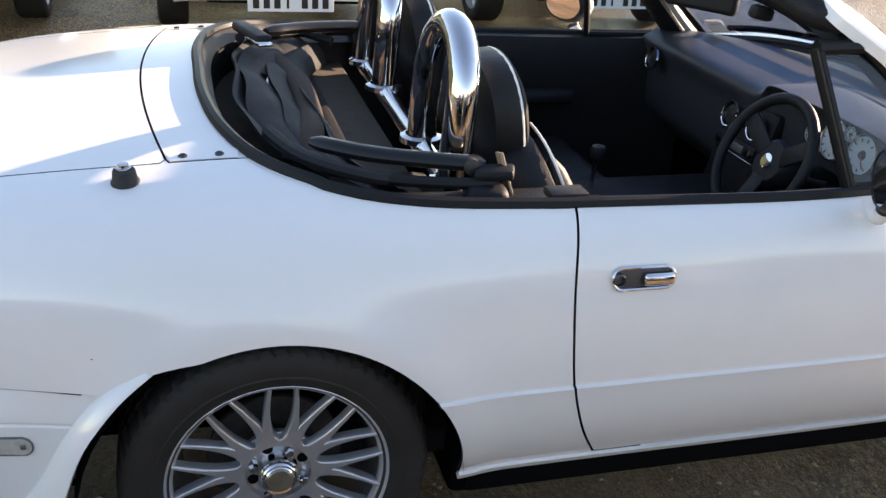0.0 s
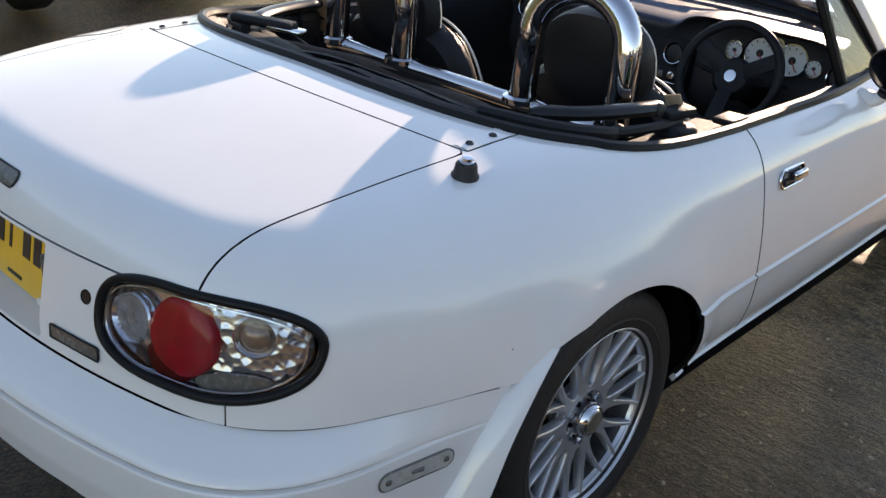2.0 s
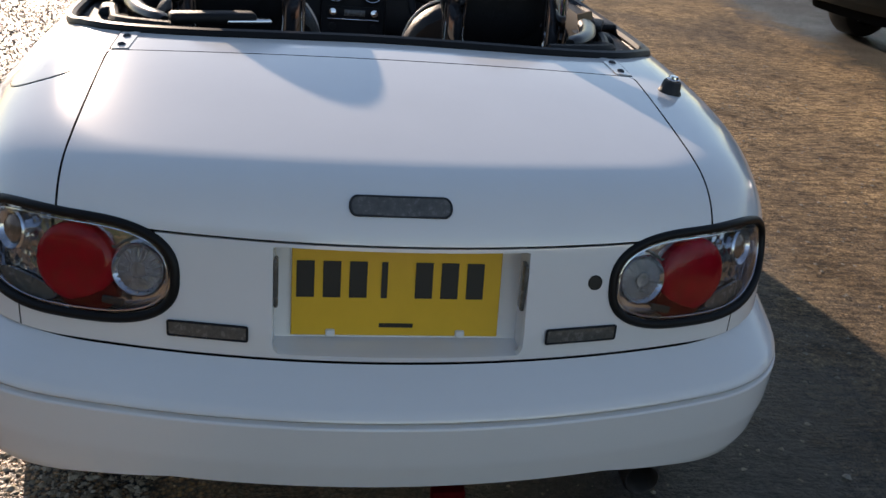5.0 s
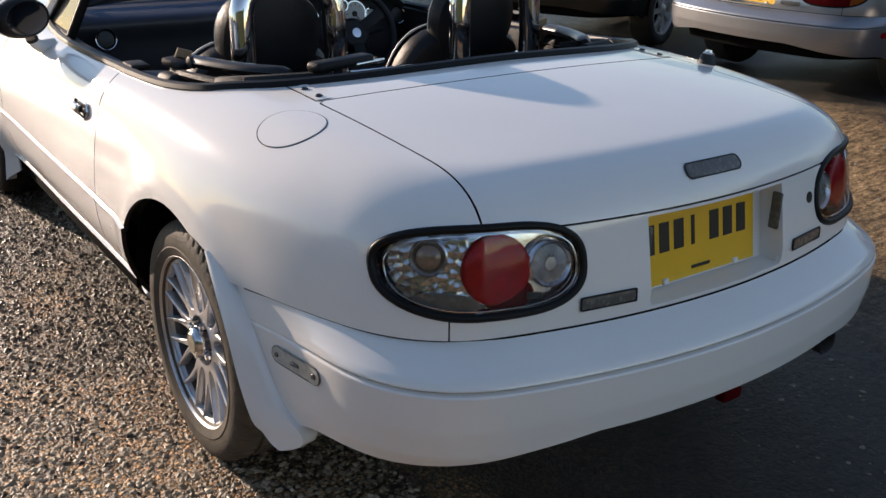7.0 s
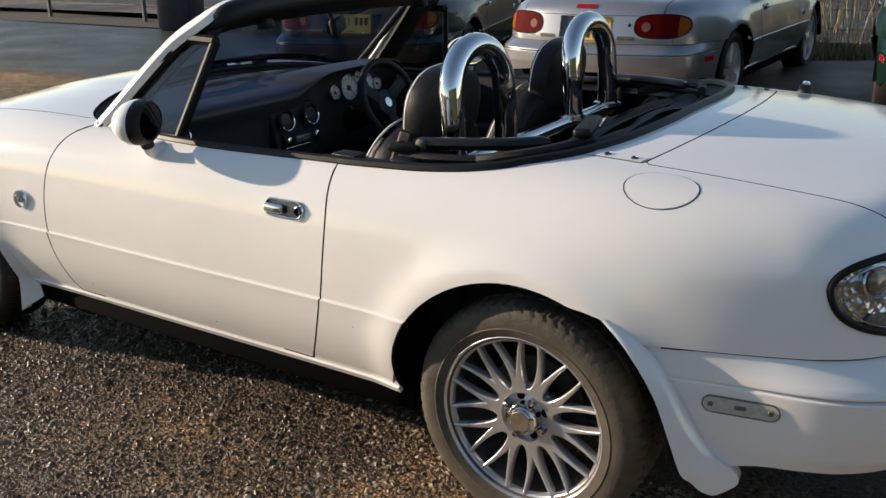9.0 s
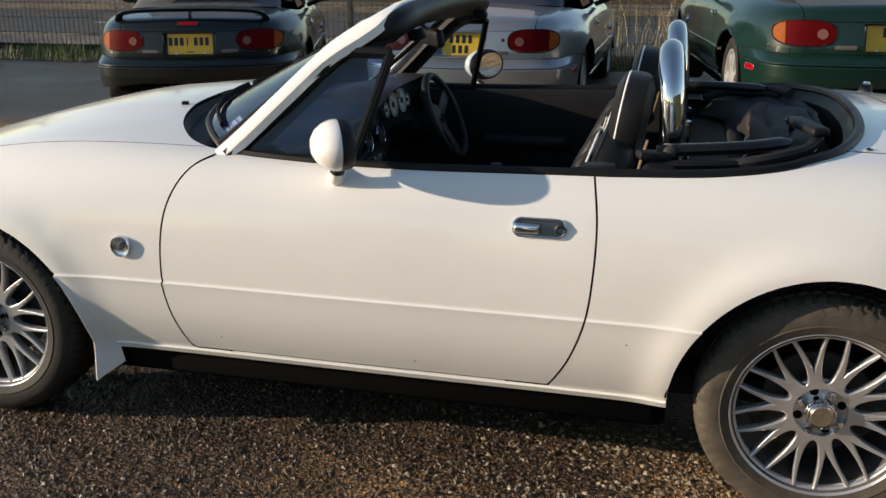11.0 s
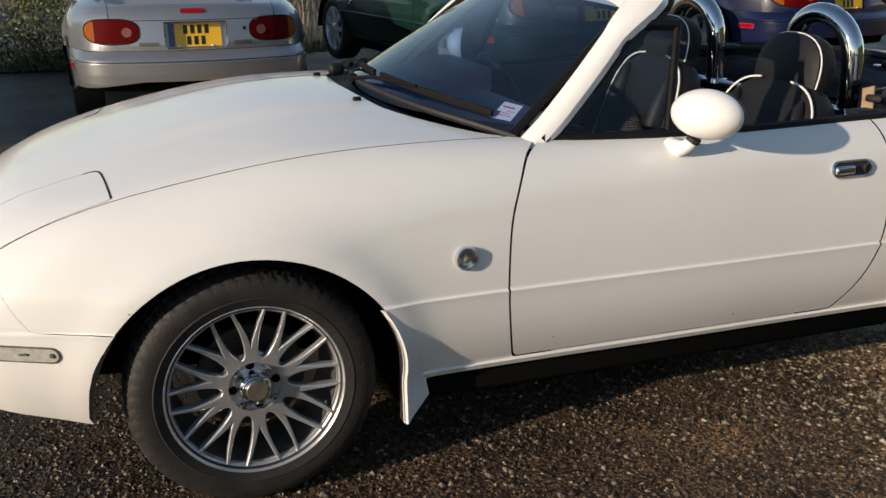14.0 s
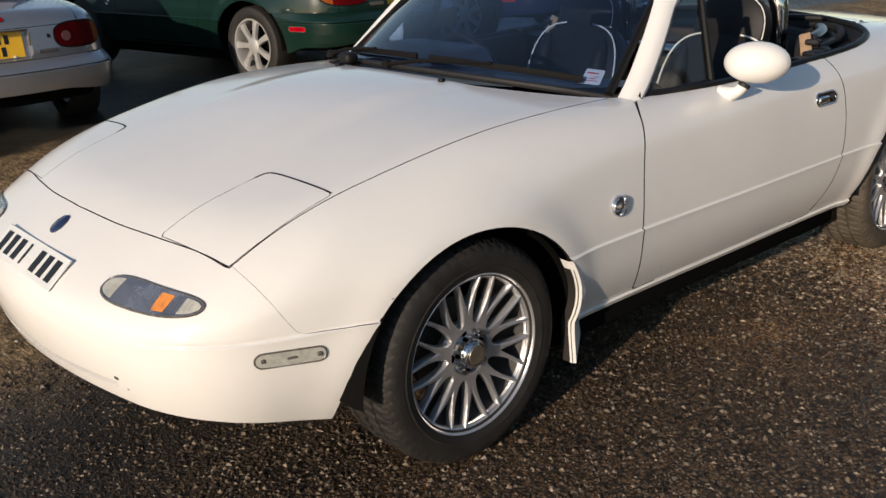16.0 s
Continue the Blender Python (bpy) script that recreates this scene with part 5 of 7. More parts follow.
for s in (1, -1):
    # mud flap behind the front wheel
    rows = []
    for t in np.linspace(0, 1, 12):
        z, zr = 0.470 - 0.320 * t, 0.470 - 0.270 * t
        xf, w = WHEELBASE - math.sqrt(ARCH ** 2 - max(z - HUB + 0.02, 0) ** 2) / 0.98 + 0.006, 0.012 + 0.060 * t ** 0.9
        body = [float(side_of(np.array([x]), np.array([max(h, 0.262)]))[0]) for x, h in ((xf, z), (xf - w, zr))]
        yo, yr = body[0] + 0.002 + 0.030 * t, body[1] - 0.002
        out = [(xf + 0.002, yo - 0.040, z), (xf, yo - 0.003, z), (xf - 0.004, yo, z)] + [(xf - f * w, yo + (yr - yo) * f ** 1.1, z + (zr - z) * f) for f in (0.3, 0.65, 1.0)]
        inn = [(x + 0.004, y - 0.006, h) for x, y, h in out[::-1][:-1]]
        rows.append([Vector((x, s * y, h)) for x, y, h in out + inn])
    flap = part("mud_flap", loft(rows, True, True), WHITE, roadster, "white moulded mud flap", angle=50)
    part("flap_liner", loft([[r[0] + Vector((0.003, 0, 0)), r[1] + Vector((0.003, -s * 0.003, 0))] for r in rows[1:]]), TYRE, flap)
    # spat behind the rear wheel
    inner_edge = catmull([(-0.205, 0.822, 0.578), (-0.262, 0.832, 0.530), (-0.325, 0.836, 0.445), (-0.362, 0.832, 0.350), (-0.385, 0.820, 0.275), (-0.402, 0.808, 0.256), (-0.422, 0.800, 0.238), (-0.446, 0.792, 0.232)], 4)
    outer_edge = catmull([(-0.222, 0.815, 0.583), (-0.298, 0.812, 0.530), (-0.358, 0.802, 0.452), (-0.405, 0.790, 0.365), (-0.444, 0.782, 0.310), (-0.484, 0.768, 0.282), (-0.490, 0.764, 0.256), (-0.466, 0.779, 0.236)], 4)
    rows = []
    for a, b in zip(inner_edge, outer_edge):
        ctr = (a + b) / 2 + Vector((0, 0.006, 0))
        rows.append([Vector((p.x, s * p.y, p.z)) for p in (a + Vector((0, -0.13, 0)), a + Vector((0.001, -0.006, 0)), a + (b - a) * 0.05 + Vector((0, 0.004, 0)), a + (b - a) * 0.25 + Vector((0, 0.006, 0)), ctr, b, b + Vector((0.004, -0.03, 0)), b + Vector((0.04, -0.06, 0)))])
    part("wheel_spat", loft(rows), WHITE, roadster, "white moulded spat behind the rear wheel", angle=60)
    # black box that stands in for the shade under each sill
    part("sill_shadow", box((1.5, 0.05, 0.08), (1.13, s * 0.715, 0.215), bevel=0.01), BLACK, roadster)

# rubber edge round the cockpit
rim = []
for p in catmull([(0.60, 0.724), (0.5, 0.727), (0.26, 0.713), (0.10, 0.667), (-0.01, 0.566), (-0.075, 0.40), (-0.102, 0.2), (-0.105, 0.0), (-0.102, -0.2), (-0.075, -0.40), (-0.01, -0.566), (0.10, -0.667), (0.26, -0.713), (0.5, -0.727), (0.60, -0.724)], 5):
    q = on_skin("z", [p.x], [p.y])[0][0]
    rim.append(Vector((q[0] + 0.010 * (1 if p.x < 0.1 else 0.2), q[1] - math.copysign(0.008, p.y) * min(1, abs(p.y) * 3), q[2] + 0.002)))
part("cockpit_seal", tube(rim, 0.0135, 8), SEALGAP, roadster, "black rubber seal round the cockpit edge")
part("cockpit_wall", loft([[p for p in rim], [p + Vector((0.03 if p.x < 0.1 else 0, -math.copysign(0.03, p.y) if abs(p.y) > 0.1 else 0, -0.035)) for p in rim], [p + Vector((0.03 if p.x < 0.1 else 0, -math.copysign(0.035, p.y) if abs(p.y) > 0.1 else 0, -0.40)) for p in rim]]), PLASTIC, roadster)
for s in (1, -1):
    d = SIDES["door"][0 if s > 0 else 1]
    belt = []
    for x in np.linspace(0.555, 1.52, 14):
        y = 0.726 - 0.052 * max(0, (x - 0.9) / 0.62) ** 2 - 0.002
        q = on_skin("z", [x], [s * y])[0][0]
        belt.append(Vector((q[0], q[1] - s * 0.004, q[2] + 0.001)))
    part("belt_seal", tube(belt, 0.0125, 8), SEALGAP, d, "black window seal along the door top")
    part("door_card", loft([belt, [p + Vector((0, -s * 0.045, -0.005)) for p in belt], [p + Vector((0, -s * 0.06, -0.08)) for p in belt], [p + Vector((0, -s * 0.035, -0.20)) for p in belt], [p + Vector((0, -s * 0.05, -0.50)) for p in belt]]), LEATHER, d, "black vinyl door card")
    part("armrest", box((0.34, 0.05, 0.05), (0.95, s * 0.635, 0.60), bevel=0.02, seg=3), LEATHER, d)
    # door mirror
    turned = pose(1.150, s * 0.832, 0.866, 0, 90, s * 28) @ Matrix.Diagonal((0.83, 1.28, 1.0, 1))
    mb = part("mirror", lathe([(0.0, 0.066), (0.022, 0.064), (0.046, 0.053), (0.063, 0.035), (0.0715, 0.017), (0.0735, 0.004), (0.0730, 0.000)], turned, 40), WHITE, d, "white egg-shaped door mirror")
    part("mirror_glass", lathe([(0.0585, -0.0305), (0.045, -0.0295), (0.0, -0.029)], turned, 40), MIRROR, mb)
    part("mirror_back", lathe([(0.0728, 0.001), (0.0728, -0.008), (0.0685, -0.024), (0.0630, -0.031), (0.0600, -0.033), (0.0580, -0.032), (0.0570, -0.028)], turned, 40), PLASTIC, mb, "black mirror bezel")
    part("mirror_stalk", tube(catmull([(1.185, s * 0.738, 0.768), (1.180, s * 0.772, 0.772), (1.172, s * 0.792, 0.782), (1.165, s * 0.803, 0.798)], 4), lambda t: 0.027 - 0.010 * min(1, t * 1.6), 14), WHITE, mb)
    part("stalk_joint", tube([(1.166, s * 0.802, 0.794), (1.163, s * 0.806, 0.804)], 0.0185, 14), RUBBER, mb)

# boot hinges' cover plates, aerial base, filler flap
for s in (1, -1):
    p, n = on_skin("z", [-0.166, -0.038, -0.042, -0.161], [s * 0.506, s * 0.500, s * 0.5405, s * 0.5405])
    q = [Vector(a) + Vector(b) * 0.002 for a, b in zip(p.tolist(), n.tolist())]
    plate = part("hinge_plate", loft([[q[0], q[3]], [q[1], q[2]]]), WHITE, roadster)
    for x in (-0.139, -0.074):
        a, b = on_skin("z", [x], [s * 0.523])
        part("screw", lathe([(0.0085, -0.001), (0.0085, 0.003), (0.006, 0.0055), (0.005, 0.003), (0, 0.003)], Matrix.Translation(a[0].tolist()) @ Vector(b[0].tolist()).to_track_quat('Z', 'Y').to_matrix().to_4x4(), 16), DARKCUP, plate)
a, b = on_skin("z", [-0.236], [-0.603])
aer = part("aerial_base", lathe([(0.026, -0.002), (0.026, 0.003), (0.0225, 0.008), (0.0205, 0.028), (0.018, 0.033), (0.0, 0.033)], Matrix.Translation(a[0].tolist()) @ pose(0, 0, 0, 6, -3, 0) @ Matrix.Diagonal((0.95, 0.95, 0.76, 1)), 28), RUBBER, roadster, "black rubber aerial base with a chromed socket")
part("aerial_socket", lathe([(0.014, 0.033), (0.0145, 0.038), (0.011, 0.040), (0.010, 0.046), (0.006, 0.047), (0.0, 0.046)], Matrix.Translation(a[0].tolist()) @ pose(0, 0, 0, 6, -3, 0) @ Matrix.Diagonal((0.95, 0.95, 0.76, 1)), 24), CHROME, aer)
ctr, nrm = on_skin("z", [-0.250], [0.645])
t1 = Vector((1, 0, -nrm[0][0] / nrm[0][2])).normalized()
t2 = Vector(nrm[0].tolist()).cross(t1)


def flap_point(r, a):
    p = Vector(ctr[0].tolist()) + (t1 * math.cos(a) + t2 * math.sin(a) * 0.90) * r
    p = np.array(p)[None]
    for _ in range(6):
        f0 = skin(*p.T)
        g = np.stack([(skin(*(p + 1e-3 * d).T) - f0) / 1e-3 for d in np.eye(3)], 1)
        p = p - f0[:, None] * g / (g ** 2).sum(1, keepdims=True)
    return Vector(p[0].tolist()), Vector((g[0] / np.linalg.norm(g[0])).tolist())


ring = [flap_point(0.079, a) for a in np.linspace(0, 2 * math.pi, 48, endpoint=False)]
part("filler_gap", tube([p - n * 0.0004 for p, n in ring], 0.0012, 6, closed=True), SEALGAP, SIDES["quarter"][0], "round fuel filler flap outline")
rows = [[(lambda q: q[0] + q[1] * (0.0014 if r > 0.05 else 0.0016))(flap_point(r, a)) for a in np.linspace(0, 2 * math.pi, 48, endpoint=False)] for r in (0.0765, 0.060, 0.040, 0.020, 0.002)]
part("filler_flap", loft(rows, True), WHITE, SIDES["quarter"][0])
for x, y in ((1.874, 0.254), (1.874, -0.254)):
    a, b = on_skin("z", [x], [y])
    part("washer_jet", box((0.022, 0.016, 0.012), tuple(a[0] + np.array([0, 0, 0.004])), (0, 0, 15), 0.004), PLASTIC, roadster)

# ---- windscreen ----
FRAME = [(1.560, 0.672, 0.772), (1.480, 0.657, 0.840), (1.370, 0.624, 0.944), (1.262, 0.582, 1.046), (1.180, 0.545, 1.103), (1.148, 0.500, 1.129), (1.148, 0.35, 1.141), (1.152, 0.0, 1.148)]
FRAME = catmull(FRAME + [(x, -y, z) for x, y, z in FRAME[-2::-1]], 5)


def framed(path, half_w, half_t, mid_shift=0.0, out=Vector((0.55, 0, 0.83)), side_lean=0.55):
    rows = []
    for i, p in enumerate(path):
        d = (path[min(i + 1, len(path) - 1)] - path[max(i - 1, 0)]).normalized()
        n = (out + Vector((0, side_lean * p.y / 0.6, 0)))
        n = (n - d * n.dot(d)).normalized()
        b = d.cross(n).normalized()
        c = p + n * mid_shift
        wide = half_w * (1 + 0.80 * min(1, max(0, (p.z - 1.03) / 0.10)))
        rows.append([c + b * (wide * x) + n * (half_t * y) for x, y in ((-1, -0.6), (-0.9, 0.4), (-0.55, 0.9), (0, 1.05), (0.55, 0.9), (0.9, 0.4), (1, -0.6), (0, -1))])
    return loft(rows, True, True)


ws = part("windscreen_frame", framed(FRAME, 0.034, 0.020), WHITE, roadster, "white painted windscreen frame")
INNER = [p + Vector((-0.028, -p.y * 0.035, -0.020)) for p in FRAME[1:-1]]
part("frame_trim", framed(INNER, 0.034, 0.020), PLASTIC, ws, "black inner trim of the windscreen frame")
HEAD = [p + Vector((-0.050, -p.y * 0.01, -0.002)) for p in FRAME[18:-18]]
part("header_pad", tube(HEAD, lambda t: 0.036 * min(1, 0.5 + 6 * min(t, 1 - t)), 12), LEATHER, ws, "black padded header rail with latches")
for s in (1, -1):
    part("header_latch", box((0.05, 0.035, 0.03), (1.075, s * 0.40, 1.088), (0, 10, 0), 0.01), PLASTIC, ws)
GB = [(1.560, 0.622, 0.795), (1.64, 0.53, 0.818), (1.715, 0.40, 0.836), (1.765, 0.22, 0.848), (1.785, 0.0, 0.853)]
GT = [(1.218, 0.540, 1.076), (1.208, 0.45, 1.103), (1.206, 0.33, 1.115), (1.208, 0.18, 1.122), (1.210, 0.0, 1.124)]
gb = catmull(GB + [(x, -y, z) for x, y, z in GB[-2::-1]], 3)
gt = catmull(GT + [(x, -y, z) for x, y, z in GT[-2::-1]], 3)
rows = []
for t in np.linspace(0, 1, 9):
    rows.append([a.lerp(b, t) + Vector((0.55, 0, 0.83)) * 0.014 * 4 * t * (1 - t) for a, b in zip(gb, gt)])
glass = part("windscreen", loft(rows), TINT, roadster, "curved laminated windscreen, its blue sky reflection put into the tint")
glass.visible_shadow = False
part("screen_rubber", tube(gb, 0.010, 8), RUBBER, glass)
for k in (0, -1):
    part("screen_rubber", tube([gb[k].lerp(gt[k], f) + Vector((0.008, 0, 0.012)) for f in np.linspace(0, 1, 8)], 0.013, 8), SEALGAP, glass)
# sticker inside the glass, low in the corner
st = [a.lerp(b, t) + Vector((0.55, 0, 0.83)) * (0.014 * 4 * t * (1 - t) - 0.004) for a, b, t in ((gb[1], gt[1], 0.055), (gb[3], gt[3], 0.035), (gb[3], gt[3], 0.215), (gb[1], gt[1], 0.235))]
c = sum(st, Vector()) / 4
st = [c + (p - c) * 0.62 for p in st]
sticker = part("sticker", loft([[st[0], st[1]], [st[3], st[2]]]), PLATEWHITE, glass, "small white service sticker with red marks")
RED = mat("red_print", (0.55, 0.05, 0.04), 0.5)
for k, t in enumerate((0.22, 0.36, 0.50, 0.72)):
    a, b = st[0].lerp(st[3], t), st[1].lerp(st[2], t)
    o = Vector((0.55, 0, 0.83)) * 0.0015
    part("sticker_mark", tube([a.lerp(b, 0.15 + 0.1 * (k % 2)) + o, a.lerp(b, 0.85 - 0.2 * (k % 3)) + o], 0.0010 if k < 3 else 0.0022, 5), RED, sticker)
# scuttle below the glass, and the wipers on it
front_edge = [Vector(on_skin("z", [p[0]], [p[1]])[0][0].tolist()) - Vector((0, 0, 0.012)) for p in catmull([(1.60, 0.640), (1.70, 0.56), (1.79, 0.42), (1.845, 0.25), (1.865, 0.0), (1.845, -0.25), (1.79, -0.42), (1.70, -0.56), (1.60, -0.640)], 3)]
part("scuttle", loft([front_edge, [p + Vector((-0.02, 0, -0.02)) for p in front_edge], [gb[min(i, len(gb) - 1)] + Vector((0, 0, -0.03)) for i in range(len(front_edge))]]), PLASTIC, roadster, "black plastic scuttle grille")
WIPER = mat("wiper_black", (0.008, 0.008, 0.009), 0.75, spec=0.12)
ATG = [a.lerp(b, 0.075) + Vector((0.55, 0, 0.83)) * 0.012 for a, b in zip(gb, gt)]


def at_screen(y, up=0.0):
    """A point just above the foot of the windscreen, at y across it."""
    k = min(range(len(ATG) - 1), key=lambda i: abs((ATG[i].y + ATG[i + 1].y) / 2 - y))
    a, b = ATG[k], ATG[k + 1]
    return a.lerp(b, (y - a.y) / (b.y - a.y)) + Vector((0.55, 0, 0.83)) * up


for y0, ya, yb in ((-0.10, 0.06, 0.55), (-0.56, -0.46, 0.00)):
    ym = (ya + yb) / 2
    foot = Vector((1.800 - 0.35 * y0 * y0, y0, 0.858 - 0.05 * y0 * y0))
    wp = part("wiper", tube([foot, foot.lerp(at_screen(ym, 0.016), 0.35) + Vector((0, 0, 0.010)), at_screen(ym, 0.016)], lambda t: 0.008 - 0.003 * t, 6), WIPER, roadster, "black wiper arm and blade")
    part("wiper_blade", tube([at_screen(ya + (yb - ya) * f, 0.004) for f in np.linspace(0, 1, 9)], 0.0055, 6, flat=2.0), WIPER, wp)
    part("wiper_pivot", lathe([(0.016, -0.01), (0.015, 0.012), (0.0, 0.016)], Matrix.Translation(foot), 16), WIPER, wp)
part("scuttle_cap", box((0.05, 0.06, 0.04), (1.80, -0.30, 0.862), bevel=0.015, seg=3), PLASTIC, roadster)
# quarter lights
for s in (1, -1):
    d = SIDES["door"][0 if s > 0 else 1]
    A, B, C = Vector((1.520, s * 0.676, 0.793)), Vector((1.165, s * 0.690, 0.795)), Vector((1.092, s * 0.585, 1.056))
    A2 = Vector((1.215, s * 0.582, 1.060))
    q = part("quarter_light", loft([[A, A2], [B, C]]), SIDEGLASS, d, "triangular quarter light in black rubber")
    q.visible_shadow = False
    part("quarter_post", tube([B, C], 0.0105, 8, flat=1.4), SEALGAP, q)
    part("post_strip", tube([B + Vector((-0.004, s * 0.010, 0)), C + Vector((-0.004, s * 0.010, 0))], 0.0020, 6), DARKMETAL, q)
    part("quarter_rubber", tube([A, A2, C], lambda t: 0.022 - 0.006 * t, 8), SEALGAP, q)
    part("quarter_sill", tube([A, B], 0.012, 8), SEALGAP, q)

# ---- interior ----
part("floor_pan", box((1.75, 1.34, 0.06), (0.92, 0, 0.26), bevel=0.01), CARPET, roadster)
part("rear_bulkhead", box((0.05, 1.36, 0.42), (0.24, 0, 0.54), (0, -12, 0), 0.01), CARPET, roadster)
part("rear_shelf", box((0.42, 1.30, 0.05), (0.13, 0, 0.705), (0, 3, 0), 0.012), SHELF, roadster, "brown-faded carpeted parcel shelf")
part("centre_tunnel", box((1.15, 0.22, 0.26), (0.80, 0, 0.40), bevel=0.04, seg=3), PLASTIC, roadster)
lever = part("gear_lever", tube([(0.92, 0.0, 0.52), (0.93, 0.0, 0.62)], 0.007, 8), CHROME, roadster)
part("gear_knob", lathe([(0.0, -0.022), (0.018, -0.016), (0.023, 0.0), (0.018, 0.016), (0.0, 0.021)], pose(0.932, 0, 0.635), 20), LEATHER, lever)
dash_rows = []
for y in np.linspace(-0.66, 0.66, 45):
    hump = math.exp(-((y + 0.36) / 0.275) ** 8)
    sweep = 0.20 * (abs(y) / 0.66) ** 2.5
    prof = [(1.775 - sweep * 1.5, 0.822), (1.63 - sweep, 0.824), (1.48 - 0.4 * sweep, 0.822 + 0.036 * hump), (1.385 - 0.045 * hump, 0.812 + 0.050 * hump), (1.356 - 0.046 * hump, 0.794 + 0.064 * hump), (1.362 + 0.030 * hump, 0.765 + 0.068 * hump), (1.378 + 0.020 * hump, 0.725), (1.388, 0.62), (1.41, 0.55), (1.48, 0.48)]
    dash_rows.append(catmull([Vector((x, y, z)) for x, z in prof], 3))
dash = part("dashboard", loft(dash_rows), DASHVINYL, roadster, "black padded dashboard with chromed vent rings")
con = part("centre_console", box((0.05, 0.235, 0.27), (1.372, -0.012, 0.628), (0, 12, 0), 0.012), PLASTIC, dash)


def facing(x, y, z, tilt=0):
    return pose(x, y, z, 0, -90 + tilt, 0)


for y, z in ((0.053, 0.716), (-0.077, 0.718), (0.535, 0.752), (-0.615, 0.765)):
    x = 1.344 if abs(y) < 0.3 else 1.336
    v = part("vent_ring", lathe([(0.031, -0.012), (0.0365, 0.0), (0.035, 0.005), (0.0325, 0.004), (0.030, -0.012)], facing(x, y, z, 12), 36), CHROME, dash, "chromed round vent ring")
    part("vent_core", lathe([(0.0305, -0.008), (0.027, -0.002), (0.0, 0.002)], facing(x, y, z, 12), 24), INK, v)
for k, (z, mm) in enumerate(((0.645, "heater_panel"), (0.592, "radio"), (0.545, "cassette"))):
    rd = part(mm, box((0.012, 0.182, 0.042), (1.342 + 0.010 * k, -0.012, z), (0, 12, 0), 0.003), PLASTIC, con)
    part("trim_strip", box((0.004, 0.180, 0.0035), (1.336 + 0.010 * k, -0.012, z - 0.024), (0, 12, 0), 0.001), CHROME, rd) if k < 2 else None
    part("radio_screen", box((0.004, 0.075, 0.022), (1.3345 + 0.010 * k, -0.016, z), (0, 12, 0), 0.001), SMOKE, rd)
    for yy in (0.062, -0.086):
        part("radio_knob", lathe([(0.014, 0.0), (0.013, 0.010), (0.0, 0.012)], facing(1.336 + 0.010 * k, yy, z, 12), 20), CHROME if k == 0 else PLASTIC, rd)
for y, z, r in ((-0.345, 0.772, 0.046), (-0.450, 0.772, 0.046), (-0.262, 0.764, 0.026), (-0.398, 0.806, 0.018), (-0.520, 0.764, 0.024)):
    dl = part("gauge", lathe([(r + 0.003, -0.01), (r + 0.004, 0.004), (r, 0.004), (r, -0.004), (0, -0.003)], facing(1.384, y, z, 10), 36), CHROME, dash, "round gauge with a white dial")
    part("dial", lathe([(r - 0.001, -0.001), (0, 0.0)], facing(1.384, y, z, 10), 32), DIAL, dl)
    part("dial_hub", lathe([(r * 0.26, 0.0), (r * 0.2, 0.005), (0, 0.006)], facing(1.384, y, z, 10), 16), INK, dl)
    for k in range(9):
        a = radians(-40 + 32.5 * k)
        part("dial_mark", box((0.0015, 0.0025, r * 0.16), (0, 0, 0)), INK, dl).matrix_basis = facing(1.382, y, z, 10) @ pose(0, 0, 0.0, 0, 0, math.degrees(a)) @ pose(r * 0.78, 0, 0.001, 0, 90, 0)
    part("needle", box((0.0015, 0.003, r * 0.7)), RED, dl).matrix_basis = facing(1.381, y, z, 10) @ pose(0, 0, 0, 0, 0, 215) @ pose(r * 0.38, 0, 0.002, 0, 90, 0)
# steering wheel
SW = pose(1.203, -0.352, 0.730, 0, -66, 0)
sw = part("steering_wheel", tube([SW @ Vector((0.152 * math.cos(a), 0.152 * math.sin(a), 0.016)) for a in np.linspace(0, 2 * math.pi, 56, endpoint=False)], 0.0135, 12, closed=True), LEATHER, roadster, "three-spoke black leather steering wheel")
part("wheel_boss", lathe([(0.062, -0.045), (0.060, -0.015), (0.050, -0.004), (0.0, 0.0)], SW, 36), LEATHER, sw)
part("wheel_emblem", lathe([(0.019, -0.004), (0.018, 0.003), (0, 0.004)], SW, 24), CHROME, sw)
for a in (80, 200, -40):
    q = Matrix.Rotation(radians(a - 20), 4, 'Z')
    part("wheel_spoke", box((0.115, 0.046, 0.008), (0.095, 0, 0.004), (0, -10, 0), 0.003), LEATHER, sw).matrix_basis = SW @ q
part("steering_column", tube([SW @ Vector((0, 0, -0.03)), SW @ Vector((0, 0, -0.22))], 0.045, 16), PLASTIC, sw)
for s in (1, -1):
    part("stalk", tube([SW @ Vector((0.0, s * 0.05, -0.07)), SW @ Vector((0.02, s * 0.15, -0.06))], 0.007, 8), PLASTIC, sw)
# rear-view mirror and its stem
rv = part("rear_view_mirror", box((0.03, 0.20, 0.055), (1.150, -0.02, 1.045), (0, 12, 32), 0.012, 3), PLASTIC, roadster)
part("mirror_stem", tube([(1.16, -0.01, 1.055), (1.19, 0, 1.11)], 0.008, 8), PLASTIC, rv)


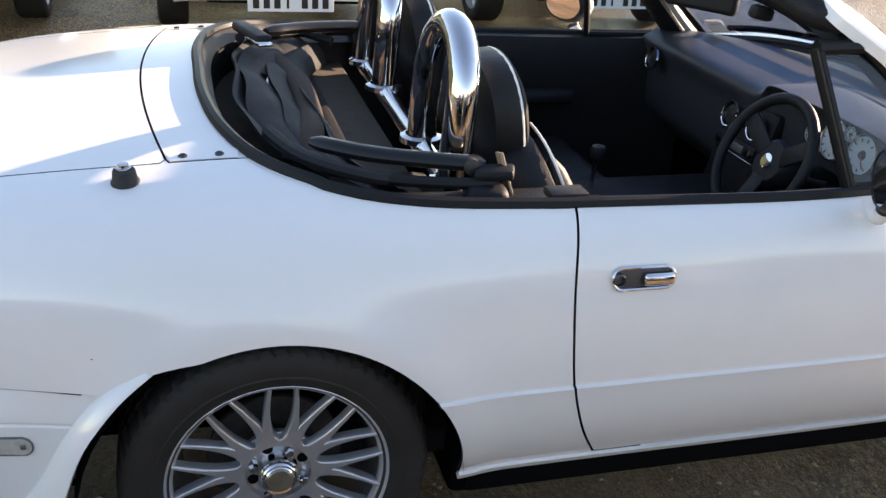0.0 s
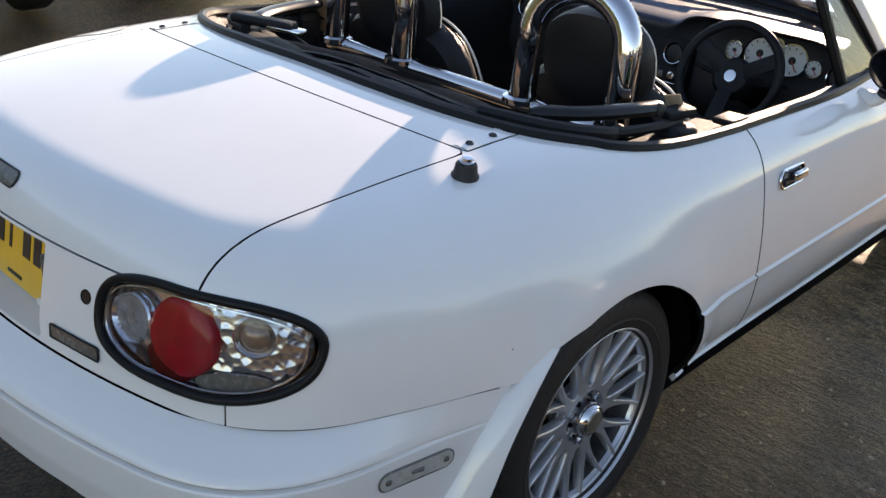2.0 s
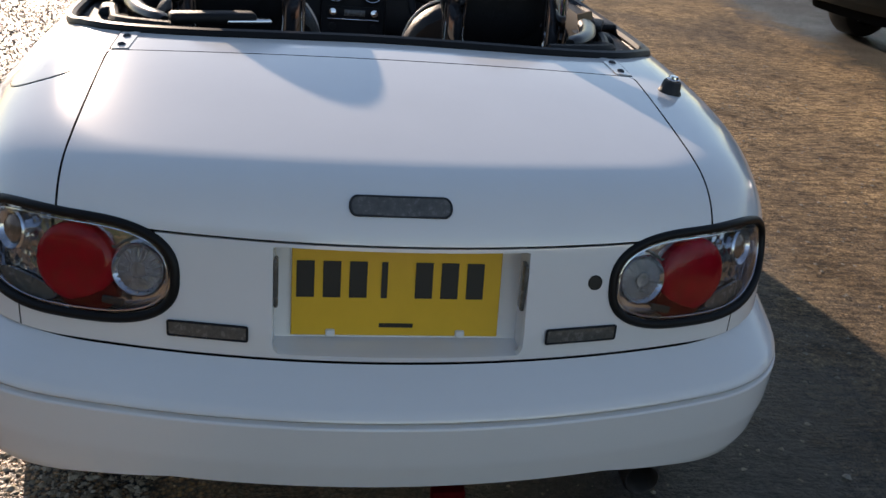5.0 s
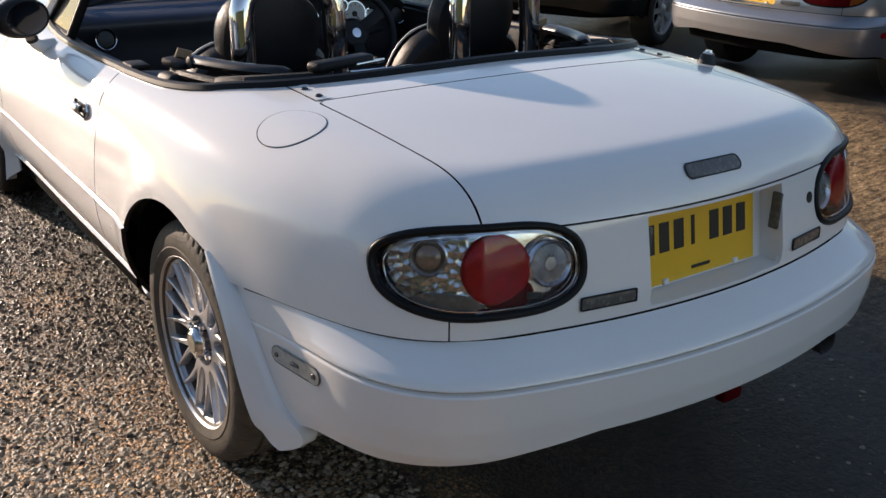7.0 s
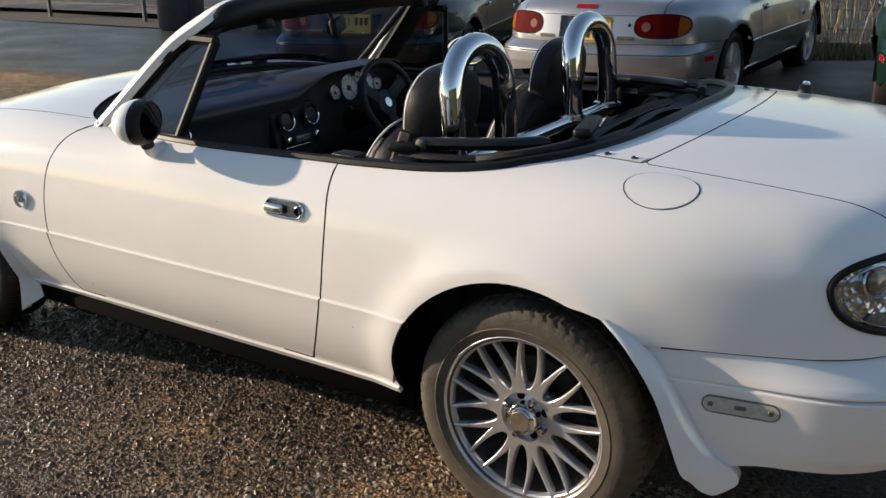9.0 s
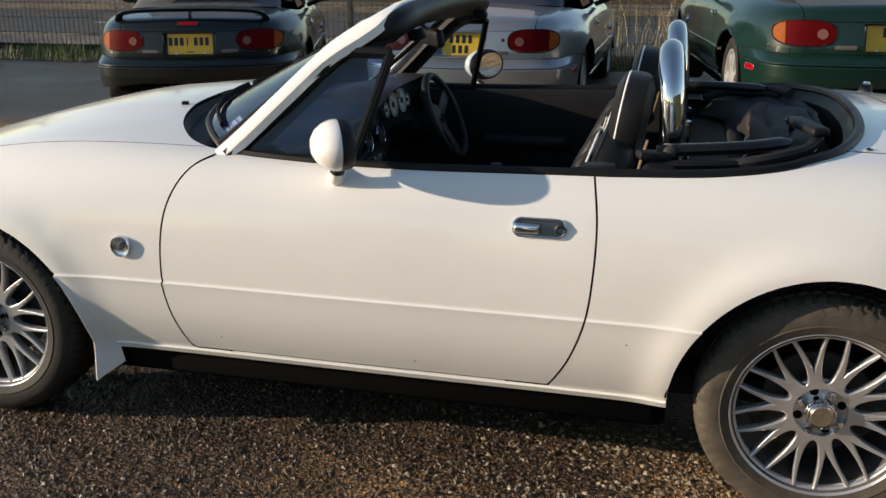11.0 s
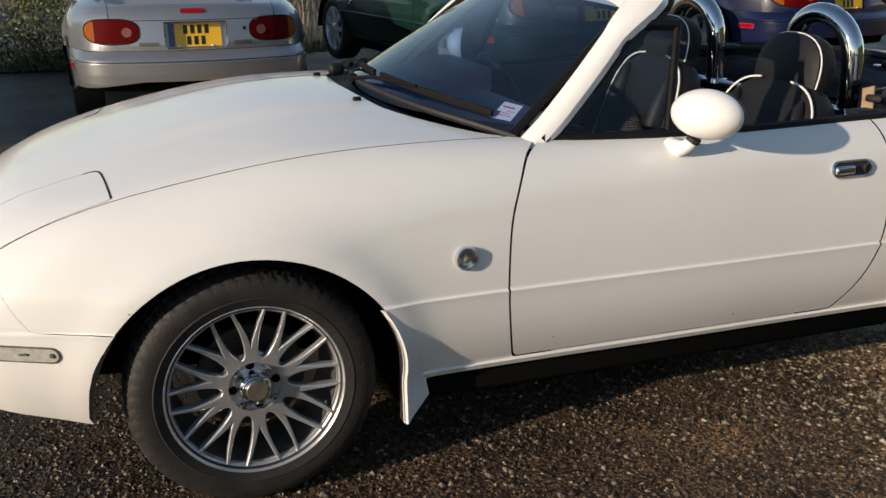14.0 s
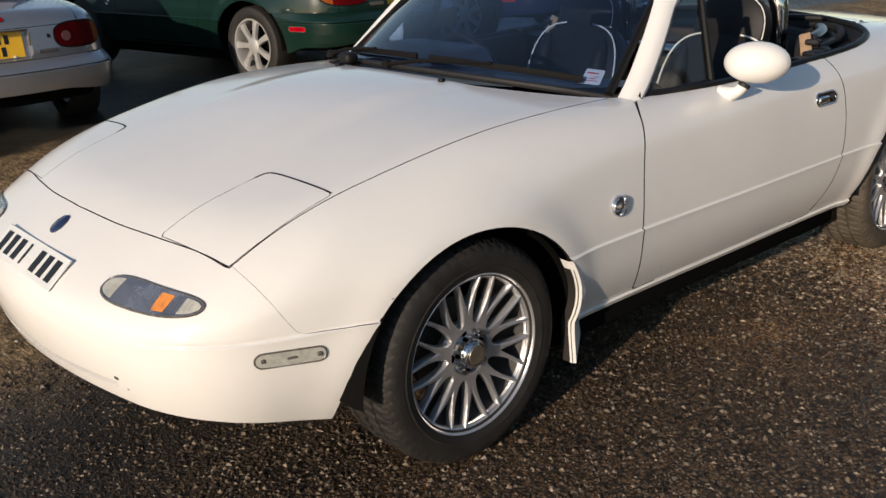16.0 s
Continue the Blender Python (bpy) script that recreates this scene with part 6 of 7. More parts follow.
def pad(w, h, t, power=2.6, n=28, rows=7, pinch=0.0):
    """A stuffed oval cushion lying in local y (width) and z (height), thickness along x."""
    out = []
    for k in range(rows):
        f = -1 + 2 * k / (rows - 1)
        sc = (1 - abs(f) ** 3.2) ** 0.45 if abs(f) < 1 else 0.0
        sc = 0.72 + 0.28 * sc
        ring = []
        for i in range(n):
            a = 2 * math.pi * i / n
            c, q = math.cos(a), math.sin(a)
            yy, zz = math.copysign(abs(c) ** (2 / power), c), math.copysign(abs(q) ** (2 / power), q)
            yy *= 1 - pinch * (0.5 - zz / 2)
            ring.append(Vector((f * t / 2 * (1 - 0.10 * (yy * yy + zz * zz) / 2), yy * w / 2 * sc, zz * h / 2 * sc)))
        out.append(ring)
    return loft(out, True, True)


def pad_edge(w, h, x, power=2.6, n=40, a0=0, a1=360, pinch=0.0):
    pts = []
    for i in range(n + 1):
        a = radians(a0 + (a1 - a0) * i / n)
        c, q = math.cos(a), math.sin(a)
        yy, zz = math.copysign(abs(c) ** (2 / power), c), math.copysign(abs(q) ** (2 / power), q)
        yy *= 1 - pinch * (0.5 - zz / 2)
        pts.append(Vector((x, yy * w / 2 * 0.965, zz * h / 2 * 0.965)))
    return pts


for s in (1, -1):
    seat = thing("seat", "black leather bucket seat with white piping", "seat", "roadster seats")
    seat.parent = roadster
    del seat["category"], seat["group"]
    y = s * 0.345
    lean = Matrix.Translation((0.600, y, 0.585)) @ pose(0, 0, 0, 0, -19, 0)
    back = part("backrest", pad(0.47, 0.56, 0.13, 3.4, pinch=-0.10), LEATHER, seat)
    back.matrix_basis = lean
    for e in (1, -1):
        part("piping", tube([lean @ p for p in pad_edge(0.47, 0.56, 0.058, 3.4, 16, 90 - e * 8, 90 - e * 112, -0.10)], 0.0034, 6), PIPING, seat)
        part("bolster", tube([lean @ Vector((0.062, e * 0.15, z)) for z in np.linspace(-0.26, 0.22, 14)], lambda t: 0.004 + 0.042 * math.sin(math.pi * min(1, max(0, t))) ** 0.5, 12), LEATHER, seat)
        part("piping", tube([lean @ Vector((0.082 - 0.05 * max(0, f - 0.6), e * (0.115 + 0.035 * f * f), -0.20 + 0.42 * f)) for f in np.linspace(0, 1, 8)], 0.0030, 6), PIPING, seat)
    hm = Matrix.Translation((0.499, y - 0.008, 0.869)) @ pose(0, 0, 0, 0, -9, 0)
    hr = part("headrest", pad(0.305, 0.255, 0.102, 2.4, pinch=0.06), LEATHER, seat)
    hr.matrix_basis = hm
    part("piping", tube([hm @ p for p in pad_edge(0.305, 0.255, 0.024, 2.4, 48, 0, 360, 0.06)][:-1], 0.0036, 6, closed=True), PIPING, seat)
    part("cushion", box((0.50, 0.46, 0.15), (0.83, y, 0.40), (0, -8, 0), 0.06, 4), LEATHER, seat)
    # chromed style hoop behind the seat
    hy = y - 0.019
    pts = [Vector((0.381, hy + 0.135, 0.76)), Vector((0.384, hy + 0.135, 0.85)), Vector((0.389, hy + 0.133, 0.93))]
    pts += [Vector((0.389 + 0.012 * math.sin(a), hy + 0.133 * math.cos(a), 0.935 + 0.115 * math.sin(a))) for a in np.linspace(0.15, math.pi - 0.15, 14)]
    pts += [Vector((0.389, hy - 0.133, 0.93)), Vector((0.384, hy - 0.135, 0.85)), Vector((0.381, hy - 0.135, 0.76))]
    hoop = part("style_hoop", tube(pts, 0.0325, 20), CHROME, roadster, "polished chrome style hoop behind the seat")
    for e in (1, -1):
        part("hoop_foot", lathe([(0.05, 0.0), (0.048, 0.012), (0.036, 0.016)], pose(0.381, hy + e * 0.135, 0.762), 24), CHROME, hoop)
    # belt tower and its cap
    tw = part("belt_tower", box((0.085, 0.07, 0.12), (0.405, s * 0.640, 0.755), (0, 0, s * 8), 0.02, 3), PLASTIC, roadster, "black seat-belt tower")
    part("belt_guide", box((0.075, 0.05, 0.022), (0.425, s * 0.622, 0.832), (0, -6, s * 20), 0.008), PLASTIC, tw)
    part("belt_strap", box((0.006, 0.042, 0.13), (0.455, s * 0.615, 0.802), (s * 18, -14, 0), 0.001, 1), BELTMAT, tw, "grey seat-belt webbing")
    rail = part("side_rail", tube(catmull([(0.415, s * 0.590, 0.838), (0.33, s * 0.578, 0.842), (0.20, s * 0.535, 0.846), (0.10, s * 0.470, 0.850)], 4), lambda t: 0.021 * min(1, 0.55 + 5 * min(t, 1 - t)), 10, flat=0.75), RAILGLOSS, roadster, "glossy black folded roof rail")
    part("rail_strip", tube(catmull([(0.43, s * 0.632, 0.812), (0.32, s * 0.622, 0.815), (0.18, s * 0.580, 0.818), (0.05, s * 0.480, 0.826)], 4), 0.012, 8), PLASTIC, rail)
    part("rail_pivot", lathe([(0.016, -0.008), (0.016, 0.006), (0.008, 0.010), (0, 0.010)], pose(0.385, s * 0.603, 0.838, -90 * s), 16), DARKMETAL, rail)
    part("tonneau_flap", loft([[Vector((x, s * (0.70 - 0.16 * max(0, (0.3 - x) / 0.3) ** 2), 0.798)), Vector((x, s * (0.60 - 0.14 * max(0, (0.3 - x) / 0.3) ** 2), 0.788))] for x in np.linspace(0.02, 0.56, 10)]), PLASTIC, roadster)
    part("latch_catch", box((0.075, 0.05, 0.016), (0.545, s * 0.690, 0.812), (0, 0, 0), 0.005), PLASTIC, roadster)
part("hoop_bar", tube([(0.381, -0.51, 0.752), (0.381, 0.48, 0.752)], 0.024, 18), CHROME, roadster, "chrome cross bar joining the hoops")

# folded soft top in the well behind the seats
top = thing("folded_top", "folded black vinyl soft top with its bows", "soft top")
top.parent = roadster
del top["category"]
for k, (x, z, w, roll) in enumerate(((0.000, 0.815, 0.034, 62), (0.050, 0.822, 0.050, 18), (0.110, 0.806, 0.046, 30), (0.160, 0.790, 0.040, 55))):
    rows = []
    for f in np.linspace(-1, 1, 41):
        px = x + 0.115 * abs(f) ** 3 + 0.005 * math.sin(11 * f + 2 * k)
        pz = z - 0.030 * f * f + 0.005 * math.sin(8 * f + 3 * k)
        a = radians(roll + 12 * math.sin(5 * f + k))
        dx, dz = math.cos(a), -math.sin(a)
        y = 0.585 * f
        sec = [(-1, 0.0), (-0.7, 0.30), (0, 0.42 + 0.12 * math.sin(23 * f + k)), (0.7, 0.30), (1, 0.0), (0.7, -0.25), (-0.7, -0.25)]
        rows.append([Vector((px + w * (u * dx - v * dz * 0.5), y, pz + w * (u * dz + v * dx * 0.5))) for u, v in sec])
    part("folded_cloth", loft(rows, True, True), CLOTH, top)
part("rear_screen", loft([[Vector((0.055 + 0.075 * u + 0.012 * math.sin(9 * f + 4 * u), 0.40 * f, 0.832 - 0.030 * f * f - 0.055 * u + 0.006 * math.sin(14 * f + 6 * u))) for f in np.linspace(-1, 1, 31)] for u in np.linspace(0, 1, 6)]), SCREENMAT, top, "creased clear plastic rear screen, folded down")
part("lining_roll", tube([Vector((0.148 - 0.055 * f * f, 0.44 * f, 0.800 + 0.004 * math.sin(7 * f))) for f in np.linspace(-1, 1, 25)], lambda t: 0.030 * min(1, 0.3 + 6 * min(t, 1 - t)), 12, flat=0.8), LINING, top, "rolled dark brown cloth lining")
for s in (1, -1):
    part("top_bow", tube(catmull([(0.30, s * 0.56, 0.80), (0.20, s * 0.60, 0.822), (0.08, s * 0.54, 0.842), (0.025, s * 0.40, 0.848)], 4), 0.014, 8), CLOTH, top)
    if s < 0:
        continue
    part("bow_latch", box((0.19, 0.046, 0.024), (0.052, s * 0.36, 0.872), (0, 0, -s * 74), 0.010, 3), PLASTIC, top)
    part("latch_plate", box((0.10, 0.040, 0.010), (0.066, s * 0.285, 0.866), (0, 0, -s * 74), 0.004), CHROME, top)

part("exhaust_tip", lathe([(0.030, -0.10), (0.033, 0.0), (0.030, 0.004), (0.027, 0.0), (0.026, -0.08)], pose(-0.815, -0.45, 0.285, 0, -90, 0), 28), DARKMETAL, roadster, "dark steel exhaust tailpipe")
part("rear_fog_lamp", box((0.03, 0.060, 0.030), (-0.812, -0.105, 0.255), bevel=0.008), DEEPRED, roadster, "small red fog lamp under the bumper")

# stone chips and dings in the paint
for axis, u, v, w, sd in (("x", 0.432, 0.369, 0.009, 1), ("x", 0.455, 0.345, 0.004, 1), ("y", 0.98, 0.305, 0.0035, 1), ("y", 1.52, 0.318, 0.0025, 1), ("y", 0.45, 0.42, 0.0025, 1), ("y", 2.52, 0.52, 0.0025, 1), ("y", -0.30, 0.60, 0.002, -1)):
    p, n = on_skin(axis, [u], [v], None, sd)
    at = Matrix.Translation(p[0].tolist()) @ Vector(n[0].tolist()).to_track_quat('Z', 'Y').to_matrix().to_4x4()
    part("paint_chip", lathe([(w, 0.0002), (w * 0.6, 0.0010), (0, 0.0012)], at @ Matrix.Diagonal((1.0, 0.6, 1, 1)), 9), SMOKE, roadster)

# open gap behind each headlight cover, darkened by a black tube laid in it
for s in (1, -1):
    p = catmull([(2.590, s * 0.390), (2.564, s * 0.397), (2.551, s * 0.421), (2.541, s * 0.50), (2.531, s * 0.618)], 5)
    a, n = on_skin("z", [q.x for q in p], [q.y for q in p])
    part("cover_gap", tube([Vector(u) - Vector(w) * 0.0012 for u, w in zip(a.tolist(), n.tolist())], 0.0030, 6), SEALGAP, SIDES["headlight_cover"][0 if s > 0 else 1])


# ---- the cars standing round ----
SILVER = mat("silver_paint", (0.29, 0.30, 0.32), 0.32, 0.6, vary=0.05, scale=6, coat=1.0)
GREEN = mat("dark_green_paint", (0.004, 0.020, 0.015), 0.35, 0.0, vary=0.1, scale=6, coat=0.7, spec=0.2)
BLACKGREEN = mat("black_green_paint", (0.003, 0.007, 0.007), 0.35, 0.0, vary=0.1, scale=6, coat=0.7, spec=0.2)
NAVY = mat("navy_paint", (0.006, 0.010, 0.040), 0.35, 0.0, vary=0.1, scale=6, coat=0.7, spec=0.2)
BRIGHT = mat("bright_alloy", (0.62, 0.62, 0.60), 0.35, 0.6, vary=0.08, scale=20)
SEVEN, FIVE = simple_wheel_meshes(7, BRIGHT), simple_wheel_meshes(5, ALLOY)
GREYCLOTH = mat("grey_vinyl", (0.09, 0.09, 0.095), 0.65, vary=0.2, scale=8, bump=0.5, bump_scale=200)


def soft_top(car, material):
    """A raised soft top with a plastic rear screen, and the glass round it."""
    rows = []
    for x, w, z in ((-0.10, 0.60, 0.862), (0.02, 0.60, 0.93), (0.18, 0.585, 1.06), (0.34, 0.56, 1.17), (0.50, 0.545, 1.215), (0.80, 0.54, 1.235), (1.10, 0.54, 1.225), (1.20, 0.54, 1.20)):
        rows.append([Vector((x + 0.10 * (1 - math.cos(a)) if x < 0.3 else x, w * math.copysign(abs(math.sin(a)) ** 0.55, math.sin(a)), 0.83 + (z - 0.83) * max(0, math.cos(a)) ** 0.45)) for a in np.linspace(-math.pi / 2, math.pi / 2, 25)])
    ob = part("soft_top", loft(rows), material, car, "raised vinyl soft top")
    sc = [[Vector((-0.075 + 0.30 * t, y, 0.885 + 0.255 * t + 0.012)) for y in np.linspace(-0.42 + 0.03 * t, 0.42 - 0.03 * t, 9)] for t in np.linspace(0.1, 0.95, 6)]
    part("rear_screen", loft(sc), HAZY, ob, "hazy plastic rear screen")
    fr = [p for p in FRAME]
    part("windscreen_frame", framed(fr, 0.034, 0.020), material, car)
    part("windscreen", loft(rows_glass()), DARKGLASS, car)
    for s in (1, -1):
        A = [Vector((1.50, s * 0.675, 0.80)), Vector((0.55, s * 0.70, 0.81))]
        B = [Vector((1.19, s * 0.57, 1.16)), Vector((0.50, s * 0.575, 1.17))]
        part("side_glass", loft([A, B]), DARKGLASS, car)
        part("door_mirror", lathe([(0.0, 0.075), (0.046, 0.062), (0.072, 0.018), (0.068, -0.026), (0, -0.028)], pose(1.15, s * 0.90, 0.89, 0, 90, 0) @ Matrix.Diagonal((0.8, 1.2, 1, 1)), 24), PLASTIC, car)
        part("mirror_stalk", tube([(1.165, s * 0.74, 0.80), (1.155, s * 0.86, 0.85)], 0.022, 10), PLASTIC, car)


def rows_glass():
    return [[a.lerp(b, t) for a, b in zip(gb, gt)] for t in (0.0, 0.5, 1.0)]


HAZY = mat("hazy_plastic", (0.30, 0.28, 0.30), 0.25, vary=0.15, scale=5, coat=0.4)
DARKGLASS = mat("dark_glass", (0.02, 0.025, 0.03), 0.03, coat=1.0)

CARS = [
    ("roadster", "silver roadster with a navy soft top, parked at the fence", SILVER, (1.93, -4.42, -90), SEVEN, mat("navy_vinyl", (0.03, 0.035, 0.06), 0.65, vary=0.2, scale=8)),
    ("roadster", "blackish green roadster with a boot spoiler, parked at the fence", BLACKGREEN, (4.25, -4.36, -72), SEVEN, GREYCLOTH),
    ("roadster", "dark green roadster with bright alloy wheels, parked at the fence", GREEN, (-0.69, -4.0, -81), SEVEN, GREYCLOTH),
    ("roadster", "navy blue roadster with seven-spoke wheels", NAVY, (-2.95, -4.15, -82), SEVEN, GREYCLOTH),
    ("roadster", "white roadster parked nose-on across the yard", WHITE, (0.53, 6.72, -90), SEVEN, GREYCLOTH),
    ("roadster", "silver roadster parked beside the white one", SILVER, (2.75, 6.9, -90), FIVE, GREYCLOTH),
    ("roadster", "dark green roadster parked beside the white one", GREEN, (-1.75, 6.9, -90), FIVE, GREYCLOTH),
]
made = []
for nm, lab, paint, (x, y, rz), rimmesh, cloth in CARS:
    c = make_car(nm, lab, paint, pose(x, y, rise(x, y - 0.6), 0, 0, rz), 0.035, False, rim=rimmesh, top=cloth, low_plate=(y > 0))
    soft_top(c[0], cloth)
    made.append(c)
for c in made[0][0].children_recursive:
    if c.name.startswith("number_plate") and c.parent.name.startswith("tail"):
        part("plate_band", box((0.038, 0.0012, 0.146), (-0.146, -0.0021, 0)), BADGE, c)
# spoiler on one green boot
sp = part("boot_spoiler", tube(catmull([(-0.60, -0.56, 0.795), (-0.66, -0.51, 0.850), (-0.71, -0.30, 0.872), (-0.72, 0.0, 0.876), (-0.71, 0.30, 0.872), (-0.66, 0.51, 0.850), (-0.60, 0.56, 0.795)], 4), 0.03, 8, flat=0.45), BLACKGREEN, made[1][0], "slim boot spoiler")
part("spoiler_leg", box((0.06, 0.02, 0.09), (-0.70, 0.0, 0.835), bevel=0.005), BLACKGREEN, sp)

# ---- fence and verge ----
WIRE = mat("fence_wire", (0.05, 0.055, 0.05), 0.5, 0.5, vary=0.2, scale=20)
fence = thing("fence", "dark weldmesh wire fence on steel posts", "fence")
for k in range(14):
    part("post", box((0.06, 0.06, 1.9), (-13.2 + 2.5 * k, -7.95, 0.95), bevel=0.006, seg=1), WIRE, fence)
for k in range(13):
    bm = bmesh.new()
    x0 = -13.2 + 2.5 * k
    if 7.0 < x0 < 16:
        continue
    for i in range(1, 36):
        bm_box(bm, (0.006, 0.006, 1.75), (x0 + i * 2.5 / 36, -7.92, 0.92))
    for j in range(10):
        bm_box(bm, (2.5, 0.007, 0.007), (x0 + 1.25, -7.915, 0.10 + j * 0.19))
    part("mesh_panel", bm, WIRE, fence, smooth=False)


def tufts(name, count, area, height, material, label, seed):
    rnd = random.Random(seed)
    vs, fs = [], []
    for _ in range(count):
        x, y = rnd.uniform(area[0], area[1]), rnd.uniform(area[2], area[3])
        h = height * rnd.uniform(0.4, 1.25)
        a = rnd.uniform(0, 6.28)
        lx, ly = rnd.gauss(0, 0.25) * h, rnd.gauss(0, 0.25) * h
        w = 0.004
        k = len(vs)
        dx, dy = w * math.cos(a), w * math.sin(a)
        vs += [(x - dx, y - dy, 0.0), (x + dx, y + dy, 0.0), (x + lx * 0.4 + dx * 0.7, y + ly * 0.4 + dy * 0.7, h * 0.6), (x + lx * 0.4 - dx * 0.7, y + ly * 0.4 - dy * 0.7, h * 0.6), (x + lx, y + ly, h)]
        fs += [(k, k + 1, k + 2, k + 3), (k + 3, k + 2, k + 4)]
    return tagged(obj(name, vs, fs, material, smooth=False), label, "grass", kind="stuff")


tufts("grass", 15000, (-14, 9, -8.3, -7.25), 0.16, GRASS, "rough green and straw grass along the fence", 3)
DRY = mat("dry_stalks", (0.36, 0.30, 0.16), 0.7, vary=0.3, scale=5)
tufts("dry_grass", 900, (-3, 2.5, -8.1, -7.5), 0.75, DRY, "tall dry grass stalks along the fence", 5)


def bush(x, y, h, w, seed, label):
    b = thing("bush", label, "bush", m=pose(x, y, 0))
    rnd = random.Random(seed)
    for _ in range(9):
        a, l = rnd.uniform(0, 6.28), rnd.uniform(0.5, 0.95) * h
        part("stem", tube(catmull([(0, 0, 0), (0.25 * w * math.cos(a), 0.25 * w * math.sin(a), l * 0.5), (0.5 * w * math.cos(a), 0.5 * w * math.sin(a), l)], 3), lambda t: 0.010 - 0.007 * t, 5), BARK, b)
    vs, fs = [], []
    for _ in range(2600):
        r, a, z = rnd.random() ** 0.5 * w * 0.6, rnd.uniform(0, 6.28), rnd.uniform(0.05, 1.0)
        r *= math.sqrt(max(0.05, 1 - (z - 0.35) ** 2 * 1.6))
        p = Vector((r * math.cos(a) + rnd.gauss(0, 0.03), r * math.sin(a) + rnd.gauss(0, 0.03), z * h))
        d = Vector((rnd.gauss(0, 1), rnd.gauss(0, 1), rnd.gauss(0.3, 0.7))).normalized()
        sd = d.cross(Vector((rnd.gauss(0, 1), rnd.gauss(0, 1), rnd.gauss(0, 1)))).normalized()
        k, ln = len(vs), rnd.uniform(0.03, 0.06)
        vs += [p, p + d * ln * 0.5 + sd * ln * 0.22, p + d * ln, p + d * ln * 0.5 - sd * ln * 0.22]
        fs.append((k, k + 1, k + 2, k + 3))
    obj("leaves", vs, fs, LEAF, b, smooth=False)
    return b


LEAF = mat("bush_leaves", (0.09, 0.11, 0.035), 0.5, vary=0.5, scale=9)
BARK = mat("bark", (0.10, 0.075, 0.05), 0.85, vary=0.3, scale=20)
bush(3.02, -7.45, 0.72, 0.75, 4, "low leafy green bush against the fence")
bush(-1.9, -7.7, 0.55, 0.8, 8, "low leafy green bush against the fence")

# beyond the road: wall and hedge
BRICKWALL = mat("far_wall", (0.07, 0.05, 0.038), 0.85, vary=0.3, scale=3, bump=0.6, bump_scale=30)
tagged(part("wall_far", box((200, 0.3, 1.3), (10, -19.0, 0.65), bevel=0.02), BRICKWALL, None), "low brown wall across the road", "wall", kind="structure")
post = tagged(part("gate_post", box((0.55, 0.5, 1.6), (10.3, -7.4, 0.8), (0, 0, 20), 0.05, 2), mat("dark_blue_plastic", (0.012, 0.016, 0.028), 0.4, vary=0.3, scale=6), None), "dark blue plastic bin standing at the yard entrance", "bin")

# unseen tall hedge, added to darken skylight and reflections on the rear wing
SHADEHEDGE = mat("unseen_hedge_leaves", (0.035, 0.045, 0.018), 0.7, vary=0.5, scale=2.5, bump=1.0, bump_scale=14)
hv, hf = [], []
prof = [(1.0, 0.0), (1.15, 1.5), (1.0, 3.5), (0.7, 5.2), (0.0, 6.0), (-0.7, 5.2), (-1.0, 3.5), (-1.15, 1.5), (-1.0, 0.0)]
for k in range(41):
    for a, b in prof:
        g = 0.4 * k
        n = noise.noise((g * 0.9, a * 2, b * 0.8))
        r = a * (1 + 0.35 * n)
        hv.append((-13.0 + 0.68 * g + 0.73 * r, 2.5 + 0.73 * g - 0.68 * r, 0.62 * b * (1 + 0.12 * n)))
for k in range(40):
    for i in range(8):
        hf.append((k * 9 + i, k * 9 + i + 1, k * 9 + i + 10, k * 9 + i + 9))
tagged(obj("hedge", hv, hf, SHADEHEDGE), "unseen tall dark hedge added to dim the rear wing", "hedge", kind="stuff")

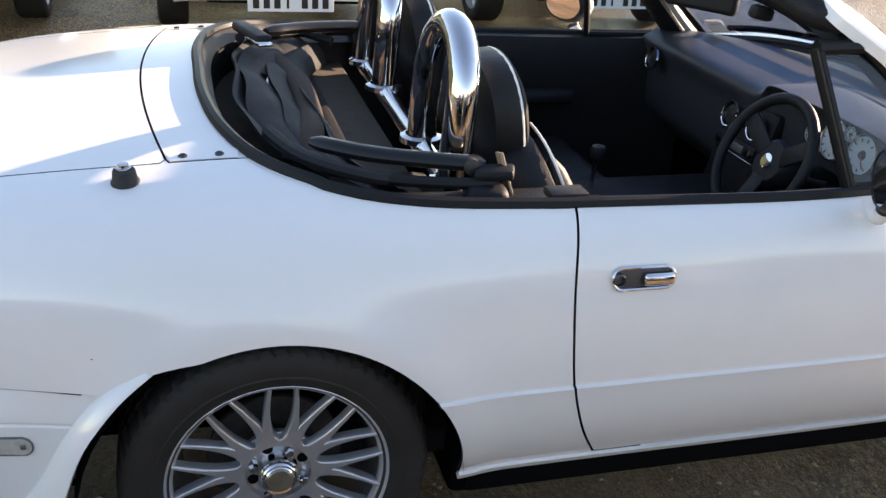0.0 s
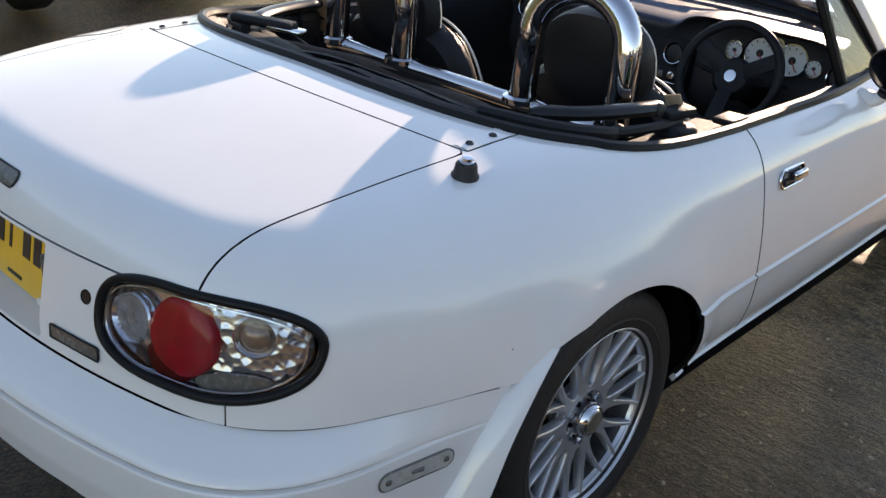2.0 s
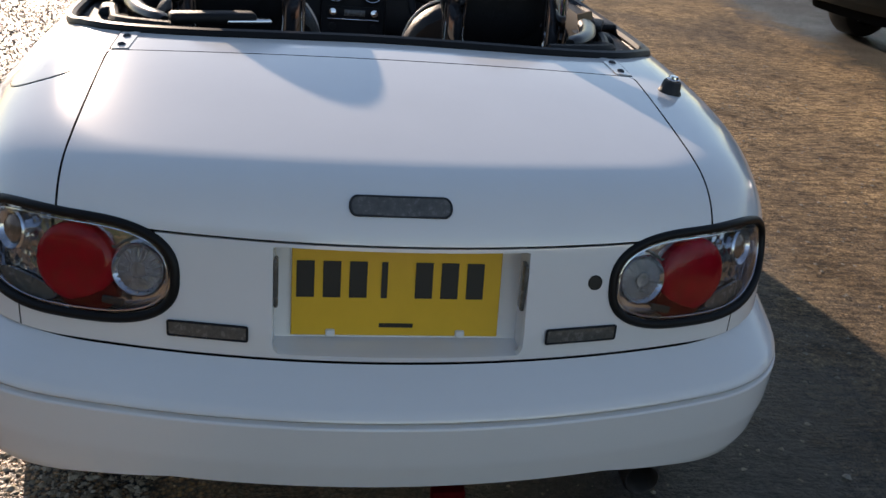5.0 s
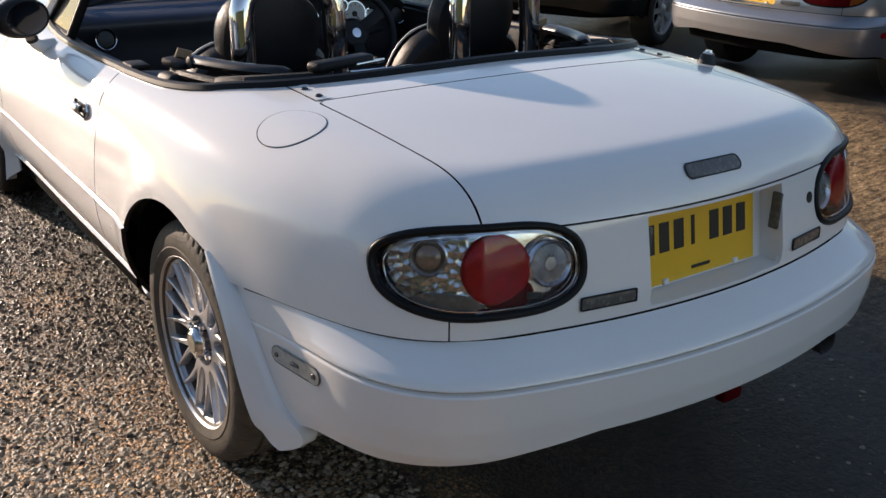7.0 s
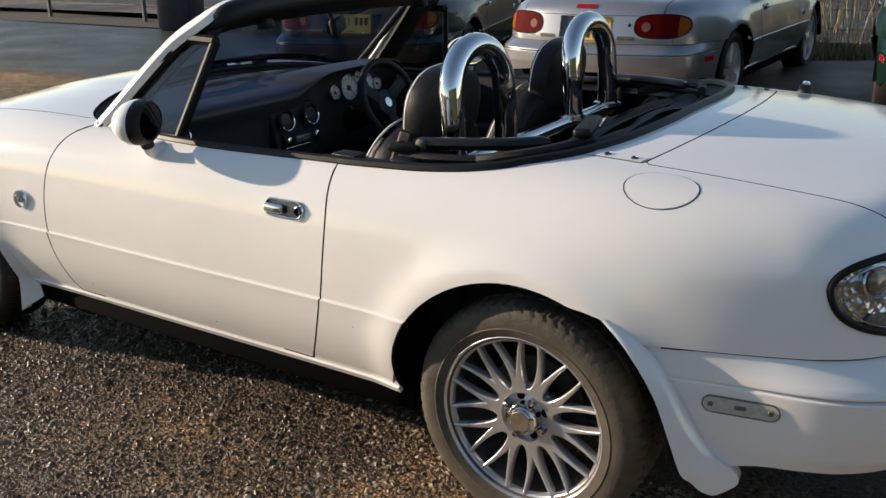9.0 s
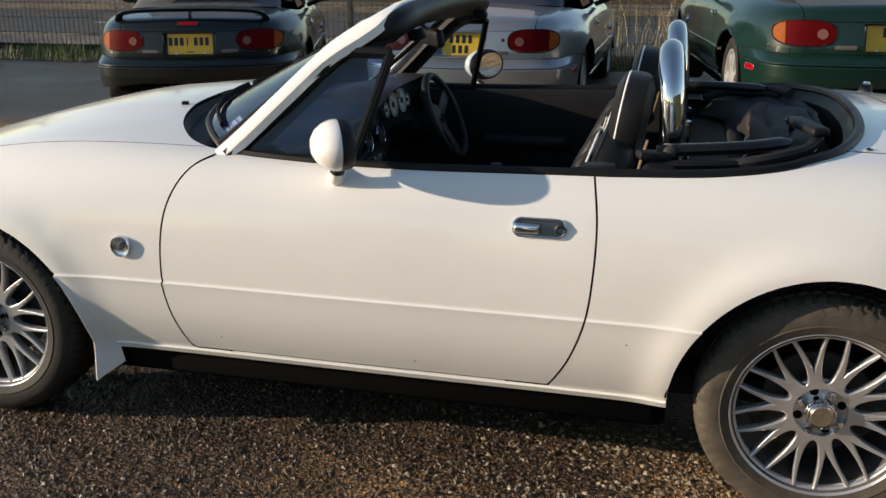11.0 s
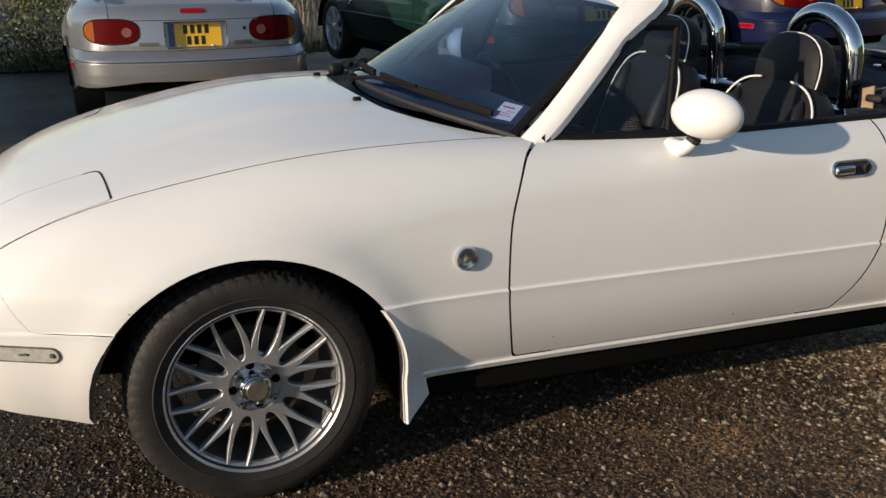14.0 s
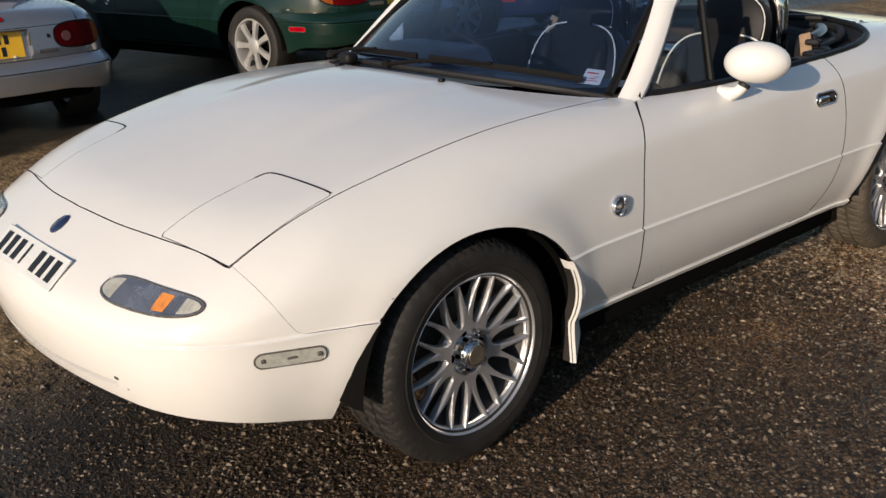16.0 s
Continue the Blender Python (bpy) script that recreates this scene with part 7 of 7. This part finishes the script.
# loose stones on the yard
def pebbles(name, count, area, size, z, seed, label, material=STONE, soft=0.0, flat_by=0.8):
    rnd = np.random.default_rng(seed)
    base = np.array([(1, 0, 0), (0.3, 0.95, 0.1), (-0.8, 0.6, 0), (-0.8, -0.6, 0.1), (0.3, -0.95, 0), (0.15, 0.1, 0.75), (-0.2, -0.1, 0.7)])
    faces = np.array([(0, 1, 5), (1, 2, 5), (2, 6, 5), (2, 3, 6), (3, 4, 6), (4, 5, 6), (4, 0, 5)])
    n = count
    ang = rnd.uniform(0, 6.283, n)
    sc = size * (0.45 + rnd.random(n) ** 3 * 1.6)
    jit = 1 + 0.35 * rnd.standard_normal((n, 7, 3))
    p = base[None] * jit * sc[:, None, None]
    c, s = np.cos(ang)[:, None], np.sin(ang)[:, None]
    x = p[:, :, 0] * c - p[:, :, 1] * s + (rnd.uniform(area[0], area[1], n) + soft * rnd.standard_normal(n))[:, None]
    y = p[:, :, 0] * s + p[:, :, 1] * c + rnd.uniform(area[2], area[3], n)[:, None]
    lie = np.array([rise(a, b) for a, b in zip(x[:, 0], y[:, 0])])[:, None]
    v = np.stack([x, y, p[:, :, 2] * flat_by + z + lie], 2).reshape(-1, 3)
    f = (faces[None] + 7 * np.arange(n)[:, None, None]).reshape(-1, 3)
    return tagged(obj(name, v, f, material, smooth=False), label, "stones", kind="stuff")


pebbles("loose_stones", 80000, (0.3, 4.9, 0.35, 2.7), 0.0046, 0.0, 11, "small dark angular stones set in the asphalt", soft=0.3)
pebbles("loose_stones", 46000, (-2.3, 0.45, 0.45, 2.5), 0.0054, 0.0, 13, "small sandy angular stones, brightened for sun glare, set in the asphalt", TANSTONE, 0.3, 0.5)
pebbles("loose_stones", 9000, (2.5, 3.8, -0.6, 0.4), 0.0042, 0.0, 14, "small dark angular stones set in the asphalt")
pebbles("loose_stones", 6000, (-3.0, 4.0, -3.4, -0.3), 0.0042, 0.003, 12, "scattered pale grit along one side of the yard", mat("pale_grit", (0.26, 0.235, 0.19), 0.6, vary=0.4, scale=40))
